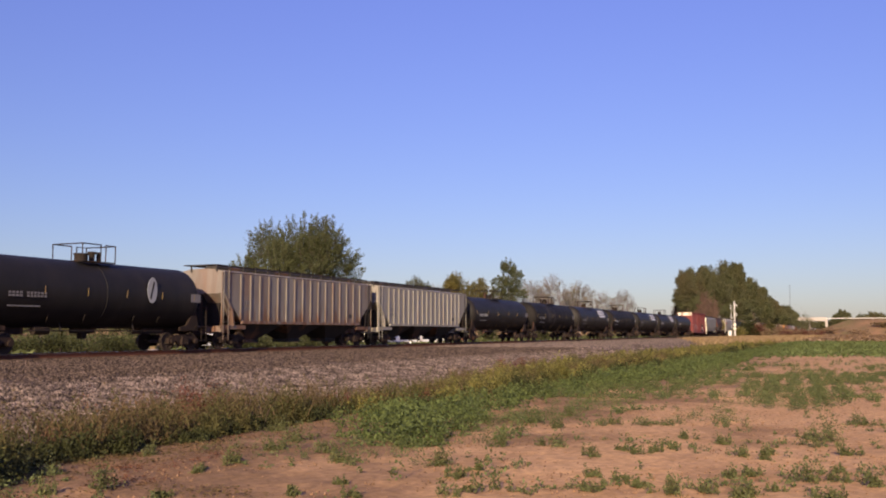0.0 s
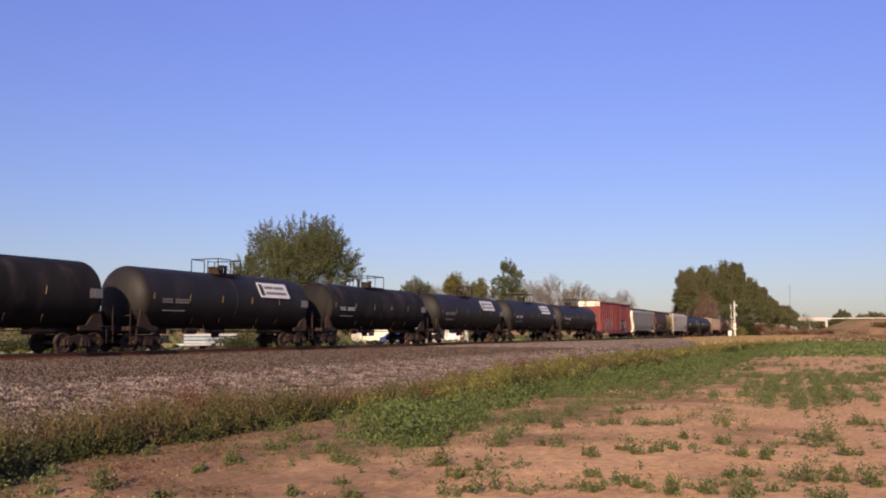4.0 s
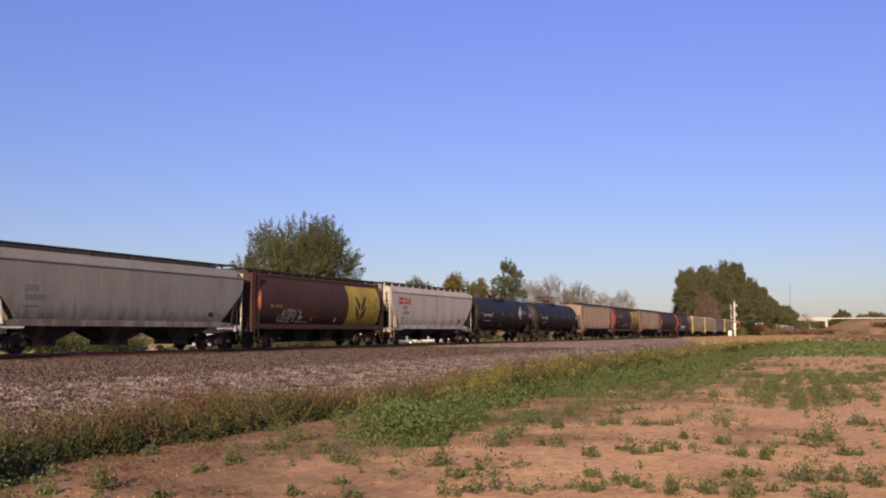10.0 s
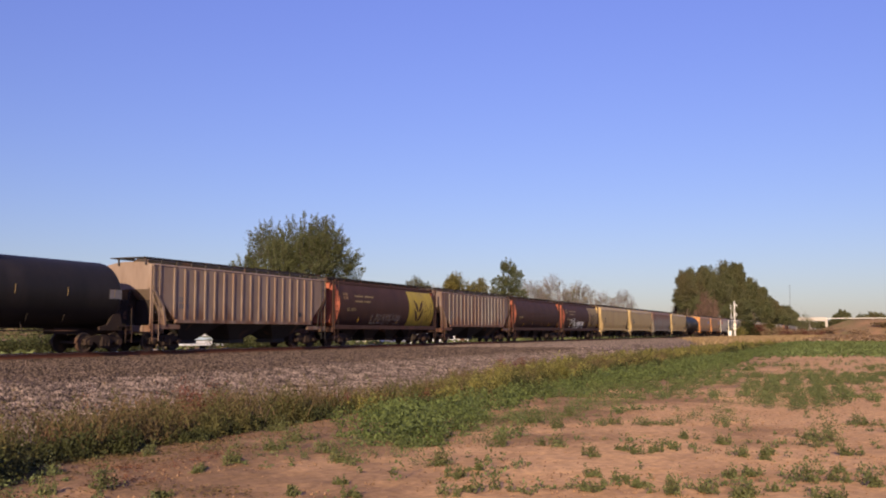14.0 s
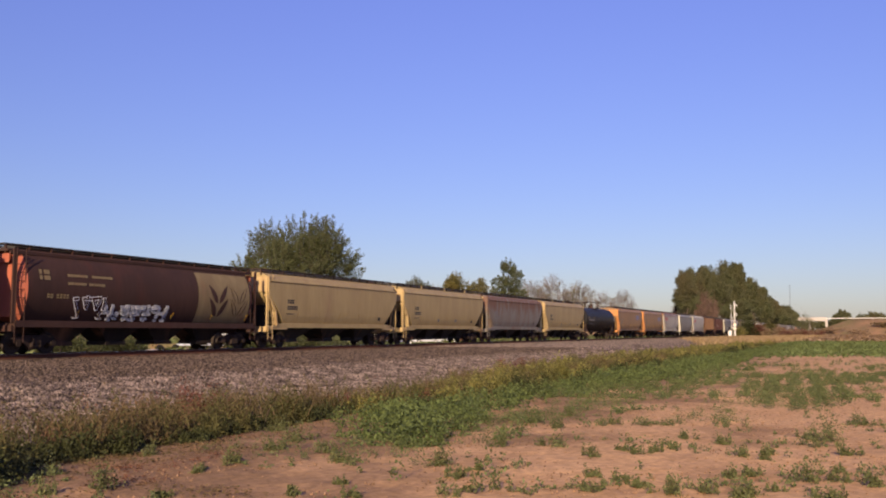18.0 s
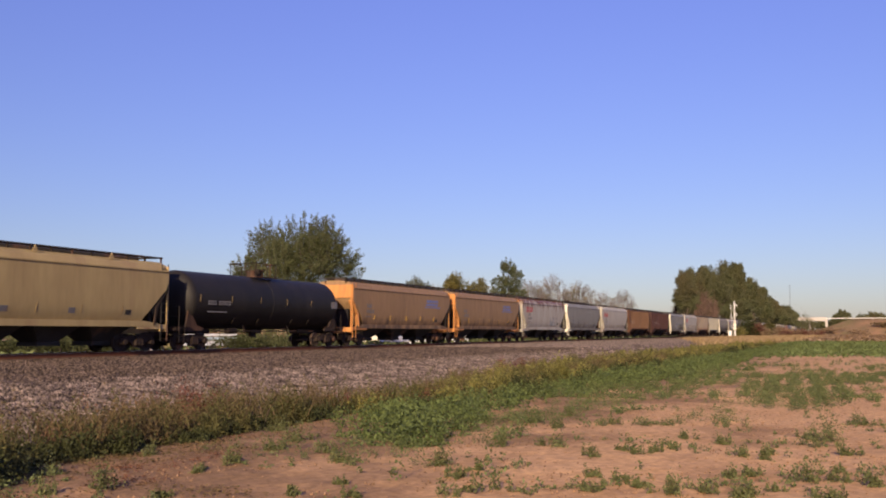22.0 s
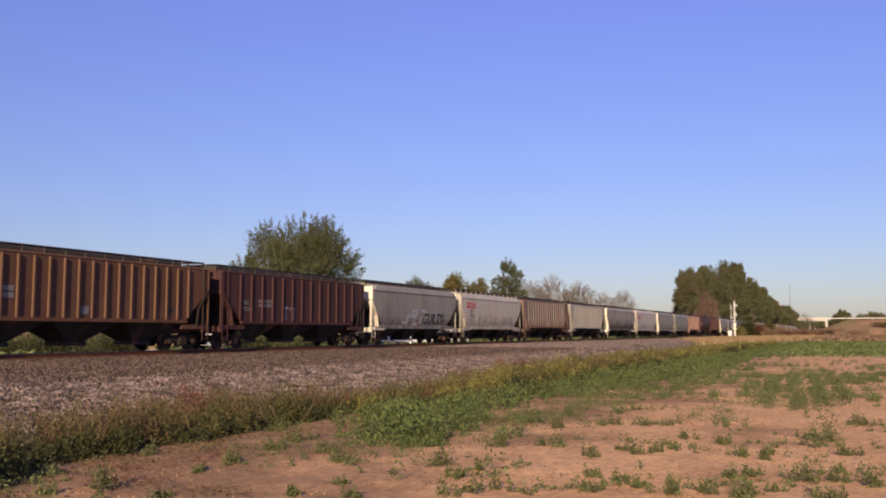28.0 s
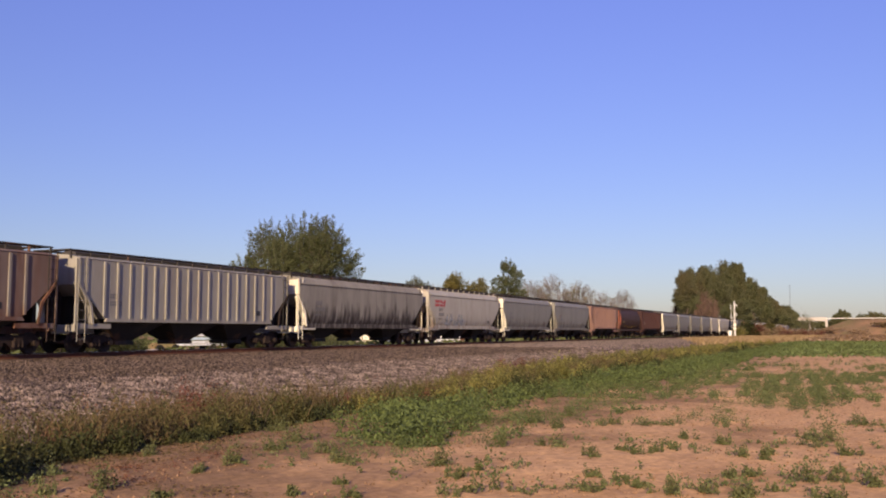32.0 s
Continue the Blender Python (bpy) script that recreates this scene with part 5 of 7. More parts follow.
def tree(name, x, y, h, spread, seed, leaf, n_leaves, leaf_size, label, bark="bark", limbs=16, twigs=9, clump=0.09, r0=None, group="", z=0.0, up=0.55, start=0.22, shell=0.0, aspect=0.6):
    g, tips = branch_points(h, spread, r0 or h * 0.022, limbs, twigs, seed, up, start)
    t = holder(name, label, "tree", group, pose(x, y, z, 0, 0, seed * 37 % 360))
    ob = new("trunk", g.mesh("trunk", bark))
    ob.parent = t
    if n_leaves:
        c = np.array([list(p) for p in tips])
        pick = c[rng.integers(0, len(c), n_leaves)] + np.clip(rng.normal(size=(n_leaves, 3)), -1.6, 1.6) * spread * clump * np.array([1, 1, 0.8])
        if shell:
            # fills a lumpy dome: tufts on its skin, with gaps between them
            k = int(n_leaves * shell)
            d = rng.normal(size=(90, 3)); d[:, 2] = np.abs(d[:, 2]) * 0.9 - 0.25
            d /= np.linalg.norm(d, axis=1)[:, None]
            c = d * rng.uniform(0.62, 1.06, (90, 1)) * np.array([spread * 0.97, spread * 0.97, h * 0.5]) + np.array([0, 0, h * 0.5])
            pick[:k] = c[rng.integers(0, 90, k)] + np.clip(rng.normal(size=(k, 3)), -1.7, 1.7) * np.array([0.5, 0.5, 0.42])
            q = pick - np.array([0, 0, h * 0.5])
            out = np.sqrt(((q / np.array([spread * 1.04, spread * 1.04, h * 0.54])) ** 2).sum(1))
            far = out > rng.uniform(1.0, 1.12, len(out))
            q[far] *= (rng.uniform(0.7, 1.0, far.sum()) / out[far])[:, None]
            pick = q + np.array([0, 0, h * 0.5])
        pick[:, 2] = np.maximum(pick[:, 2], h * 0.08)
        v, f = leaf_cards(pick, leaf_size, 0.8, aspect)
        cr = bulk("crown", v, f, leaf)
        cr.parent = t
    return t


def bush(name, x, y, w, h, seed, leaf, n, size, label, z=0.0, group=""):
    r = np.random.default_rng(seed)
    t = holder(name, label, "bush", group, pose(x, y, z))
    k = 14
    lobes = np.stack([r.normal(0, w * 0.26, k), r.normal(0, w * 0.26, k), r.uniform(0.2, 0.75, k) * h], 1)
    pts = lobes[r.integers(0, k, n)] + r.normal(size=(n, 3)) * np.array([w * 0.13, w * 0.13, h * 0.14])
    pts[:, 2] = np.abs(pts[:, 2])
    v, f = leaf_cards(pts, size, 0.8, 0.6)
    c = bulk("foliage", v, f, leaf)
    c.parent = t
    g = Geo()
    for l in lobes[:8]:
        g.tube((l[0] * 0.15, l[1] * 0.15, 0), tuple(l), 0.03 * h / 2, 0.01, 4, False)
    s = new("woody_base", g.mesh("woody_base", "bark"))
    s.parent = t
    return t


def place(px, dist):
    """Ground point at a distance, under a bearing given as the sideways share of the half view (-1 to 1)."""
    b = radians(HEAD) - math.atan(px * math.tan(radians(51.56 / 2)) / math.cos(radians(PITCH)))
    d = dist / math.cos(radians(HEAD) - b)
    return (d * math.cos(b), d * math.sin(b))


def bearing(u):
    return (u - 784) / 784


def spars(p, q, r0, r1):
    """Thin three-sided twigs from points p to points q."""
    p, q = np.asarray(p, float), np.asarray(q, float)
    n = len(p)
    d = q - p
    d /= np.linalg.norm(d, axis=1)[:, None] + 1e-9
    u = np.cross(d, np.array([0.31, 0.87, 0.38]))
    u /= np.linalg.norm(u, axis=1)[:, None] + 1e-9
    w = np.cross(d, u)
    r0, r1 = np.broadcast_to(np.asarray(r0, float), (n,)), np.broadcast_to(np.asarray(r1, float), (n,))
    ring = [u * math.cos(a) + w * math.sin(a) for a in (0.0, 2.094, 4.189)]
    v = np.stack([p + k * r0[:, None] for k in ring] + [q + k * r1[:, None] for k in ring], 1).reshape(-1, 3)
    f = np.array([(0, 1, 4, 3), (1, 2, 5, 4), (2, 0, 3, 5)])
    return v, (f[None] + 6 * np.arange(n)[:, None, None]).reshape(-1, 4)


def shoots(lobes, n, low=-0.35, inner=0.45, rise=0.14):
    """Shoots that reach from inside a crown of lobes (x, y, z, radius, half height) to its ragged skin."""
    lobes = np.array(lobes, float)
    area = lobes[:, 3] * lobes[:, 4]
    i = rng.choice(len(lobes), n, p=area / area.sum())
    d = rng.normal(size=(n, 3))
    d[:, 2] = np.where(d[:, 2] < low, -d[:, 2], d[:, 2])
    d /= np.linalg.norm(d, axis=1)[:, None]
    size = np.stack([lobes[i, 3], lobes[i, 3], lobes[i, 4]], 1)
    reach = (0.72 + 0.36 * rng.uniform(0, 1, n) ** 0.7)[:, None]
    tip = lobes[i, :3] + d * size * reach
    root = lobes[i, :3] + d * size * reach * inner * rng.uniform(0.6, 1.2, n)[:, None]
    root[:, 2] -= rise * lobes[i, 4]
    tip[:, 2] = np.maximum(tip[:, 2], 0.4)
    root[:, 2] = np.maximum(root[:, 2], 0.3)
    return root, tip


def crown_tree(name, x, y, lobes, n_shoots, per_shoot, leaf_size, leaf, label, bark="bark", group="", thick=0.3, aspect=0.6, inner=0.45, trunk=0.25, twig=0.02, bare=False, category="tree", rise=0.14):
    """A tree whose crown is made of shoots set with leaves; lobes are given sideways, forward and up from its foot, as seen along the main view."""
    c, s = math.cos(radians(HEAD)), math.sin(radians(HEAD))
    lobes = [(a * s + f * c, -a * c + f * s, z, r, h) for a, f, z, r, h in lobes]
    root, tip = shoots(lobes, n_shoots, inner=inner, rise=rise)
    t = holder(name, label, category, group, pose(x, y, 0))
    top = max(l[2] for l in lobes)
    g = Geo()
    prev = Vector((0, 0, -0.1))
    for k in range(1, 6):
        nxt = Vector((0.12 * math.sin(k * 2.2), 0.12 * math.cos(k * 1.7), top * k / 5))
        g.tube(prev, nxt, trunk * (1.1 - k * 0.17), trunk * (1.1 - (k + 1) * 0.17), 7, False)
        prev = nxt
    for l in lobes:
        foot = Vector((0, 0, max(0.3, l[2] * 0.45)))
        g.tube(foot, foot.lerp(Vector(l[:3]), 0.55) + Vector((0, 0, 0.1 * l[4])), trunk * 0.45, trunk * 0.3, 5, False).tube(foot.lerp(Vector(l[:3]), 0.55) + Vector((0, 0, 0.1 * l[4])), Vector(l[:3]), trunk * 0.3, trunk * 0.12, 5, False)
    stem = new("trunk", g.mesh("trunk", bark))
    stem.parent = t
    p, q = root, tip
    w0, w1 = np.full(len(p), twig), np.full(len(p), twig * 0.35)
    if bare:
        # every shoot forks into finer twigs
        for _ in range(4):
            k = rng.uniform(0.25, 0.9, len(root))[:, None]
            base = root + (tip - root) * k
            side = rng.normal(size=base.shape) + np.array([0, 0, 0.8])
            side *= (np.linalg.norm(tip - root, axis=1) * rng.uniform(0.18, 0.42, len(root)) / (np.linalg.norm(side, axis=1) + 1e-9))[:, None]
            p, q = np.concatenate([p, base]), np.concatenate([q, base + side])
            w0, w1 = np.concatenate([w0, np.full(len(base), twig * 0.6)]), np.concatenate([w1, np.full(len(base), twig * 0.25)])
    v, f = spars(p, q, w0, w1)
    ob = bulk("branchwork", v, f, bark)
    ob.parent = t
    tagged(ob, kind="stuff")
    if per_shoot:
        n = n_shoots * per_shoot
        i = np.repeat(np.arange(n_shoots), per_shoot)
        k = rng.uniform(0, 1, n) ** 0.75
        pts = root[i] + (tip[i] - root[i]) * k[:, None] + rng.normal(size=(n, 3)) * (thick * (1.05 - 0.8 * k))[:, None]
        pts[:, 2] = np.maximum(pts[:, 2], 0.1)
        v, f = leaf_cards(pts, leaf_size, 0.9, aspect)
        cr = bulk("crown", v, f, leaf)
        cr.parent = t
    return t


def lumpy(hw, h, seed, low=0.1):
    """Lobes of a rounded, uneven broadleaf crown of half width hw and height h."""
    r = random.Random(seed)
    out = [(0, 0, h * (0.5 + low / 2), hw * 0.8, h * (0.43 - low / 2))]
    for k in range(7):
        a, e = r.uniform(-math.pi, math.pi), r.uniform(-0.35, 1.1)
        q = 0.66 * math.cos(e)
        out.append((hw * q * math.cos(a), hw * q * math.sin(a), h * (0.50 + 0.32 * math.sin(e)), hw * r.uniform(0.34, 0.5), h * r.uniform(0.14, 0.2)))
    return out


def build_trees():
    x, y = place(bearing(533), 97)
    crown_tree("shade_tree", x, y, [(0.5, 0, 9.2, 4.4, 5.3), (-3.6, 0.4, 8.9, 2.8, 4.8), (4.1, 0.3, 8.0, 2.7, 4.3), (-0.2, 0, 4.6, 6.6, 3.7), (-5.6, 0, 7.3, 2.2, 3.0), (2.6, -1.0, 9.9, 2.7, 4.3), (1.6, -2.4, 7.6, 3.2, 4.6), (-1.6, -2.2, 7.2, 3.4, 4.6)], 900, 110, 0.17, "leaf_tree",
               "broad olive-green leafy tree behind the railway", thick=0.30, trunk=0.34, inner=0.35, aspect=0.5)
    mids = [(736, 205, 14.4, 2.4, "leaf_grey"), (807, 195, 14.9, 2.3, "leaf_autumn"), (847, 200, 13.6, 1.9, "leaf_autumn"), (752, 215, 13.2, 1.8, "leaf_grey")]
    for i, (px, d, h, hw, leaf) in enumerate(mids):
        x, y = place(bearing(px), d)
        lab = {"leaf_grey": "grey-green leafy tree in a far row", "leaf_autumn": "yellowing olive tree in a far row"}[leaf]
        crown_tree("field_tree", x, y, lumpy(hw * 1.75, h * 1.06, 20 + i, 0.15), 300, 40, 0.27, leaf, lab, group="far row of trees", thick=0.4, trunk=0.2)
    x, y = place(bearing(899), 190)
    crown_tree("field_tree", x, y, [(0.1, 0, 14.2, 1.9, 2.9), (-1.6, 0, 11.8, 2.0, 2.0), (1.5, 0, 12.6, 2.0, 2.2), (0.2, -0.5, 10.4, 2.8, 3.0), (-2.0, 0, 9.2, 2.3, 2.2), (2.1, 0, 9.2, 2.2, 2.4), (0, 0, 6.0, 3.4, 3.6)], 380, 44, 0.26, "leaf_tree", "tall ragged green tree in a far row", group="far row of trees", thick=0.34, trunk=0.24)
    bare = [(772, 212, 13.2, 2.6, 0), (938, 205, 14.0, 3.0, 0), (976, 205, 15.4, 2.9, 0), (958, 215, 13.0, 2.6, 0), (1024, 210, 14.3, 2.9, 6), (1008, 218, 13.2, 2.4, 3), (1066, 225, 12.0, 2.8, 0), (1100, 230, 12.8, 2.6, 0), (874, 208, 12.4, 2.4, 0), (826, 214, 12.6, 2.2, 0)]
    for i, (px, d, h, hw, leaves) in enumerate(bare):
        x, y = place(bearing(px), d)
        crown_tree("bare_tree", x, y, [(0, 0, h * 0.76, hw * 0.95, h * 0.22), (-hw * 0.75, 0, h * 0.62, hw * 0.75, h * 0.20), (hw * 0.75, 0, h * 0.64, hw * 0.75, h * 0.21), (0, 0, h * 0.48, hw * 1.1, h * 0.24)], 230, leaves + 5, 0.26, "leaf_pale", "thin grey-green half-bare tree in a far row" if leaves else "bare pinkish-grey branched tree in a far row", "bark_pale", "far row of trees", thick=0.4, trunk=0.16, twig=0.032, bare=True, inner=0.3, rise=0.35)
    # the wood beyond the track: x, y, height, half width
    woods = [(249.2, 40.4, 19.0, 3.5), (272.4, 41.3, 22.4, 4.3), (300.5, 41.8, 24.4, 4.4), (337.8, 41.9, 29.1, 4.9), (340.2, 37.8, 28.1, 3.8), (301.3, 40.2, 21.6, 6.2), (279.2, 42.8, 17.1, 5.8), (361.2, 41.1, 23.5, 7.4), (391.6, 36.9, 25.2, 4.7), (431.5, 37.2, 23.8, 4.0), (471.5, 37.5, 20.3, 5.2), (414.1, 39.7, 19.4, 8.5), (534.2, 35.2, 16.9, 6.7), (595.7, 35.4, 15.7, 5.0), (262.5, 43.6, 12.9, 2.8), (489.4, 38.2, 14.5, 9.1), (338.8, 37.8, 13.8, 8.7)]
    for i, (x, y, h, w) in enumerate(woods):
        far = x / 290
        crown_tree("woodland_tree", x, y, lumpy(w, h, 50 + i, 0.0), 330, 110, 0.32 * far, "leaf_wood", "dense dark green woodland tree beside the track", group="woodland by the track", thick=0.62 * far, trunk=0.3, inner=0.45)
    for i, (px, d, h, hw) in enumerate([(1240, 262, 14.5, 3.4), (1228, 262, 11.5, 2.4), (1196, 258, 9.5, 2.2), (1258, 268, 12.0, 2.6)]):
        x, y = place(bearing(px), d)
        crown_tree("bare_tree", x, y, [(0, 0, h * 0.66, hw * 0.8, h * 0.33), (0, 0, h * 0.45, hw, h * 0.28)], 230, 0, 0.3, "leaf_red", "reddish bare-branched tree before the woodland", "bark_red", "woodland by the track", trunk=0.16, twig=0.05, bare=True, inner=0.3, rise=0.7)
    #        bearing, distance, width, height, leaf
    near_track = [(1316, 250, 4.6, 5.4, "leaf_weed"), (1306, 246, 3.4, 3.0, "leaf_autumn"), (1328, 252, 4.6, 3.8, "leaf_red"), (1340, 255, 4.6, 3.2, "leaf_straw"), (1352, 262, 4.2, 5.2, "leaf_olive"), (1364, 270, 4.6, 3.6, "leaf_straw"), (1376, 285, 5.0, 3.2, "leaf_red"), (1390, 300, 5.5, 2.6, "leaf_straw"), (1334, 262, 4.2, 4.2, "leaf_olive"), (1345, 270, 4.6, 4.0, "leaf_red"), (1411, 470, 6.5, 13.5, "leaf_wood"), (1424, 480, 6.0, 9.5, "leaf_wood"), (1405, 330, 6.0, 2.6, "leaf_red"), (1422, 350, 6.0, 2.4, "leaf_straw"), (1440, 380, 7.0, 2.4, "leaf_red")]
    for i, (px, d, w, h, leaf) in enumerate(near_track):
        x, y = place(bearing(px), d)
        bush("trackside_bush", x, y, w, h, 90 + i, leaf, 2600, 0.36, "unkempt bush beside the far track", group="bushes by the signal")
    for i in range(14):
        bx, by = 578 - 8 * (i % 3) + 4 * math.sin(i * 2.3), 20 - 11 * i + 3 * math.sin(i * 1.7)
        bush("bank_bush", bx, by, 10, 3.5 + 1.5 * math.sin(i * 3.1), 300 + i, "leaf_straw" if i % 3 else "leaf_dry", 900, 0.7, "dry brownish bush on the road embankment", group="bushes on the embankment", z=max(0.0, 9.3 * (1 - (abs(bx - 600) / 30 - 0.28) / 0.72)) * (by < 14) * 0.9)
    for i, (px, d, h, hw) in enumerate([(1482, 760, 22.5, 5.5), (1493, 770, 22, 4.5), (1522, 800, 19.5, 7), (1541, 820, 22.5, 8), (1560, 820, 22, 8), (1580, 820, 22, 8), (1508, 800, 16.0, 5)]):
        x, y = place(bearing(px), d)
        crown_tree("distant_tree", x, y, lumpy(hw, h, 110 + i, 0.0), 90, 30, 1.2, "leaf_wood", "distant dark tree beyond the overpass", group="distant trees", thick=1.1, trunk=0.4)


def build_signal():
    x, y = 252.0, 28.6
    s = holder("railway_signal", "pale mast railway signal with two heads and ladder", "railway signal", at=pose(x, y, 0))
    part("base", "sigbase", lambda: Geo().loft([(0, 0.7, -0.7, 0.7), (0.7, 0.6, -0.6, 0.6)]), "concrete", s)
    part("mast", "sigmast", lambda: Geo().tube((0, 0, 0.6), (0, 0, 9.6), 0.16, 0.12, n=10).tube((0, 0, 9.6), (0, 0, 9.75), 0.2, 0.05, n=10), "signal_grey", s)
    part("ladder", "siglad", lambda: ladder_geo(0.7, 9.2, 0.5, 0.4), "signal_grey", s, pose(-0.1, 0.55, 0, 0, 0, 90))
    for z in (8.6, 6.2):
        h = part("signal_head", "sighead", lambda: Geo().tube((-0.25, 0, 0), (-0.3, 0, 0), 0.30, n=16).tube((-0.28, 0, 0), (0.15, 0, 0), 0.22, n=12), "signal_grey", s, pose(0, -0.45, z))
        part("hood", "sighood", lambda: Geo().tube((-0.6, 0, 0), (-0.3, 0, 0), 0.16, n=10), "lens_dark", h)
        part("platform", "sigplat", lambda: Geo().box(-0.5, 0.5, -0.2, 0.9, -0.04, 0.0).tube((-0.5, 0.9, 0), (-0.5, 0.9, 1.0), 0.03).tube((0.5, 0.9, 0), (0.5, 0.9, 1.0), 0.03).tube((-0.5, 0.9, 1.0), (0.5, 0.9, 1.0), 0.03), "signal_grey", s, pose(0, 0, z - 0.9))
    for z in (3.6, 2.5):
        part("sign_plate", "sigsign", lambda: Geo().box(-0.06, 0.0, -0.35, 0.35, -0.3, 0.3), "cream", s, pose(-0.18, 0, z))
    c = holder("relay_cabinet", "pale metal relay cabinet beside the signal", "cabinet", at=pose(x - 3, y + 0.9, 0))
    part("body", "cabbody", lambda: Geo().box(-0.5, 0.5, -0.4, 0.4, 0.1, 1.9), "signal_grey", c)
    part("roof", "cabroof", lambda: Geo().loft([(1.9, 0.5, -0.6, 0.6), (2.02, 0.3, -0.4, 0.4)]), "signal_grey", c)
    part("door", "cabdoor", lambda: Geo().box(-0.54, -0.5, -0.34, 0.34, 0.2, 1.8), "signal_grey", c)
    part("base", "cabbase", lambda: Geo().box(-0.55, 0.55, -0.45, 0.45, -0.05, 0.1), "concrete", c)


def build_overpass():
    BX = 600.0
    b = holder("road_overpass", "pale concrete road bridge over the railway", "bridge", at=pose(BX, 0, 0))
    part("deck", "ovdeck", lambda: Geo().box(-6, 6, 15, 62, 8.3, 9.5), "concrete", b)
    for sx in (-5.8, 5.8):
        part("parapet", "ovpar", lambda: Geo().box(-0.2, 0.2, 15, 62, 9.5, 10.4), "concrete", b, pose(sx, 0, 0))
    for y in (24.5, 41.5):
        p = part("pier_cap", "ovcap", lambda: Geo().loft([(7.3, 0.6, -5.0, 5.0), (8.3, 0.6, -5.8, 5.8)]), "concrete", b, pose(0, y, 0))
        for x in (-4, 0, 4):
            part("pier_column", "ovcol", lambda: Geo().tube((0, 0, -0.3), (0, 0, 7.4), 0.55, n=12), "concrete", p, pose(x, 0, 0))
    for y, s in ((15.0, -1), (62.0, 1)):
        part("abutment", "ovab", lambda: Geo().box(-6.2, 6.2, -0.6, 0.6, 4.5, 9.4), "concrete", b, pose(0, y, 0))

    def bank_geo(y0, y1, nose):
        v, f = [], []
        ys = np.linspace(0, 1, 40)
        for k, t in enumerate(ys):
            y = y0 + (y1 - y0) * t
            for q, u in enumerate(np.linspace(-1, 1, 15)):
                a = min(1.0, t * abs(y1 - y0) / nose)
                z = 9.3 * max(0.0, min(1.0, (1.0 - (abs(u) - 0.28) / 0.72))) * a
                x = u * 30
                wob = noise.noise((x * 0.1, y * 0.06, 5.0)) * 0.5 * (abs(u) > 0.3)
                v.append((x, y, max(z + wob * (z > 0.3), -0.2)))
        for i in range(39):
            f += [(i * 15 + j, (i + 1) * 15 + j, (i + 1) * 15 + j + 1, i * 15 + j + 1) for j in range(14)]
        return Geo().add(v, f)
    thing("embankment", bank_geo(26, -900, 9.0), "bank", "dry grassy road embankment beside the bridge", "embankment", kind="structure", at=pose(BX, 0, 0), smooth=True)
    thing("embankment", bank_geo(53, 700, 12.0), "bank", "dry grassy road embankment beyond the track", "embankment", kind="structure", at=pose(BX, 0, 0), smooth=True)
    g = Geo()
    for y in np.arange(14, -400, -4.0):
        g.box(-5.9, -5.75, y - 0.1, y + 0.1, 9.0, 10.0)
    rail = holder("guard_rail", "pale steel guard rail along the raised road", "guard rail", at=pose(BX, 0, 0))
    part("beam", "grbeam", lambda: Geo().box(-6.0, -5.9, -400, 15, 9.65, 10.0), "signal_grey", rail)
    tagged(part("posts", "grposts", lambda: g, "signal_grey", rail), kind="stuff")
    mx, my = place(bearing(1395), 900)
    m = holder("radio_mast", "thin distant lattice radio mast", "radio mast", at=pose(mx, my, 0))
    part("lattice", "mast", lambda: mast_geo(), "walkway", m)


def mast_geo():
    g = Geo()
    for a in (0, 2.094, 4.189):
        g.tube((0.55 * math.cos(a), 0.55 * math.sin(a), 0), (0.35 * math.cos(a), 0.35 * math.sin(a), 48), 0.07, 0.05, n=4)
    for i in range(30):
        a, b = 2.094 * (i % 3), 2.094 * ((i + 1) % 3)
        g.tube((0.5 * math.cos(a), 0.5 * math.sin(a), i * 1.6), (0.5 * math.cos(b), 0.5 * math.sin(b), i * 1.6 + 1.6), 0.03, n=4)
    return g


# ---- plants on the ground ----
def mounds(xc, yc, n_each, radius, height):
    """Leaf points that fill low rounded plants, denser towards their skin, with ragged tops."""
    idx = np.repeat(np.arange(len(xc)), n_each)
    n = len(idx)
    d = rng.normal(size=(n, 3))
    d[:, 2] = np.abs(d[:, 2])
    d /= np.linalg.norm(d, axis=1)[:, None]
    q = rng.uniform(0, 1, n) ** 0.45 * rng.uniform(0.75, 1.15, n)
    lump = 1 + 0.35 * np.sin(np.arctan2(d[:, 1], d[:, 0]) * 3 + idx * 1.7)
    R = np.broadcast_to(np.asarray(radius, float), (len(xc),))[idx]
    H = np.broadcast_to(np.asarray(height, float), (len(xc),))[idx]
    x, y = xc[idx] + d[:, 0] * q * R * lump, yc[idx] + d[:, 1] * q * R * lump
    return np.stack([x, y, d[:, 2] * q * H + ground_height(x, y)], 1)


def visible(x, y, margin=1.0):
    """Keeps what can lie within the field of view, with a margin in metres."""
    a = radians(HEAD)
    f = x * math.cos(a) + y * math.sin(a)
    r = x * math.sin(a) - y * math.cos(a)
    return (f > 6.5) & (np.abs(r) < f * 0.5 + margin)


def scatter(n, x0, x1, y0, y1, density, fade=25.0):
    """Random points, thinner with distance, kept with the given density (0 to 1)."""
    x, y = x0 + (x1 - x0) * rng.uniform(0, 1, n) ** 1.8, rng.uniform(y0, y1, n)
    k = visible(x, y)
    x, y = x[k], y[k]
    k = rng.uniform(0, 1, len(x)) < density(x, y)
    return x[k], y[k]


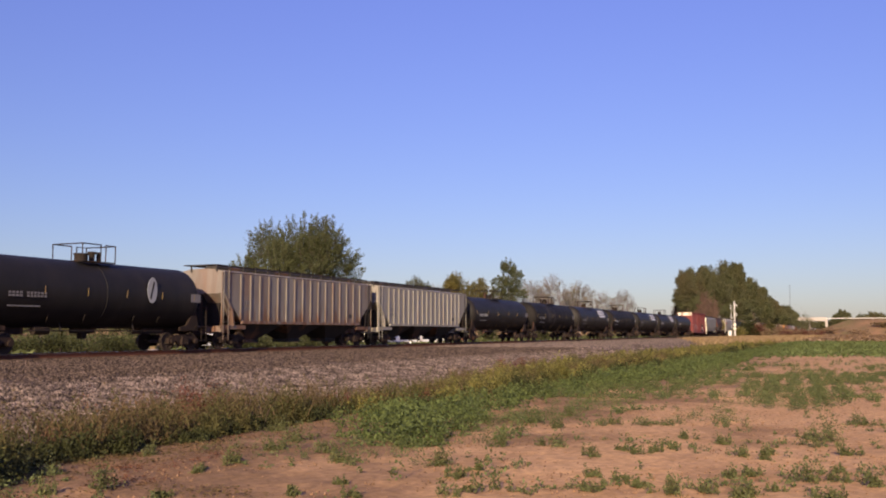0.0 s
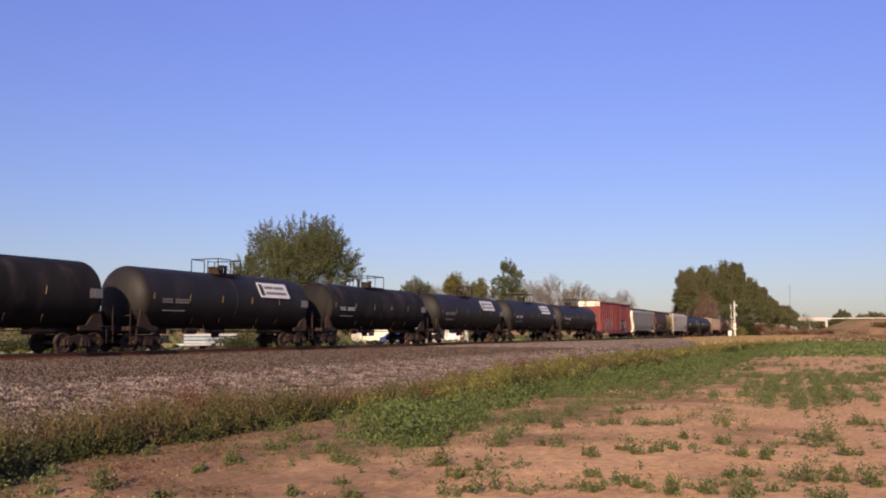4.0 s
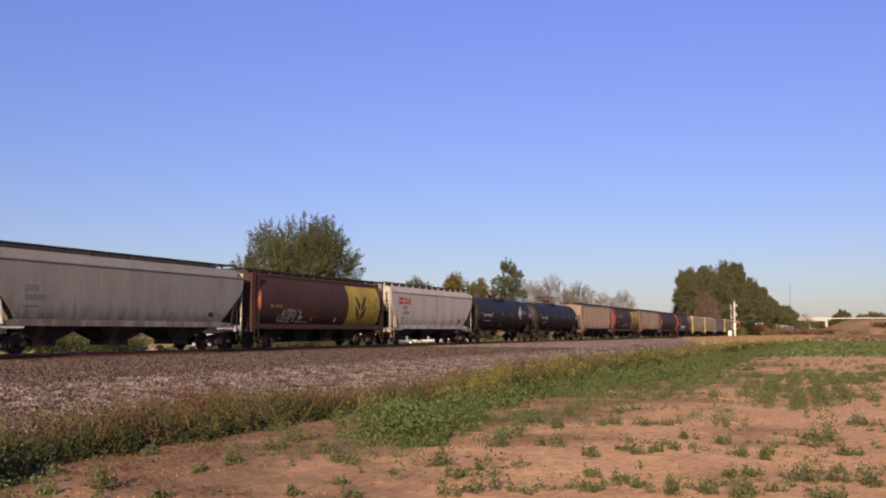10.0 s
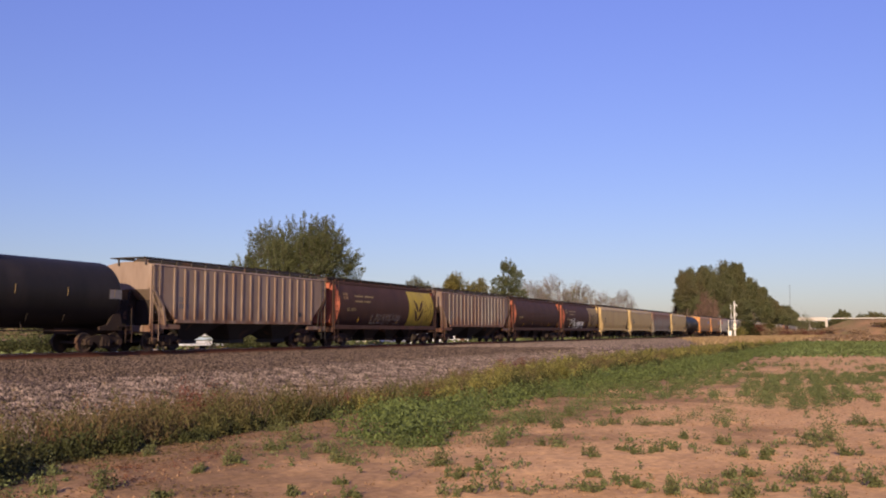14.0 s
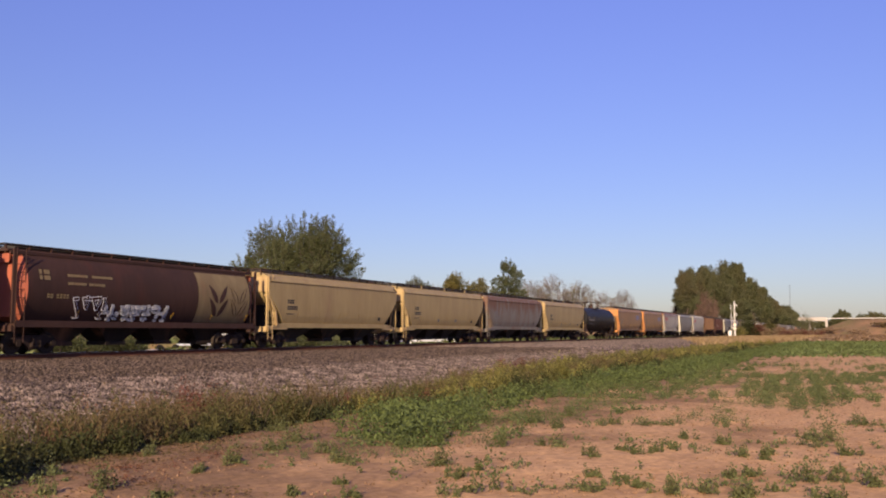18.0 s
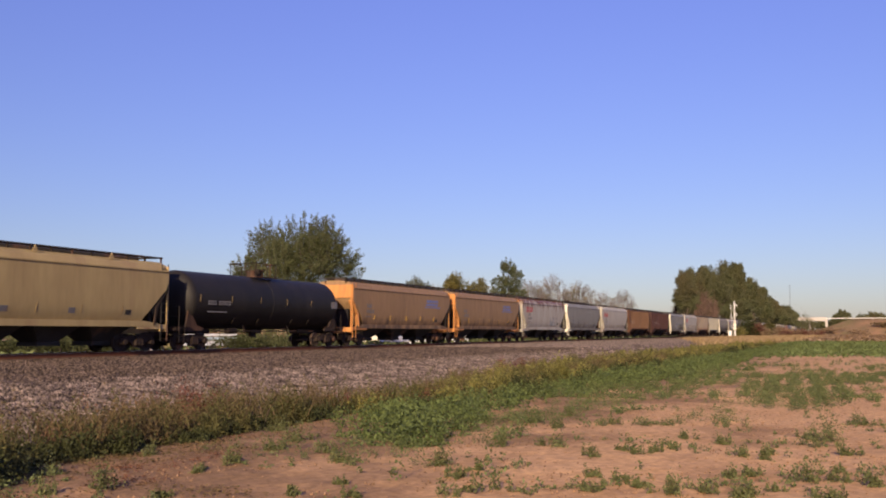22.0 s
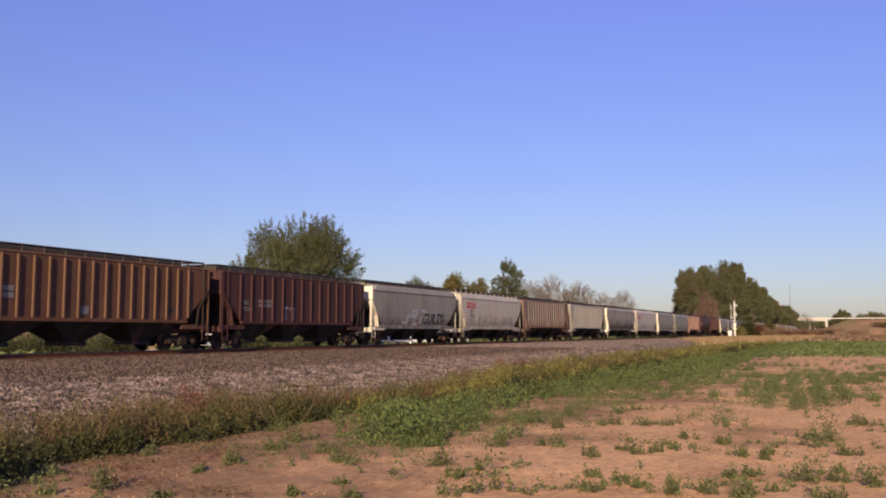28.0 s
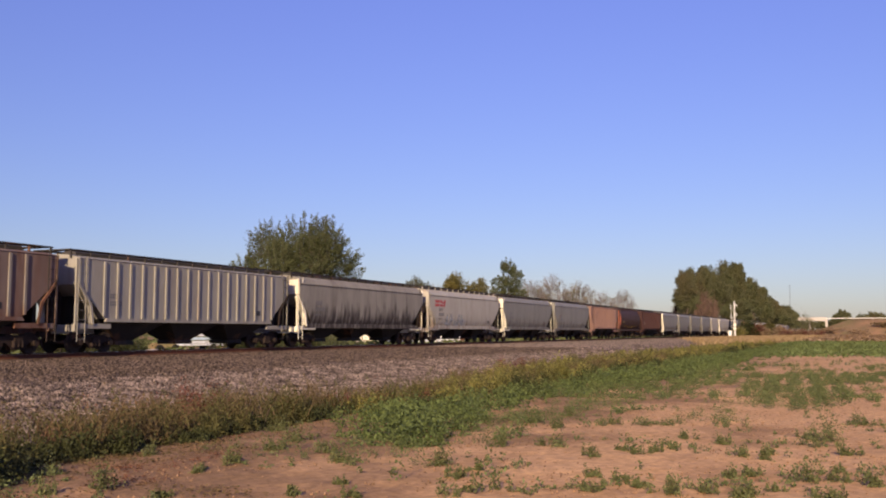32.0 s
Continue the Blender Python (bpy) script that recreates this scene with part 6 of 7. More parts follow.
def build_plants():
    # tall mixed weeds along the foot of the gravel: dark bushy feet, feathery brown and olive tops
    edge = lambda x: np.interp(x, [5, 7, 8.1, 8.9, 9.8, 10.8, 12.6, 14, 15.6, 17.6, 20, 24, 30, 45, 80], [7.6, 8.2, 8.9, 9.1, 8.75, 8.85, 9.0, 9.0, 9.0, 8.4, 7.7, 7.6, 7.75, 7.9, 7.8])
    lift_of = lambda x, y: np.where(y > 11.0, np.maximum(bed_height(x, y), 0), 0)
    #        name, leaf, label, tries, depth behind the edge, radius, height, leaf size, leaves each
    kinds = (("weed_bushes", "leaf_weed", "dark green bushy weeds along the gravel bank", 460, (0.05, 0.8), (0.14, 0.40), 0.42, 0.05, 340),
             ("low_weeds", "leaf_olive", "low olive weeds along the gravel bank", 420, (0.1, 1.7), (0.12, 0.3), 0.2, 0.06, 100),
             ("olive_weeds", "leaf_olive", "olive bushy weeds along the gravel bank", 620, (0.1, 1.6), (0.16, 0.36), 0.50, 0.045, 300),
             ("browning_weeds", "leaf_dry", "browning bushy weeds along the gravel bank", 560, (0.4, 2.2), (0.14, 0.34), 0.58, 0.05, 170),
             ("dry_bank_weeds", "leaf_dry", "dried brown weeds spilling over the gravel", 300, (1.0, 3.0), (0.14, 0.34), 0.40, 0.045, 130),
             ("red_weeds", "leaf_red", "reddened weeds on the gravel bank", 50, (0.9, 2.6), (0.14, 0.3), 0.45, 0.05, 150),
             ("yellow_weeds", "leaf_yellow", "yellowing bushy weeds along the gravel bank", 1250, (0.3, 1.9), (0.15, 0.36), 0.46, 0.055, 190))
    for k_kind, (name, leaf, label, n, (b0, b1), (r0, r1), tall, size, each) in enumerate(kinds):
        x = 4.5 + 110 * rng.uniform(0, 1, n * 3) ** 1.8
        back = rng.uniform(b0, b1, n * 3)
        back = back * np.interp(x, [17, 26, 40], [1.0, 1.9, 2.3])
        y = edge(x) + back
        lush = np.clip(0.42 + 2.5 * field_noise(x, y, 0.7, 3.0 + 7.0 * k_kind), 0.0, 1.3)
        lush = lush * np.clip(0.75 + 2.2 * field_noise(x, y, 0.33, 51.0 + k_kind), 0.15, 1.35)
        if leaf == "leaf_yellow":
            lush = lush * np.clip((x - 11) / 9, 0.05, 1.2) + np.clip((x - 18) / 20, 0, 0.3)
        if name == "browning_weeds":
            lush = lush * np.clip((24 - x) / 8, 0.25, 1)
        if name == "dry_bank_weeds":
            lush = lush * np.clip((17 - x) / 4, 0, 1)
        if leaf == "leaf_weed":
            lush = lush + np.where(x < 16, 0.12, -0.1)
        if leaf == "leaf_red":
            lush = lush * np.clip((24 - x) / 8, 0.0, 1)
            x = np.concatenate([x, 13.2 + rng.normal(0, 0.22, 12), 13.9 + rng.normal(0, 0.2, 5), 37 + rng.normal(0, 1.6, 5)])
            y = np.concatenate([y, 10.6 + rng.normal(0, 0.2, 12), 11.6 + rng.normal(0, 0.2, 5), 13.2 + rng.normal(0, 0.3, 5)])
            lush = np.concatenate([lush, np.full(22, 1.1)])
        k = visible(x, y) & (rng.uniform(0, 1, len(x)) < lush)
        x, y, lush = x[k], y[k], lush[k]
        R = rng.uniform(r0, r1, len(x))
        H = np.clip(tall * (0.45 + 0.55 * lush) * rng.uniform(0.6, 1.35, len(x)), 0.1, 0.95)
        if leaf == "leaf_red":
            H = H + np.where(np.abs(x - 13.5) < 0.8, 0.3, 0.0)
        p = mounds(x, y, each, R, H)
        p[:, 2] += lift_of(p[:, 0], p[:, 1])
        v, f = leaf_cards(p, np.where(p[:, 0] < 28, size, size * 1.7), 1.5, 0.45)
        tagged(bulk(name, v, f, leaf), label, "weeds", kind="stuff")
    # taller single plants, leafy stems that rise above the rest
    for name, leaf, n, label in (("tall_brown_weeds", "leaf_dry", 30, "tall browning weed stems on the gravel bank"), ("tall_olive_weeds", "leaf_olive", 60, "tall olive weed stems on the gravel bank")):
        x = 6.5 + 34 * rng.uniform(0, 1, n) ** 1.4
        y = edge(x) + rng.uniform(0.4, 1.8, n)
        stems = np.repeat(np.arange(n), 5)
        lean = rng.normal(0, 0.22, (len(stems), 2))
        high = rng.uniform(0.45, 0.95, len(stems)) * np.where(leaf == "leaf_dry", 1.0, 0.9)
        idx = np.repeat(np.arange(len(stems)), 34)
        t = rng.uniform(0.1, 1.0, len(idx))
        puff = 0.07 * (1.15 - t)
        p = np.stack([x[stems[idx]] + lean[idx, 0] * t + rng.normal(0, 1, len(idx)) * puff, y[stems[idx]] + lean[idx, 1] * t + rng.normal(0, 1, len(idx)) * puff, high[idx] * t], 1)
        p[:, 2] += ground_height(p[:, 0], p[:, 1]) + lift_of(p[:, 0], p[:, 1])
        v, f = leaf_cards(p, 0.045, 1.5, 0.4)
        tagged(bulk(name, v, f, leaf), label, "weeds", kind="stuff")
    for name, leaf, seed, label, n, tall in (("dry_weed_stalks", "leaf_dry", 9.0, "thin dry weed stalks along the gravel bank", 2600, 0.55), ("olive_weed_stalks", "leaf_olive", 19.0, "olive grassy stalks along the gravel bank", 3000, 0.5), ("straw_stalks", "leaf_straw", 29.0, "pale straw stalks on the gravel bank", 900, 0.45)):
        x, y = scatter(n, 4, 70, 9.0, 12.4, lambda x, y: (y > edge(x) + 0.4) * np.clip(0.25 + 1.6 * field_noise(x, y, 0.5, seed) - 0.3 * np.clip(y - edge(x) - 1.6, 0, 2), 0, 1))
        idx = np.repeat(np.arange(len(x)), 12)
        bx, by = x[idx] + rng.normal(0, 0.16, len(idx)), y[idx] + rng.normal(0, 0.16, len(idx))
        v, f = blade_cards(np.stack([bx, by, ground_height(bx, by) + lift_of(bx, by)], 1), tall, 0.016, 0.5)
        tagged(bulk(name, v, f, leaf), label, "weeds", kind="stuff")
    # dry litter on the soil before the weeds
    x, y = scatter(60000, 5, 16, 4.5, 10.2, lambda x, y: np.clip(0.6 - (edge(x) - y) * 0.3 + 0.9 * field_noise(x, y, 1.1, 27.0), 0, 1) * np.clip((14.5 - x) / 3, 0, 1))
    p = np.stack([x, y, ground_height(x, y) + rng.uniform(0.0, 0.03, len(x))], 1)
    v, f = leaf_cards(p, 0.05, 0.25, 0.3)
    tagged(bulk("dry_litter", v, f, "leaf_dry"), "dry brown plant litter on the soil", "litter", kind="stuff")
    # leafy green crop strip
    low = lambda x: np.interp(x, [11, 11.5, 12, 12.6, 13.6, 16.2, 19.5, 22, 24.2, 27, 32, 38, 48, 60, 160], [6.0, 5.8, 5.0, 5.4, 5.5, 6.0, 6.45, 6.35, 6.2, 5.7, 5.45, 5.4, 5.5, 5.8, 7.5])
    x, y = scatter(13000, 9, 160, 3.6, 10.3, lambda x, y: np.clip(np.clip((y - low(x)) * 0.8, -0.5, 0.9) + 1.8 * field_noise(x, y, 1.3, 4.0), 0, 1) * (y < edge(x) + 0.3) * np.clip((x - 10.9 - 1.36 * (y - 6.1)) / 1.3 + 0.9 * field_noise(x, y, 1.9, 71.0), 0.0, 1))
    lump = np.clip(0.8 + 1.3 * field_noise(x, y, 1.5, 4.0), 0.35, 1.4)
    p = mounds(x, y, 42, rng.uniform(0.1, 0.26, len(x)), lump * rng.uniform(0.16, 0.44, len(x)))
    v, f = leaf_cards(p, np.where(p[:, 0] < 30, 0.05, 0.085), 0.9, 0.55)
    x, y = scatter(2600, 10, 60, 4.6, 10.0, lambda x, y: np.clip((y - low(x) - 0.1) * 1.2, 0, 0.8) * (y < edge(x) + 0.2) * np.clip((x - 11.2 - 1.36 * (y - 6.1)) / 1.3, 0.0, 1) * np.clip(0.5 + 2.0 * field_noise(x, y, 0.9, 14.0), 0, 1))
    p = mounds(x, y, 70, rng.uniform(0.16, 0.3, len(x)), rng.uniform(0.3, 0.52, len(x)))
    v2, f2 = leaf_cards(p, 0.062, 0.9, 0.6)
    v, f = np.concatenate([v, v2]), np.concatenate([f, f2 + len(v)])
    tagged(bulk("crop_leaves", v, f, "leaf_crop"), "low broad-leaved green plants in a strip", "plants", kind="stuff")
    # patchy plants in the sandy field, in faint rows a little askew to the track
    PATCHES = ((30.3, 2.3, 7, 0.55, 1.0), (28.8, 0.9, 6, 0.75, 1.0), (35.4, -0.4, 5, 0.7, 1.2), (23.5, -0.4, 1.7, 0.3, 0.8), (25.4, 2.4, 2, 0.3, 1.1), (17.8, 2.3, 1.9, 0.55, 0.95), (17.2, 1.2, 1.6, 0.25, 0.6), (23.1, 3.1, 1.2, 0.25, 0.6), (27, 5.0, 6, 0.8, 0.45), (19.3, 5.1, 2.7, 0.5, 0.45), (30, 4.2, 10, 1.6, 0.55), (36, -3.0, 8, 1.2, 0.5), (20, 5.8, 5, 0.6, 0.5), (16.3, 4.9, 2.0, 0.5, 0.45))
    rows_y = lambda x, y: 0.5 + 0.5 * np.cos(2 * np.pi * (y - 0.058 * x) / 0.62)
    x, y = scatter(60000, 6, 70, -24, 8.6, lambda x, y: np.clip(-0.14 + 1.1 * field_noise(x, y, 0.42, 30.0) + 0.5 * field_noise(x, y, 0.13, 5.0) + np.clip((x - 16) / 40, 0, 0.16) + sum(g * np.exp(-((x - px) / sx) ** 2 - ((y - py) / sy) ** 2) for px, py, sx, sy, g in PATCHES), 0, 1) * (0.25 + 0.75 * rows_y(x, y)) * np.clip(1.5 - (x - 30) / 22, 0, 1))
    h = 0.10 + 0.2 * np.clip(field_noise(x, y, 0.7, 12.0) + 0.5, 0, 1)
    p = mounds(x, y, 44, rng.uniform(0.08, 0.22, len(x)), h)
    v, f = leaf_cards(p, np.where(p[:, 0] < 22, 0.032, 0.05), 1.2, 0.45)
    tagged(bulk("field_weeds", v, f, "leaf_field"), "small green weeds scattered over bare soil", "plants", kind="stuff")
    x, y = scatter(5000, 6.5, 24, -9, 8.4, lambda x, y: np.clip(-0.16 + 1.5 * field_noise(x, y, 0.8, 61.0) + 0.09 * np.clip(3 - y, -2, 4), 0, 0.6))
    h = 0.05 + 0.14 * rng.uniform(0, 1, len(x)) ** 1.5
    p = mounds(x, y, 26, rng.uniform(0.04, 0.11, len(x)), h)
    v, f = leaf_cards(p, 0.04, 1.2, 0.5)
    tagged(bulk("seedlings", v, f, "leaf_field"), "tiny green seedlings on sandy soil", "plants", kind="stuff")
    # dry bits and stubble left along the rows
    x, y = scatter(45000, 9, 60, -8, 6.5, lambda x, y: np.clip(0.15 + 0.9 * field_noise(x, y, 0.3, 33.0), 0, 0.8) * rows_y(x, y) ** 3 * np.clip((x - 9) / 5, 0, 1))
    v, f = leaf_cards(np.stack([x, y, ground_height(x, y) + rng.uniform(0.0, 0.05, len(x))], 1), np.where(x < 20, 0.035, 0.07), 0.5, 0.35)
    tagged(bulk("row_litter", v, f, "leaf_straw"), "dry plant bits along the field rows", "litter", kind="stuff")
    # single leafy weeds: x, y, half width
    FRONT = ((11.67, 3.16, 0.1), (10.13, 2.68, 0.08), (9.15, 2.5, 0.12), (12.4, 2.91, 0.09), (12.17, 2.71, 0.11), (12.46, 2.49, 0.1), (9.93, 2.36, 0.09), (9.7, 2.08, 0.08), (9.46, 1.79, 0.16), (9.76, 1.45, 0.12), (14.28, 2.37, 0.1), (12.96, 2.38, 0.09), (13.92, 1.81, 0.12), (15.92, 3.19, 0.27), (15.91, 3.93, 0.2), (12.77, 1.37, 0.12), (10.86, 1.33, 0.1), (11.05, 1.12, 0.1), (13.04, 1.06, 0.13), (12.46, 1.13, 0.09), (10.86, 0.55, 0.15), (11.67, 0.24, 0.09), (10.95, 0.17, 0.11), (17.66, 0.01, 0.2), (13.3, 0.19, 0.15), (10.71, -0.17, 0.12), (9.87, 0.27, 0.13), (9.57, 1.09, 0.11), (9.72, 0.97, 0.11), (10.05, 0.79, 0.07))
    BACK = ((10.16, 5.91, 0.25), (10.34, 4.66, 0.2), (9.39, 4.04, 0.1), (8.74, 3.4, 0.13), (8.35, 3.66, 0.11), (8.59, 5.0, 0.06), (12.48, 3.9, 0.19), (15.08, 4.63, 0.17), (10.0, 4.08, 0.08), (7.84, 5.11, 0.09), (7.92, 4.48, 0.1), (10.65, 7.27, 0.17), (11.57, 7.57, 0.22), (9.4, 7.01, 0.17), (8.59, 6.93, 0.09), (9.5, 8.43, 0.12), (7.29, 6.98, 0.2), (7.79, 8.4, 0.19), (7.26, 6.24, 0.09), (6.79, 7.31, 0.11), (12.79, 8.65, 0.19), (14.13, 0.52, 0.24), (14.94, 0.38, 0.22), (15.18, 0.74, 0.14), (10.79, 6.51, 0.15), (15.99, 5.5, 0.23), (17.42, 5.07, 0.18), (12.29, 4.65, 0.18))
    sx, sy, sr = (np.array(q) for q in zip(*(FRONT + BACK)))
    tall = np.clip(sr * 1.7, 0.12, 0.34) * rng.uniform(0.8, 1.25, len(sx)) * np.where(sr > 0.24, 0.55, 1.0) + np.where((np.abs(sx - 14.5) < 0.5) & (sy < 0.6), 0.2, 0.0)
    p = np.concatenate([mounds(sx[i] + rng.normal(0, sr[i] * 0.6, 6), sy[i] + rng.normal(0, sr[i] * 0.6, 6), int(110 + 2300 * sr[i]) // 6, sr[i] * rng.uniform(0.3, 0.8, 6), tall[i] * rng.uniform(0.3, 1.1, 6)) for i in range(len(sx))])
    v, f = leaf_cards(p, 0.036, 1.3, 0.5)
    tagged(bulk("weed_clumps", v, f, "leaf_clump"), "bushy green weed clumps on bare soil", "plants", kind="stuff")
    # green cover further out
    ahead = lambda x, y: x * math.cos(radians(HEAD)) + y * math.sin(radians(HEAD))
    x, y = scatter(60000, 30, 330, -120, 13, lambda x, y: np.clip((ahead(x, y) - 54 + 16 * field_noise(x, y, 0.06, 8.0)) / 14, 0, 1) * np.clip((185 - ahead(x, y)) / 40, 0, 1))
    v, f = blade_cards(np.stack([x, y, ground_height(x, y)], 1).repeat(9, 0) + rng.normal(0, 0.8, (9 * len(x), 3)) * np.array([1, 1, 0]), 0.13, 0.2, 1.6)
    tagged(bulk("green_cover", v, f, "leaf_far"), "green low crop in the far field", "plants", kind="stuff")
    x, y = scatter(26000, 120, 560, -230, 22, lambda x, y: np.clip((ahead(x, y) - 150) / 30, 0, 1))
    v, f = blade_cards(np.stack([x, y, 0 * x], 1).repeat(3, 0) + rng.normal(0, 0.9, (3 * len(x), 3)) * np.array([1, 1, 0]), 0.5, 0.8, 1.2)
    tagged(bulk("dry_cover", v, f, "leaf_straw"), "dry brownish grass before the embankment", "grass", kind="stuff")
    # tan grass beyond the gravel pad
    x, y = scatter(42000, 80, 340, 8.5, 27.5, lambda x, y: np.clip((x - 88 - (y - 13) * 5.0) / 8, 0, 1) * np.clip((y - np.maximum(12.4 - 0.063 * (x - 112), 9.0) - 1.5 * field_noise(x, y, 0.05, 2.0)) / 1.5, 0, 1))
    v, f = blade_cards(np.stack([x, y, ground_height(x, y)], 1).repeat(3, 0) + rng.normal(0, 0.3, (3 * len(x), 3)) * np.array([1, 1, 0]), 0.7, 0.16, 0.5)
    tagged(bulk("tan_grass", v, f, "grass_tan"), "tall dry tan grass beside the track", "grass", kind="stuff")
    # growth beyond the track
    x, y = scatter(20000, 10, 420, 38.5, 330, lambda x, y: np.clip(0.7 + field_noise(x, y, 0.12, 3.0), 0, 1) * np.where((y > 39.2) & (y < 44.6), 0.0, 1.0) * np.clip(60 / y, 0.25, 1))
    v, f = blade_cards(np.stack([x, y, 0 * x], 1).repeat(4, 0) + rng.normal(0, 0.5, (4 * len(x), 3)) * np.array([1, 1, 0]), 0.5, 0.5, 0.9)
    tagged(bulk("far_grass", v, f, "leaf_field"), "rough green grass beyond the railway", "grass", kind="stuff")


def parked_car(x, y, turn, mat, label):
    car = holder("parked_car", label, "car", at=pose(x, y, 0, 0, 0, turn))
    part("body", "pcbody", lambda: Geo().slab([(-2.2, 0.35), (2.2, 0.35), (2.25, 0.7), (2.0, 0.9), (1.0, 0.98), (-1.9, 1.0), (-2.2, 0.9)], -0.85, 0.85), mat, car)
    cabin = part("cabin", "pccab", lambda: Geo().loft([(0.96, 0.8, -1.8, 0.95), (1.45, 0.62, -1.2, 0.2), (1.48, 0.55, -1.0, 0.1)]), mat, car)
    for s in (-1, 1):
        part("side_window", "pcwin", lambda: Geo().slab([(-1.3, 1.02), (0.55, 1.02), (0.1, 1.38), (-1.0, 1.38)], -0.01, 0.01), "glass_dark", cabin, pose(0, s * 0.735, 0.0, s * 14.0, 0, 0))
    for x2 in (-1.35, 1.35):
        for s in (-1, 1):
            w = part("wheel", "pcwheel", lambda: Geo().tube((0, -0.1, 0), (0, 0.1, 0), 0.32, n=16), "rubber", car, pose(x2, s * 0.78, 0.32))
            part("rim", "pcrim", lambda: Geo().tube((0, -0.11, 0), (0, 0.11, 0), 0.19, n=10), "signal_grey", w)


def white_house(x, y, turn, w, mat, label):
    h = holder("house", label, "house", at=pose(x, y, 0, 0, 0, turn))
    part("wall", ("hwall", w), lambda: Geo().box(-w / 2, w / 2, -4, 4, 0, 2.7), mat, h)
    part("roof", ("hroof", w), lambda: Geo().add([(-w / 2 - 0.4, -4.5, 2.6), (w / 2 + 0.4, -4.5, 2.6), (w / 2 + 0.4, 4.5, 2.6), (-w / 2 - 0.4, 4.5, 2.6), (-w / 2 - 0.4, 0, 4.2), (w / 2 + 0.4, 0, 4.2)], [(0, 1, 5, 4), (2, 3, 4, 5), (0, 4, 3), (1, 2, 5), (3, 2, 1, 0)]), "roof_grey", h)
    n = int(w / 2.6)
    for i in range(n):
        wx = -w / 2 + w * (i + 0.5) / n
        win = part("window", "hwin", lambda: Geo().box(-0.55, 0.55, -0.06, 0.02, 0.9, 2.1), "signal_grey", h, pose(wx, -4.0, 0))
        part("pane", "hpane", lambda: Geo().box(-0.46, 0.46, -0.075, -0.062, 0.98, 2.02), "glass_dark", win)
    part("door", "hdoor", lambda: Geo().box(-0.45, 0.45, -0.05, 0.02, 0.05, 2.05), "brown_rib", h, pose(w / 2 - 1.0, -4.0, 0))


def build_far_side():
    """What shows under the cars beyond the track."""
    g = Geo()
    xs = np.arange(-40, 330, 5.0)
    v = [(x, 39.6 + (k * 4.6) + 0.3 * math.sin(x * 0.2 + k), 0.03 + 0.03 * (k == 0.5)) for x in xs for k in (0, 0.5, 1)]
    f = [(i * 3 + k, i * 3 + 3 + k, i * 3 + 4 + k, i * 3 + 1 + k) for i in range(len(xs) - 1) for k in (0, 1)]
    thing("gravel_road", g.add(v, f), "pale_road", "pale gravel service road beyond the track", "road", kind="structure")
    for i, (px, d, w, h, leaf) in enumerate([(20, 60, 3, 1.3, "leaf_weed"), (75, 60, 3.5, 1.5, "leaf_weed"), (105, 62, 3.5, 1.7, "leaf_tree"), (140, 60, 4, 1.8, "leaf_weed"), (170, 62, 3.5, 1.6, "leaf_tree"), (200, 61, 3.2, 1.5, "leaf_weed"), (228, 64, 3, 1.4, "leaf_tree"), (420, 66, 3, 1.5, "leaf_weed"), (450, 68, 3, 1.5, "leaf_weed"), (485, 68, 3.5, 1.7, "leaf_tree"), (520, 70, 3, 1.6, "leaf_weed"), (560, 74, 3.2, 1.8, "leaf_weed"), (600, 80, 3.2, 1.8, "leaf_tree"), (860, 150, 5, 3, "leaf_weed"), (960, 160, 5, 3, "leaf_weed")]):
        x, y = place(bearing(px), d)
        bush("low_bush", x, y, w, h, 200 + i, leaf, 2500, 0.13 if d < 100 else 0.25, "low green bush beyond the railway", group="bushes beyond the track")
    for i in range(26):
        x, y = place(bearing(-30 + 34 * i), 330 + 40 * math.sin(i * 2.1))
        tree("hedgerow_tree", x, y, 6.5 + 1.5 * math.sin(i * 1.3), 5.5, 400 + i, "leaf_wood", 1100, 0.9, "dark low tree in a far hedgerow", "bark", 9, 5, 0.16, group="far hedgerow", up=0.35, start=0.05)
    for i in range(12):
        x, y = place(bearing(1362 + 10 * i), 860 + 30 * math.sin(i * 2.1))
        crown_tree("hedgerow_tree", x, y, lumpy(8.5, 13.0 + 1.5 * math.sin(i * 1.9), 430 + i, 0.0), 60, 24, 1.2, "leaf_wood", "dark low tree in a far hedgerow", group="far hedgerow", thick=1.0, trunk=0.3)
    x, y = place(bearing(275), 58)
    pile = Geo()
    for k, (rr, zz) in enumerate(((2.2, 0.0), (1.6, 0.32), (0.9, 0.62), (0.25, 0.78))):
        pile.v += [(rr * math.cos(a * 0.3927) * (1 + 0.1 * math.sin(a * 2.1 + k)), rr * 0.8 * math.sin(a * 0.3927), zz) for a in range(16)]
        if k:
            pile.f += [((k - 1) * 16 + a, (k - 1) * 16 + (a + 1) % 16, k * 16 + (a + 1) % 16, k * 16 + a) for a in range(16)]
    pile.f.append(tuple(range(48, 64)))
    thing("sand_pile", pile, "pale_road", "pale heap of sand beyond the railway", "sand pile", at=pose(x, y, 0) @ Matrix.Scale(0.7, 4), smooth=True)
    x, y = place(bearing(296), 72)
    m = holder("loader", "small yellow wheel loader parked behind a sand heap", "loader", at=pose(x, y, 0, 0, 0, -20) @ Matrix.Scale(0.62, 4))
    part("chassis", "ldch", lambda: Geo().slab([(-1.8, 0.5), (1.2, 0.5), (1.3, 1.0), (0.2, 1.2), (-1.9, 1.25)], -0.8, 0.8), "machine_yellow", m)
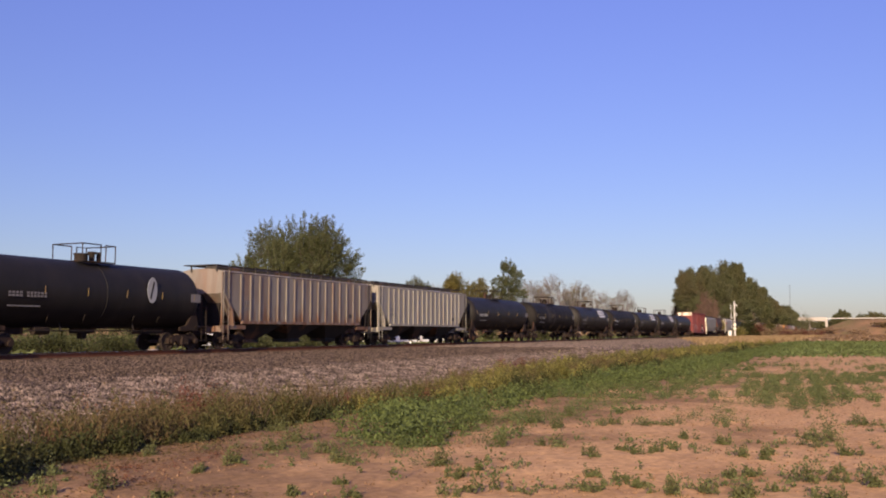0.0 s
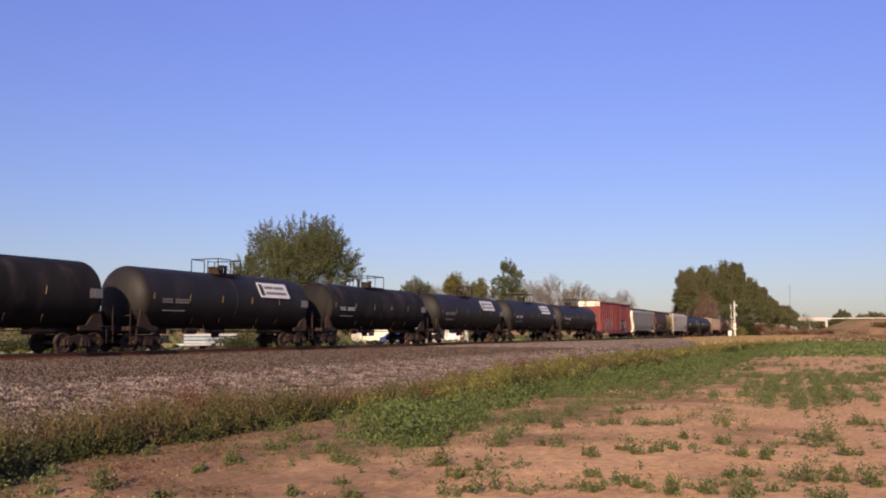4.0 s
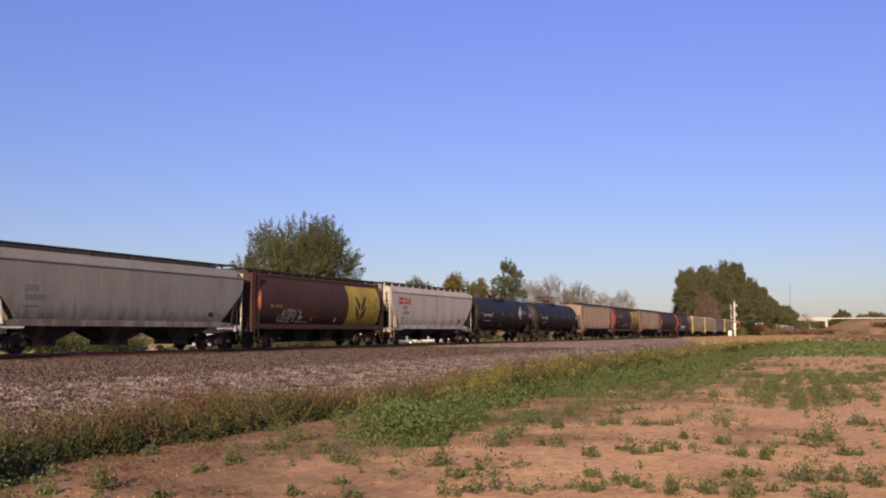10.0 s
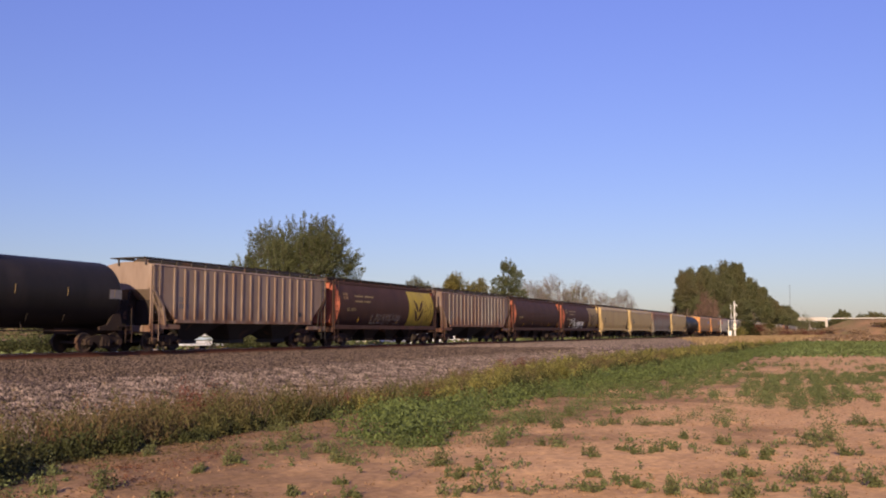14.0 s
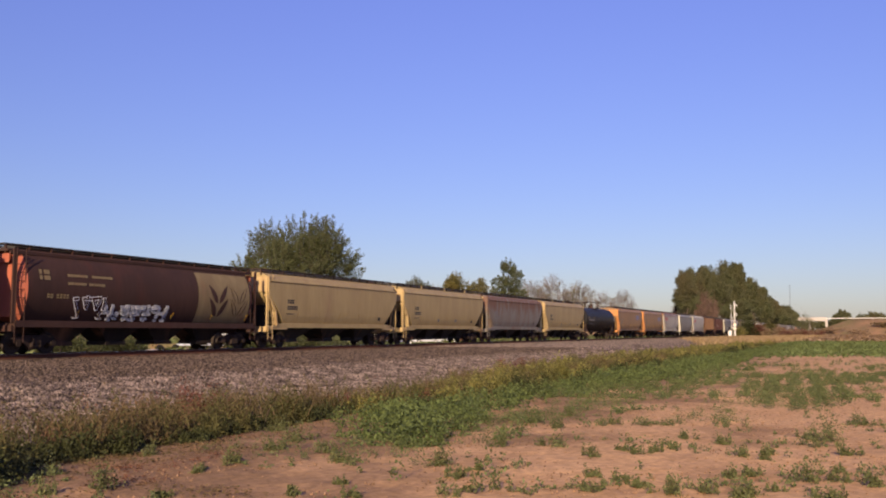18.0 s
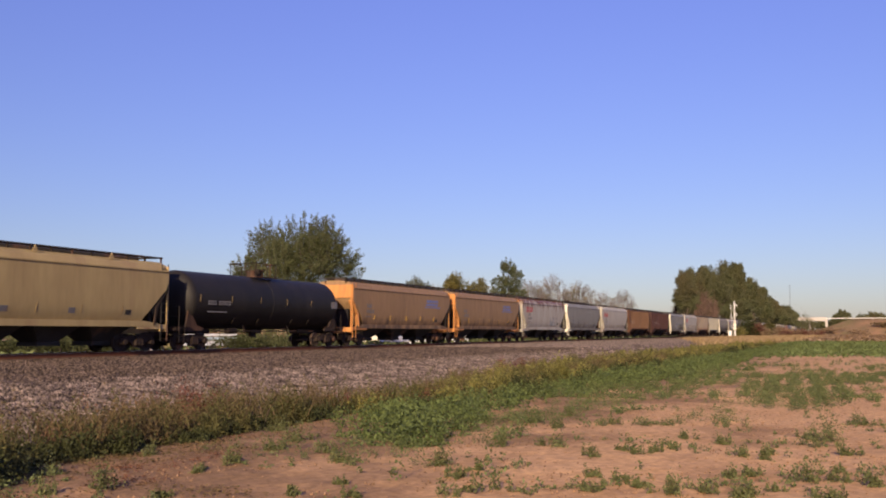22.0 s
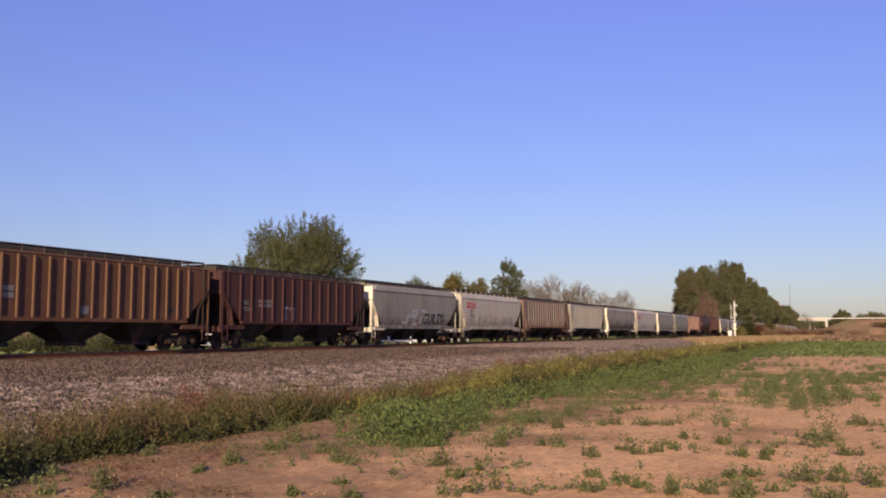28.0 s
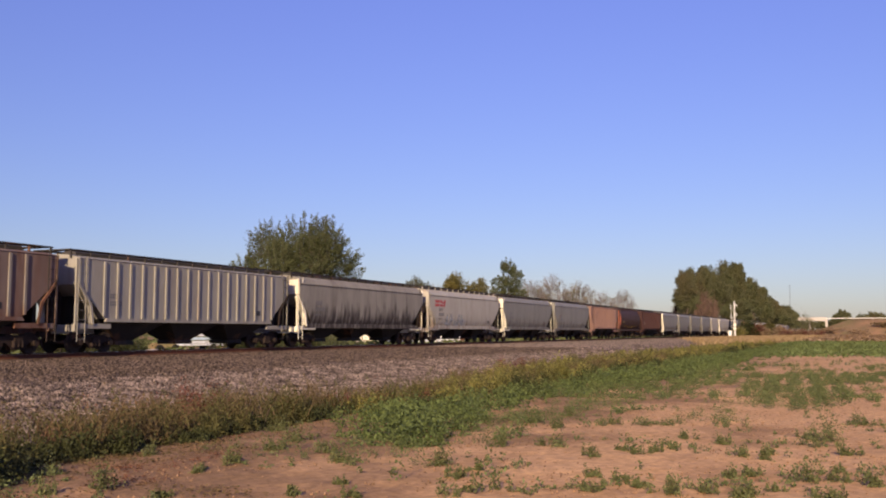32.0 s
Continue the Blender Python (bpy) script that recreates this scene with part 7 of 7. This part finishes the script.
    part("cab", "ldcab", lambda: Geo().loft([(1.2, 0.6, -0.7, 0.3), (2.2, 0.55, -0.6, 0.2)]), "glass_dark", m)
    part("cab_roof", "ldroof", lambda: Geo().box(-0.75, 0.35, -0.65, 0.65, 2.2, 2.28), "machine_yellow", m)
    part("arm", "ldarm", lambda: Geo().slab([(0.9, 1.2), (1.1, 1.2), (2.3, 0.5), (2.2, 0.35)], -0.6, -0.45).slab([(0.9, 1.2), (1.1, 1.2), (2.3, 0.5), (2.2, 0.35)], 0.45, 0.6), "machine_yellow", m)
    part("bucket", "ldbuck", lambda: Geo().slab([(2.2, 0.1), (3.0, 0.1), (2.5, 0.2), (2.4, 0.7), (2.25, 0.75)], -1.0, 1.0), "machine_yellow", m)
    for x2 in (-1.2, 1.0):
        for s in (-1, 1):
            part("wheel", "ldwheel", lambda: Geo().tube((0, -0.18, 0), (0, 0.18, 0), 0.52, n=18), "rubber", m, pose(x2, s * 0.9, 0.52))
    x, y = place(bearing(368), 74)
    tr = holder("flat_trailer", "white and pale blue slatted trailer parked on grass", "trailer", at=pose(x, y, 0, 0, 0, -25))
    part("bed", "trbed", lambda: Geo().box(-2.3, 2.3, -0.9, 0.9, 0.55, 0.68), "white_wall", tr)
    for k in range(3):
        part("side_board", "trboard", lambda: Geo().box(-2.3, 2.3, -0.93, -0.89, 0, 0.2), "blue_wall" if k == 1 else "white_wall", tr, pose(0, 0, 0.72 + k * 0.28))
    for x2 in (-2.2, -1.1, 0.0, 1.1, 2.2):
        part("stake", "trstake", lambda: Geo().box(-0.04, 0.04, -0.88, -0.84, 0.6, 1.5), "steel_dark", tr, pose(x2, 0, 0))
    for s in (-1, 1):
        part("wheel", "trwheel", lambda: Geo().tube((0, -0.1, 0), (0, 0.1, 0), 0.33, n=16), "rubber", tr, pose(0.2, s * 0.8, 0.33))
    for px, d, turn in ((705, 118, -35), (750, 122, -30)):
        x, y = place(bearing(px), d)
        parked_car(x, y, turn, "white_wall", "white parked car beyond the railway")
    x, y = place(bearing(775), 160)
    white_house(x, y, -55, 9, "white_wall", "low white house with dark windows behind the railway")
    x, y = place(bearing(668), 150)
    white_house(x, y, -50, 7, "cream", "small cream house behind the railway")


def motions():
    for car, x in TRAIN:
        walk(car, [(t, pose(x - TRAIN_SPEED * t, TRACK_Y, RAIL_Z)) for t in (0, 8, 16, 24, 32)])
    for s, sets in wheelsets.items():
        first = sets[0]
        step = 1.0 / FPS
        walk(first, [(i * step, pose(s * 0.89, 0, WHEEL_R, 0, -math.degrees(TRAIN_SPEED * i * step / WHEEL_R) % 360, 0)) for i in range(32 * FPS + 1)])
        turn = first.animation_data
        for w in sets[1:]:
            w.rotation_mode = "QUATERNION"
            data = w.animation_data_create()
            data.action = turn.action
            data.action_slot = turn.action_slot


build_ground()
build_track_bed()
build_track()
TRAIN = build_train()
build_trees()
build_signal()
build_overpass()
build_far_side()
build_plants()
stones("pale_gravel", 110000, 5, 62, 10.6, 17.6, 0.05, "stone", "pale angular gravel on the bank slope", lambda x, y: visible(x, y) * np.clip((17.9 - y) / 2.0, 0.1, 1) * np.clip(1.3 - x / 60, 0.2, 1))
stones("soil_clods", 45000, 6, 30, -12, 9.5, 0.017, "clod", "small clods of dry sandy soil", lambda x, y: visible(x, y) * np.clip(0.25 + 1.2 * field_noise(x, y, 0.6, 44.0), 0, 1), flat=True)
stones("far_pale_gravel", 42000, 62, 112, 10.6, 17.6, 0.1, "stone", "pale gravel on the far bank slope", lambda x, y: visible(x, y) * np.clip((17.9 - y) / 2.0, 0.1, 1))
stones("brown_gravel", 55000, 10, 70, 16.5, 30.8, 0.05, "stone_dark", "brown ballast stones beside the track", lambda x, y: visible(x, y) * np.clip(1.3 - x / 70, 0.2, 1))
# far ballast takes the lighter stone, sunlight included in its colour
stones("far_brown_gravel", 60000, 66, 165, 15.5, 30.8, 0.09, "stone_sunlit", "brown ballast stones along the far track", lambda x, y: visible(x, y) * (y > 12.5 + (x - 88) * 0.2))
motions()
